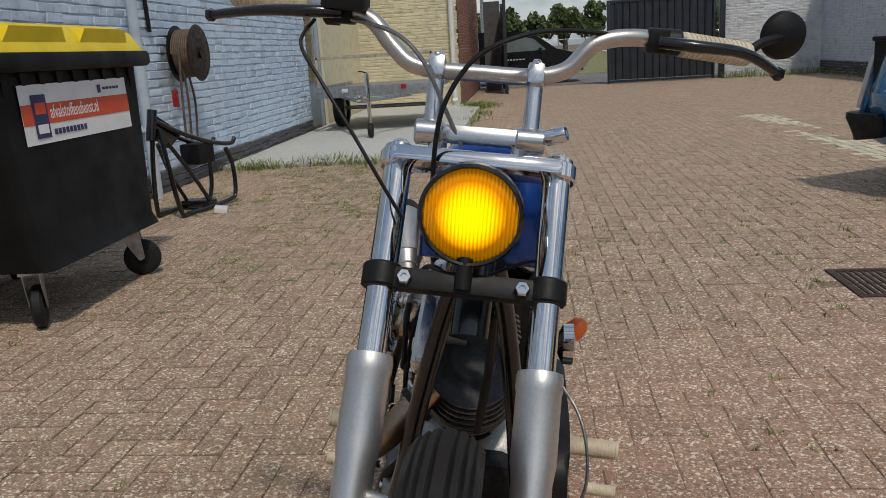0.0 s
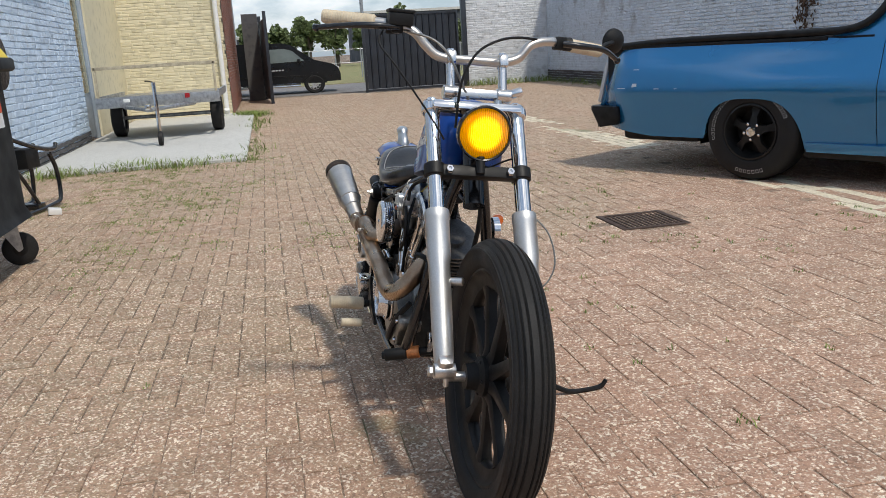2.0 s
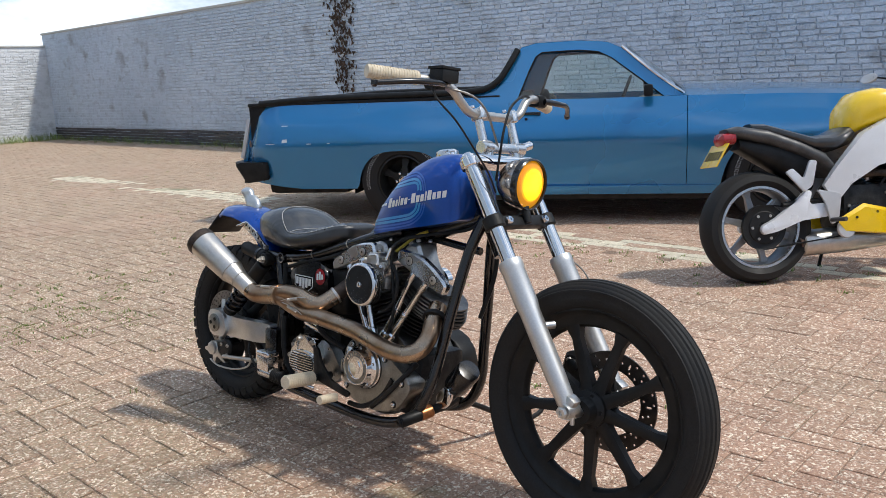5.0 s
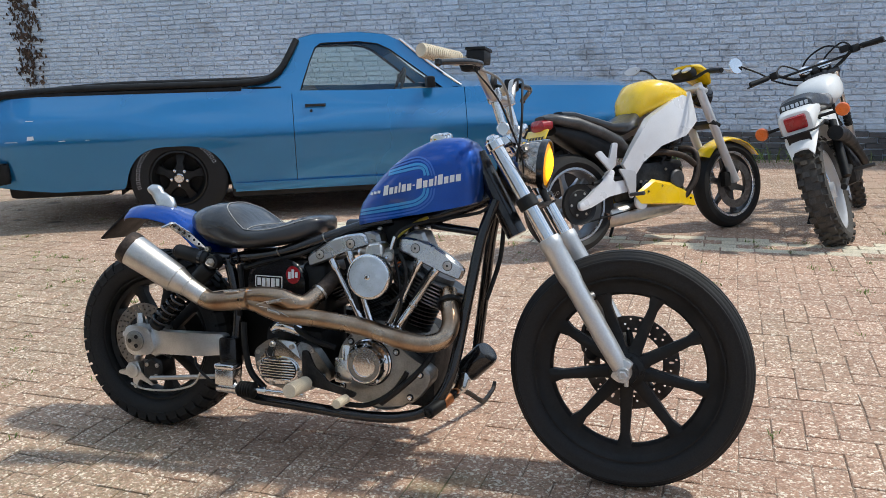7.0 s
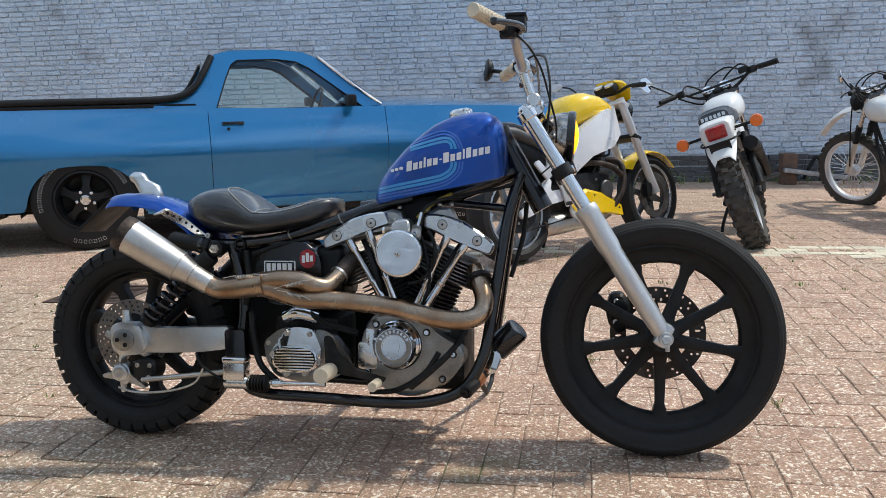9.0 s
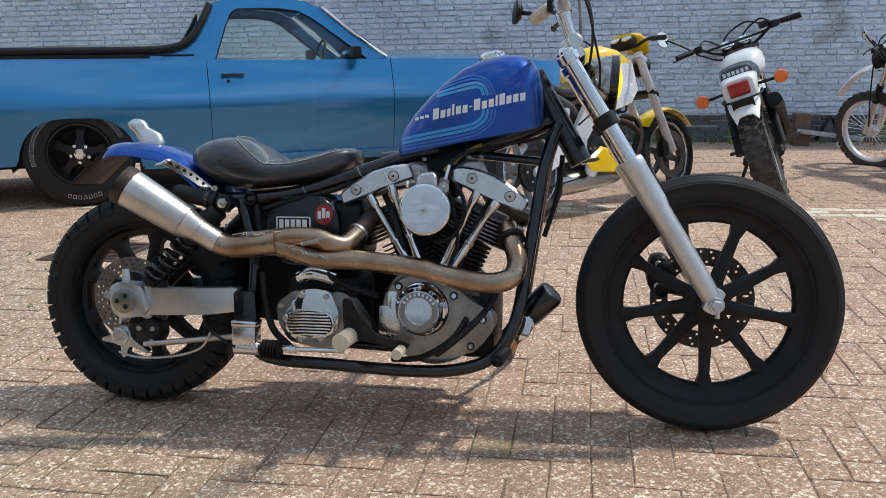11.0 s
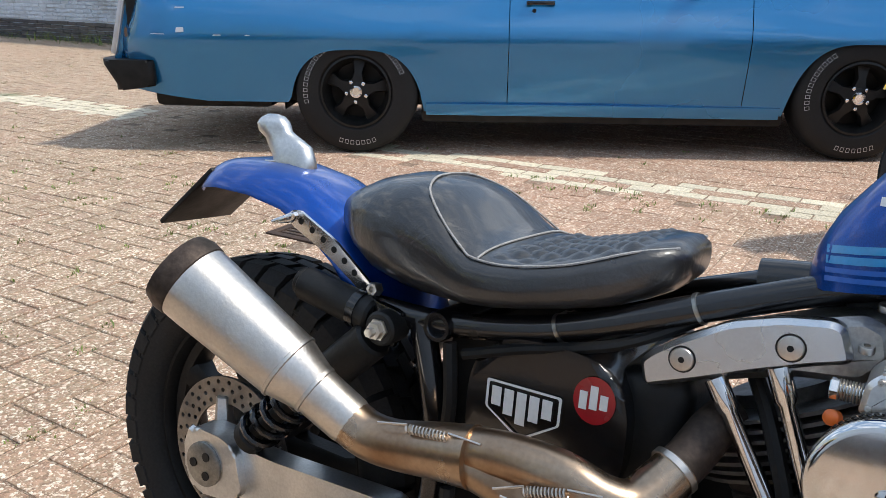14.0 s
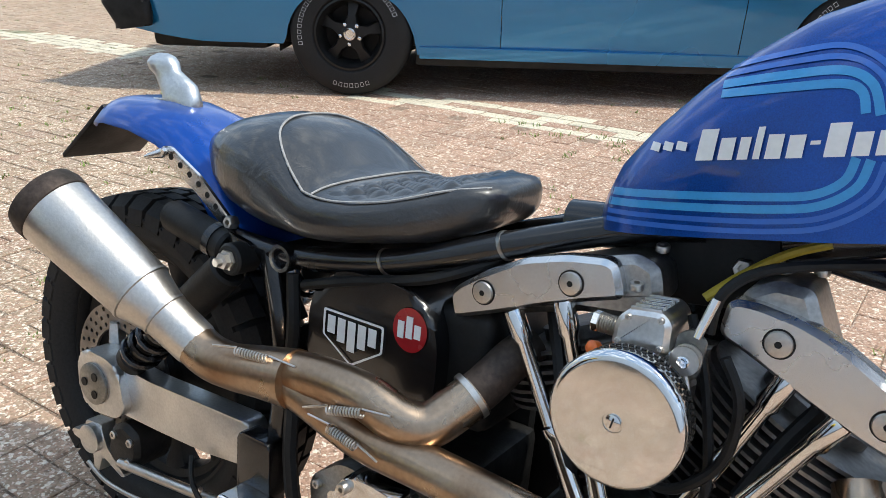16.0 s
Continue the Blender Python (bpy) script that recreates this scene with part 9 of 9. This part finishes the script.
for s in (-1, 1):
    part("drawbar", tube(B(), [(0.9, s * 0.5, 0.50), (2.0, s * 0.06, 0.50), (2.15, s * 0.02, 0.50)], 0.03, 8, smooth=False), GALV, tr)
part("coupling", box(B(), (0.22, 0.07, 0.08), (2.18, 0, 0.54), None, 0.02), CHROME, tr)
part("jockey_post", cyl(B(), (2.05, 0.09, 0.20), (2.05, 0.09, 0.86), 0.026, seg=14), CHROME, tr)
part("jockey_handle", tube(B(), [(2.05, 0.09, 0.86), (2.05, 0.02, 0.88), (2.05, -0.02, 0.88)], 0.008, 8), BLACKM, tr)
part("jockey_wheel", lathe(B(), [(0.02, -0.03), (0.09, -0.028), (0.10, 0), (0.09, 0.028), (0.02, 0.03)], Matrix.Translation((2.05, 0.09, 0.10)) @ pose(0, 0, 0, -90, 0, 0), 24), RUBBER, tr)

# ---- drain ----
dr = thing("drain_grate", Matrix.Translation((-1.262, 1.74, 0)), "rusty square cast iron drain grate set in the paving", "drain")
DRAIN = material("rusty_cast_iron", (0.10, 0.062, 0.045), 0.75, 0.5, 0.3, 20, 0.25, 120, bump=0.0008, tint=(0.07, 0.055, 0.05))
for a, b, c, d in ((0, 0.20, 0.44, 0.035), (0, -0.20, 0.44, 0.035), (0.20, 0, 0.035, 0.365), (-0.20, 0, 0.035, 0.365)):
    part("grate_frame", box(B(), (c, d, 0.03), (a, b, -0.010), None, 0.004), DRAIN, dr)
for i in range(11):
    part("grate_bar", box(B(), (0.36, 0.016, 0.02), (0, -0.16 + 0.032 * i, -0.008), None, 0.003), DRAIN, dr)
part("grate_rib", box(B(), (0.02, 0.36, 0.018), (0, 0, -0.012), None, 0.002), DRAIN, dr)
part("drain_bottom", box(B(), (0.37, 0.37, 0.004), (0, 0, -0.0085 - 0.01)), BLACKM, dr)

# ---- plants ----
GRASS = material("weed_green", (0.17, 0.26, 0.05), 0.7, 0, 0.2, 8, 0.15, 90, per_island=0.45, tint=(0.17, 0.19, 0.05))


def tufts(name, spots, label, hgt=(0.03, 0.10), blades=14, seed=1, spread=0.05):
    rnd = random.Random(seed)
    v, f = [], []
    for x, y, k in spots:
        if -1.52 < x < -1.0 and 1.48 < y < 2.0:
            continue
        for _ in range(int(blades * k)):
            px, py = x + rnd.gauss(0, spread * k), y + rnd.gauss(0, spread * k)
            a, h = rnd.uniform(0, 6.28), rnd.uniform(*hgt) * (0.6 + 0.4 * k)
            w = 0.002 + h * 0.022
            lx, ly = math.cos(a) * h * rnd.uniform(0.5, 1.6), math.sin(a) * h * rnd.uniform(0.5, 1.6)
            i = len(v)
            nx, ny = -math.sin(a) * w, math.cos(a) * w
            v += [(px - nx, py - ny, -0.008), (px + nx, py + ny, -0.008), (px + lx * 0.5 + nx * 0.9, py + ly * 0.5 + ny * 0.9, h * 0.65), (px + lx * 0.5 - nx * 0.9, py + ly * 0.5 - ny * 0.9, h * 0.65), (px + lx, py + ly, h * 0.9)]
            f += [(i, i + 1, i + 2, i + 3), (i + 3, i + 2, i + 4)]
    me = bpy.data.meshes.new(name)
    me.from_pydata(v, [], f)
    me.materials.append(GRASS)
    return tagged(new(name, me), label, "plant", kind="stuff")


rnd = random.Random(8)
spots = [(-6.05 - rnd.random() * 0.35, -3.0 + 2.3 * i / 26, rnd.choice((0.15, 0.2, 0.3, 0.5, 1.0, 1.6))) for i in range(27)]
spots += [(-6.2 - i * 0.5, -0.70 + rnd.uniform(-0.05, 0.1), rnd.choice((0.2, 0.3, 0.5, 1.2))) for i in range(17)]
spots += [(-14.4 + rnd.random(), -0.95 + rnd.random() * 0.3, 1.6) for i in range(10)]
tufts("edge_weeds", spots, "green weeds along the slab's edge", (0.02, 0.11), 52, 2, 0.09)
spots = [(-20.0 + rnd.uniform(0, 0.5), 5.4 + 2.2 * i / 20, rnd.uniform(0.8, 2.0)) for i in range(21)] + [(-20 + i * 0.28, WN - 0.12 - rnd.random() * 0.15, rnd.uniform(0.3, 1.4)) for i in range(100)]
tufts("wall_weeds", spots, "weeds growing along the foot of the wall", (0.04, 0.20), 16, 3, 0.1)
spots = []
for _ in range(170):
    x, y = rnd.uniform(-9, 4.5), rnd.uniform(-2.9, 7.2)
    spots.append((round(x / 0.1) * 0.1 + rnd.gauss(0, 0.006), round(y / 0.1) * 0.1 + rnd.gauss(0, 0.006), rnd.uniform(0.25, 0.7)))
spots += [(-0.775, 0.897, 0.9), (-0.97, 0.76, 0.5), (1.41, 0.80, 1.0), (-0.71, -2.09, 0.9), (-1.2, 0.56, 0.8), (-2.27, 1.91, 0.8), (-2.5, 0.7, 0.6), (-0.3, 2.85, 1.2), (-0.05, 3.0, 1.2), (0.5, 2.9, 1.0), (1.2, 2.9, 0.8), (-1.1, 3.0, 0.9), (2.3, 3.3, 0.7)]
for _ in range(16):
    ax, ay = rnd.uniform(-3.5, 0.3), rnd.uniform(-0.2, 2.9)
    spots += [(round((ax + rnd.gauss(0, 0.22)) / 0.1) * 0.1 + rnd.gauss(0, 0.01), ay + rnd.gauss(0, 0.12), rnd.uniform(0.25, 0.8)) for _ in range(8)]
spots += [(round(rnd.uniform(-1.0, 2.6) / 0.1) * 0.1 + rnd.gauss(0, 0.008), rnd.gauss(2.85, 0.3), rnd.uniform(0.4, 1.0)) for _ in range(45)]
tufts("joint_weeds", spots, "small weeds in the paving joints", (0.005, 0.024), 16, 4, 0.022)
# moss and short grass filling the joints to the west
spots = []
for _ in range(26):
    ax, ay = rnd.uniform(-6.3, -1.4), rnd.gauss(-1.2, 0.7)
    spots += [(round((ax + rnd.gauss(0, 0.3)) / 0.1) * 0.1 + rnd.gauss(0, 0.01), ay + rnd.gauss(0, 0.14), rnd.uniform(0.3, 1.0)) for _ in range(15)]
for _ in range(22):
    ax, ay = rnd.uniform(-6.1, -3.2), rnd.gauss(-1.6, 0.8)
    spots += [(round((ax + rnd.gauss(0, 0.25)) / 0.1) * 0.1 + rnd.gauss(0, 0.02), ay + rnd.gauss(0, 0.16), rnd.uniform(0.5, 1.3)) for _ in range(14)]
tufts("joint_moss", spots, "short yellow-green grass and moss filling paving joints", (0.003, 0.013), 26, 5, 0.04)

# ---- junk by the wall ----
jk = thing("scrap_box", Matrix.Translation((3.72, 7.40, 0)), "dark scrap metal box and bars on the ground by the wall", "scrap")
part("box", box(B(), (0.16, 0.20, 0.34), (-0.12, 0, 0.17), None, 0.01), RUST, jk)
part("bar", box(B(), (0.70, 0.05, 0.05), (0.15, -0.12, 0.12), pose(0, 0, 0, 0, 8, 5), 0.006), GALV, jk)
part("bar", tube(B(), [(0.05, 0, 0.05), (0.18, 0, 0.30), (0.28, 0, 0.06)], 0.02, 8), BLACKM, jk)
part("rag", box(B(), (0.12, 0.10, 0.06), (0.26, -0.25, 0.03), pose(0, 0, 0, 10, 0, 30), 0.025), WHITEP, jk)

# ---- street: van, lamp post, fence, trees, far buildings ----
van = thing("van", Matrix.Translation((-23.3, -0.14, 0)) @ pose(0, 0, 0, 0, 0, 88) @ Matrix.Diagonal((0.92, 0.9, 0.80, 1)), "black delivery van parked in the street beyond the gate", "car")
VANB = material("black_car_paint", (0.008, 0.009, 0.010), 0.3, 0, 0.1, 3, 0.05, 300, coat=0.25, spec=0.3)
# opaque pane; its pale grey-green stands for light seen through the van
VANGLASS = material("van_window_seen_through", (0.20, 0.24, 0.23), 0.06, 0, 0.1, 3, 0.05, 300, coat=1.0)
prof = [(-3.0, 0.40), (-3.05, 0.9), (-2.95, 1.75), (-2.75, 1.93), (-1.0, 1.95), (0.30, 1.91), (0.58, 1.82), (1.30, 1.24), (1.88, 1.06), (2.06, 0.92), (2.13, 0.70), (2.13, 0.42)]
bm = loft(B(), [[(x, y, z if z < 1.1 else z) for x, z in prof] for y in (-0.95, -0.90, 0.90, 0.95)])
part("van_body", bm, VANB, van, "black van body", 30)
for s in (-1, 1):
    part("side_window", plate(B(), rounded([(-0.75, 1.18), (-0.70, 1.70), (0.35, 1.70), (0.60, 1.62), (0.98, 1.22)], 0.05), s * 0.945, s * 0.957), VANGLASS, van, "tinted van window")
    for cx in (-1.65, 1.25):
        m = Matrix.Translation((cx, s * 0.86, 0.34)) @ pose(0, 0, 0, -90, 0, 0)
        w = part("wheel", lathe(B(), [(0.21, -0.1), (0.30, -0.11), (0.34, -0.08), (0.34, 0.08), (0.30, 0.11), (0.21, 0.1)], m, 32, closed=True), RUBBER, van)
        bm = lathe(B(), [(0.20, -0.06), (0.22, -0.10), (0.22, 0.10), (0.20, 0.06)], m, 28, closed=True)
        for k in range(10):
            mm = m @ pose(0, 0, 0, 0, 0, 36 * k)
            box(bm, (0.19, 0.028, 0.02), (0, 0, 0))
            bm.verts.ensure_lookup_table()
            bmesh.ops.transform(bm, matrix=mm @ Matrix.Translation((0.11, 0, s * 0.08)), verts=bm.verts[-8:])
        part("rim", bm, SILVERP, w)
    part("headlight", box(B(), (0.16, 0.32, 0.16), (2.02, s * 0.74, 0.88), None, 0.05), SILVERP, van)
    part("side_bar", cyl(B(), (-1.2, s * 1.0, 0.32), (0.8, s * 1.0, 0.32), 0.035, seg=10), CHROME, van)
for s in (-1, 1):
    for cx in (-1.65, 1.25):
        part("wheel_arch", plate(B(), circle(cx, 0.36, 0.42, 20, 0, 180) + [(cx - 0.42, 0.40)], s * 0.951, s * 0.956), BLACKM, van)
    part("door_seam", box(B(), (0.012, 0.008, 1.15), (-0.85, s * 0.951, 0.95)), BLACKM, van)
    part("door_handle", box(B(), (0.14, 0.02, 0.03), (-0.62, s * 0.955, 1.05), None, 0.006), VANB, van)
    part("side_trim", box(B(), (2.2, 0.02, 0.05), (-0.2, s * 0.955, 0.68), None, 0.008), BLACKM, van)
    part("door_mirror", box(B(), (0.12, 0.20, 0.18), (0.80, s * 1.04, 1.22), None, 0.04), VANB, van)
for i in range(7):
    part("lettering_bar", box(B(), (0.07, 0.004, 0.05), (-0.35 + 0.1 * i, -0.953, 0.92)), SILVERP, van)
part("grille", box(B(), (0.04, 1.1, 0.10), (2.10, 0, 0.82), None, 0.01), BLACKM, van)
part("windscreen", plate(B(), [(-0.75, 0.0), (0.75, 0.0), (0.66, 0.86), (-0.66, 0.86)], -0.004, 0.004, Matrix.Translation((1.24, 0, 1.225)) @ pose(0, 0, 0, -49, 0, 90)), VANGLASS, van)
for yy, h in ((2.45, 7.5), (-2.6, 7.5)):
    lp = thing("street_lamp", Matrix.Translation((-30.5, yy + 1.1, 0)), "thin grey street lamp post", "street lamp", "street lamps")
    part("pole", cyl(B(), (0, 0, 0), (0, 0, h), 0.085, 0.05, 12), GALV, lp)
    part("base", cyl(B(), (0, 0, 0), (0, 0, 1.2), 0.12, seg=14), GALV, lp)
    part("lamp_head", box(B(), (0.6, 0.2, 0.1), (0.25, 0, h), None, 0.03), GALV, lp)
fence = thing("fence", Matrix.Translation((-36.0, 0, 0)), "wire fence with thin posts beyond the street", "fence")
for k in range(26):
    part("fence_post", cyl(B(), (0, -14 + k * 1.2, 0), (0, -14 + k * 1.2, 1.35), 0.03, seg=8), GALV, fence)
for z in (0.7, 1.3):
    part("fence_wire", cyl(B(), (0, -14, z), (0, 16, z), 0.012, seg=6), GALV, fence)
FARGREY = material("far_grey_cladding", (0.07, 0.078, 0.085), 0.7, 0, 0.15, 0.4, 0.1, 3)
for yy, xx, w, h in ((24.0, -105, 26, 5.6), (-14.0, -112, 26, 3.6), (54, -110, 24, 6)):
    fb = thing("industrial_building", Matrix.Translation((xx, yy, 0)), "low grey industrial building in the distance", "building", "distant sheds")
    part("wall", box(B(), (12, w, h), (0, 0, h / 2)), FARGREY, fb)
    part("roof", box(B(), (12.6, w + 0.6, 0.3), (0, 0, h + 0.15)), CONCRETE, fb)
    for k in range(5):
        wn_ = part("window", box(B(), (0.1, 2.2, 1.2), (6.03, -w / 2 + (k + 0.5) * w / 5, h * 0.55)), BLACKM, fb)
LEAF = material("tree_leaf", (0.12, 0.16, 0.065), 0.75, 0, 0.2, 2, 0.2, 20, per_island=0.4, tint=(0.09, 0.12, 0.035))
BARK = material("bark", (0.10, 0.08, 0.06), 0.9, 0, 0.2, 5, 0.3, 40)


def tree(x, y, h, r, seed):
    rnd = random.Random(seed)
    t = thing("tree", Matrix.Translation((x, y, 0)), "distant leafy deciduous tree", "tree", "distant trees")
    bm = tube(B(), [(0, 0, 0), (0.1, 0.05, h * 0.3), (0, 0.1, h * 0.6)], [0.28, 0.2, 0.1], 8)
    for k in range(6):
        a = k * 1.1
        tube(bm, [(0, 0.05, h * (0.3 + 0.04 * k)), (math.cos(a) * r * 0.4, math.sin(a) * r * 0.4, h * 0.55), (math.cos(a) * r * 0.7, math.sin(a) * r * 0.7, h * 0.72)], [0.09, 0.05, 0.02], 6)
    part("trunk", bm, BARK, t)
    v, f = [], []
    for c in range(30):
        d = Vector((rnd.gauss(0, 1), rnd.gauss(0, 1), rnd.gauss(0, 0.8))).normalized() * rnd.uniform(0.35, 1.0)
        cx, cy, cz = d.x * r, d.y * r, h * 0.64 + d.z * h * 0.34
        cr = rnd.uniform(0.25, 0.45) * r
        for _ in range(110):
            e = Vector((rnd.gauss(0, 1), rnd.gauss(0, 1), rnd.gauss(0, 1))).normalized() * cr * rnd.uniform(0.55, 1.0)
            p = Vector((cx, cy, cz)) + e
            s = rnd.uniform(0.10, 0.22)
            a = Vector((rnd.gauss(0, 1), rnd.gauss(0, 1), rnd.gauss(0, 1))).normalized() * s
            b = a.cross(Vector((rnd.gauss(0, 1), rnd.gauss(0, 1), rnd.gauss(0, 1)))).normalized() * s * 0.7
            i = len(v)
            v += [tuple(p - a), tuple(p + b), tuple(p + a), tuple(p - b)]
            f.append((i, i + 1, i + 2, i + 3))
    me = bpy.data.meshes.new("crown")
    me.from_pydata(v, [], f)
    me.materials.append(LEAF)
    cr = new("crown", me)
    cr.parent = t
    return t


for i, (x, y, h, r) in enumerate(((-74, -4.6, 4.9, 1.6), (-72, -1.4, 5.2, 1.6), (-75, 1.1, 4.7, 1.5), (-72, 3.5, 5.3, 1.55), (-73, 6.0, 5.1, 1.5), (-72, 8.7, 5.3, 1.6), (-74, 12.0, 5.9, 1.7), (-78, 15.5, 5.2, 1.8), (-95, -12, 4.6, 2.4), (-88, 20, 4.8, 2.2))):
    tree(x, y, h * 0.86, r * 0.9, 60 + i)

# ---- paving blocks ----
def on_strip(x, y):
    return (2.97 < y < 3.44 and -2.3 < x < 6 and (x * 5.7 + y * 9.3) % 1.0 < 0.62) or (3.1 < y < 3.5 and -9.5 < x < -4.4 and (x * 7.3 + y * 3.1) % 1.0 < 0.75)


def in_drain(x, y):
    return -1.50 < x < -1.03 and 1.50 < y < 1.98


def skipped(x, y):
    return in_drain(x, y) or (x < -6.15 and y < -0.76 and x > -14.8) or (x < -14.6 and y < -1.15)


blocks = [q for q in herringbone(-20.6, 7.0, -3.18, 7.70) if not skipped(q[0], q[1]) and not (q[1] > 3.0 and q[0] > -4.2)]
blocks += [(-4.1 + 0.2 * i + 0.1 * (j % 2), 3.05 + 0.1 * j, True) for i in range(56) for j in range(47)]
near_blocks = [q for q in blocks if 1.55 < q[0] < 3.5 and -1.75 < q[1] < 1.35 and not on_strip(q[0], q[1])][:298]
nb = set(near_blocks)
rnd = random.Random(21)
verts, faces, mats = [], [], []


def block_shape(L, W, t, c=0.003, depth=0.012):
    """Corner points of a block's chamfered top round its middle."""
    l, w = L / 2, W / 2
    low = [(-l, -w, -depth), (l, -w, -depth), (l, w, -depth), (-l, w, -depth)]
    rim = [(-l, -w, -c * 0.6), (l, -w, -c * 0.6), (l, w, -c * 0.6), (-l, w, -c * 0.6)]
    top = [(-l + c, -w + c, t[0]), (l - c, -w + c, t[1]), (l - c, w - c, t[2]), (-l + c, w - c, t[3])]
    return low + rim + top


BLOCK_FACES = [(8, 9, 10, 11)] + [(k, (k + 1) % 4, 4 + (k + 1) % 4, 4 + k) for k in range(4)] + [(4 + k, 4 + (k + 1) % 4, 8 + (k + 1) % 4, 8 + k) for k in range(4)]
for x, y, h in blocks:
    if (x, y, h) in nb:
        continue
    z = rnd.uniform(-0.002, 0.0012)
    t = [rnd.uniform(-0.0012, 0.0012) for _ in range(4)]
    ang = radians(rnd.uniform(-1.2, 1.2)) + (0 if h else math.pi / 2)
    ca, sa = math.cos(ang), math.sin(ang)
    i = len(verts)
    gap = rnd.uniform(0.002, 0.006) + min(0.005, max(0.0, (-0.7 * x - 0.6 * y) * 0.008)) + (0.006 if on_strip(x, y) else 0.0)
    verts += [(x + px * ca - py * sa, y + px * sa + py * ca, z + pz) for px, py, pz in block_shape(0.2 - gap, 0.1 - gap, t)]
    faces += [tuple(i + k for k in f) for f in BLOCK_FACES]
    mats += [1 if on_strip(x, y) else 0] * len(BLOCK_FACES)
me = bpy.data.meshes.new("paving_blocks")
me.from_pydata(verts, [], faces)
me.materials.append(PAVER)
me.materials.append(PALE)
me.polygons.foreach_set("material_index", mats)
paving = new("paving_blocks", me)
paving.parent = ground
tagged(paving, "joined herringbone concrete paving blocks", kind="stuff")
shapes = []
for k in range(8):
    me = bpy.data.meshes.new("paving_block")
    gap = rnd.uniform(0.003, 0.008)
    me.from_pydata(block_shape(0.2 - gap, 0.1 - gap, [rnd.uniform(-0.0012, 0.0012) for _ in range(4)]), [], BLOCK_FACES)
    me.materials.append(PAVER_ONE)
    shapes.append(me)
for x, y, h in near_blocks:
    ob = new("paving_block", rnd.choice(shapes))
    ob.parent = ground
    ob.matrix_basis = pose(x, y, rnd.uniform(-0.002, 0.0012), 0, 0, (0 if h else 90) + rnd.uniform(-1.2, 1.2))
# single bricks of the long wall
shapes = []
for k in range(6):
    v, f = brick_mesh([(0, 0, 0.21, 0.0535)], lambda s, z, d: (s, -d, z), 0.013, 40 + k)
    me = bpy.data.meshes.new("brick")
    me.from_pydata(v, [], f)
    me.materials.append(WALLGREY_ONE)
    shapes.append(me)
for s, z, w, h in NEARB:
    ob = new("brick", rnd.choice(shapes))
    ob.parent = wall_north
    ob.matrix_parent_inverse = Matrix()
    ob.matrix_basis = Matrix.Translation((s, WN, z)) @ Matrix.Diagonal((w / 0.21, 1, 1, 1))
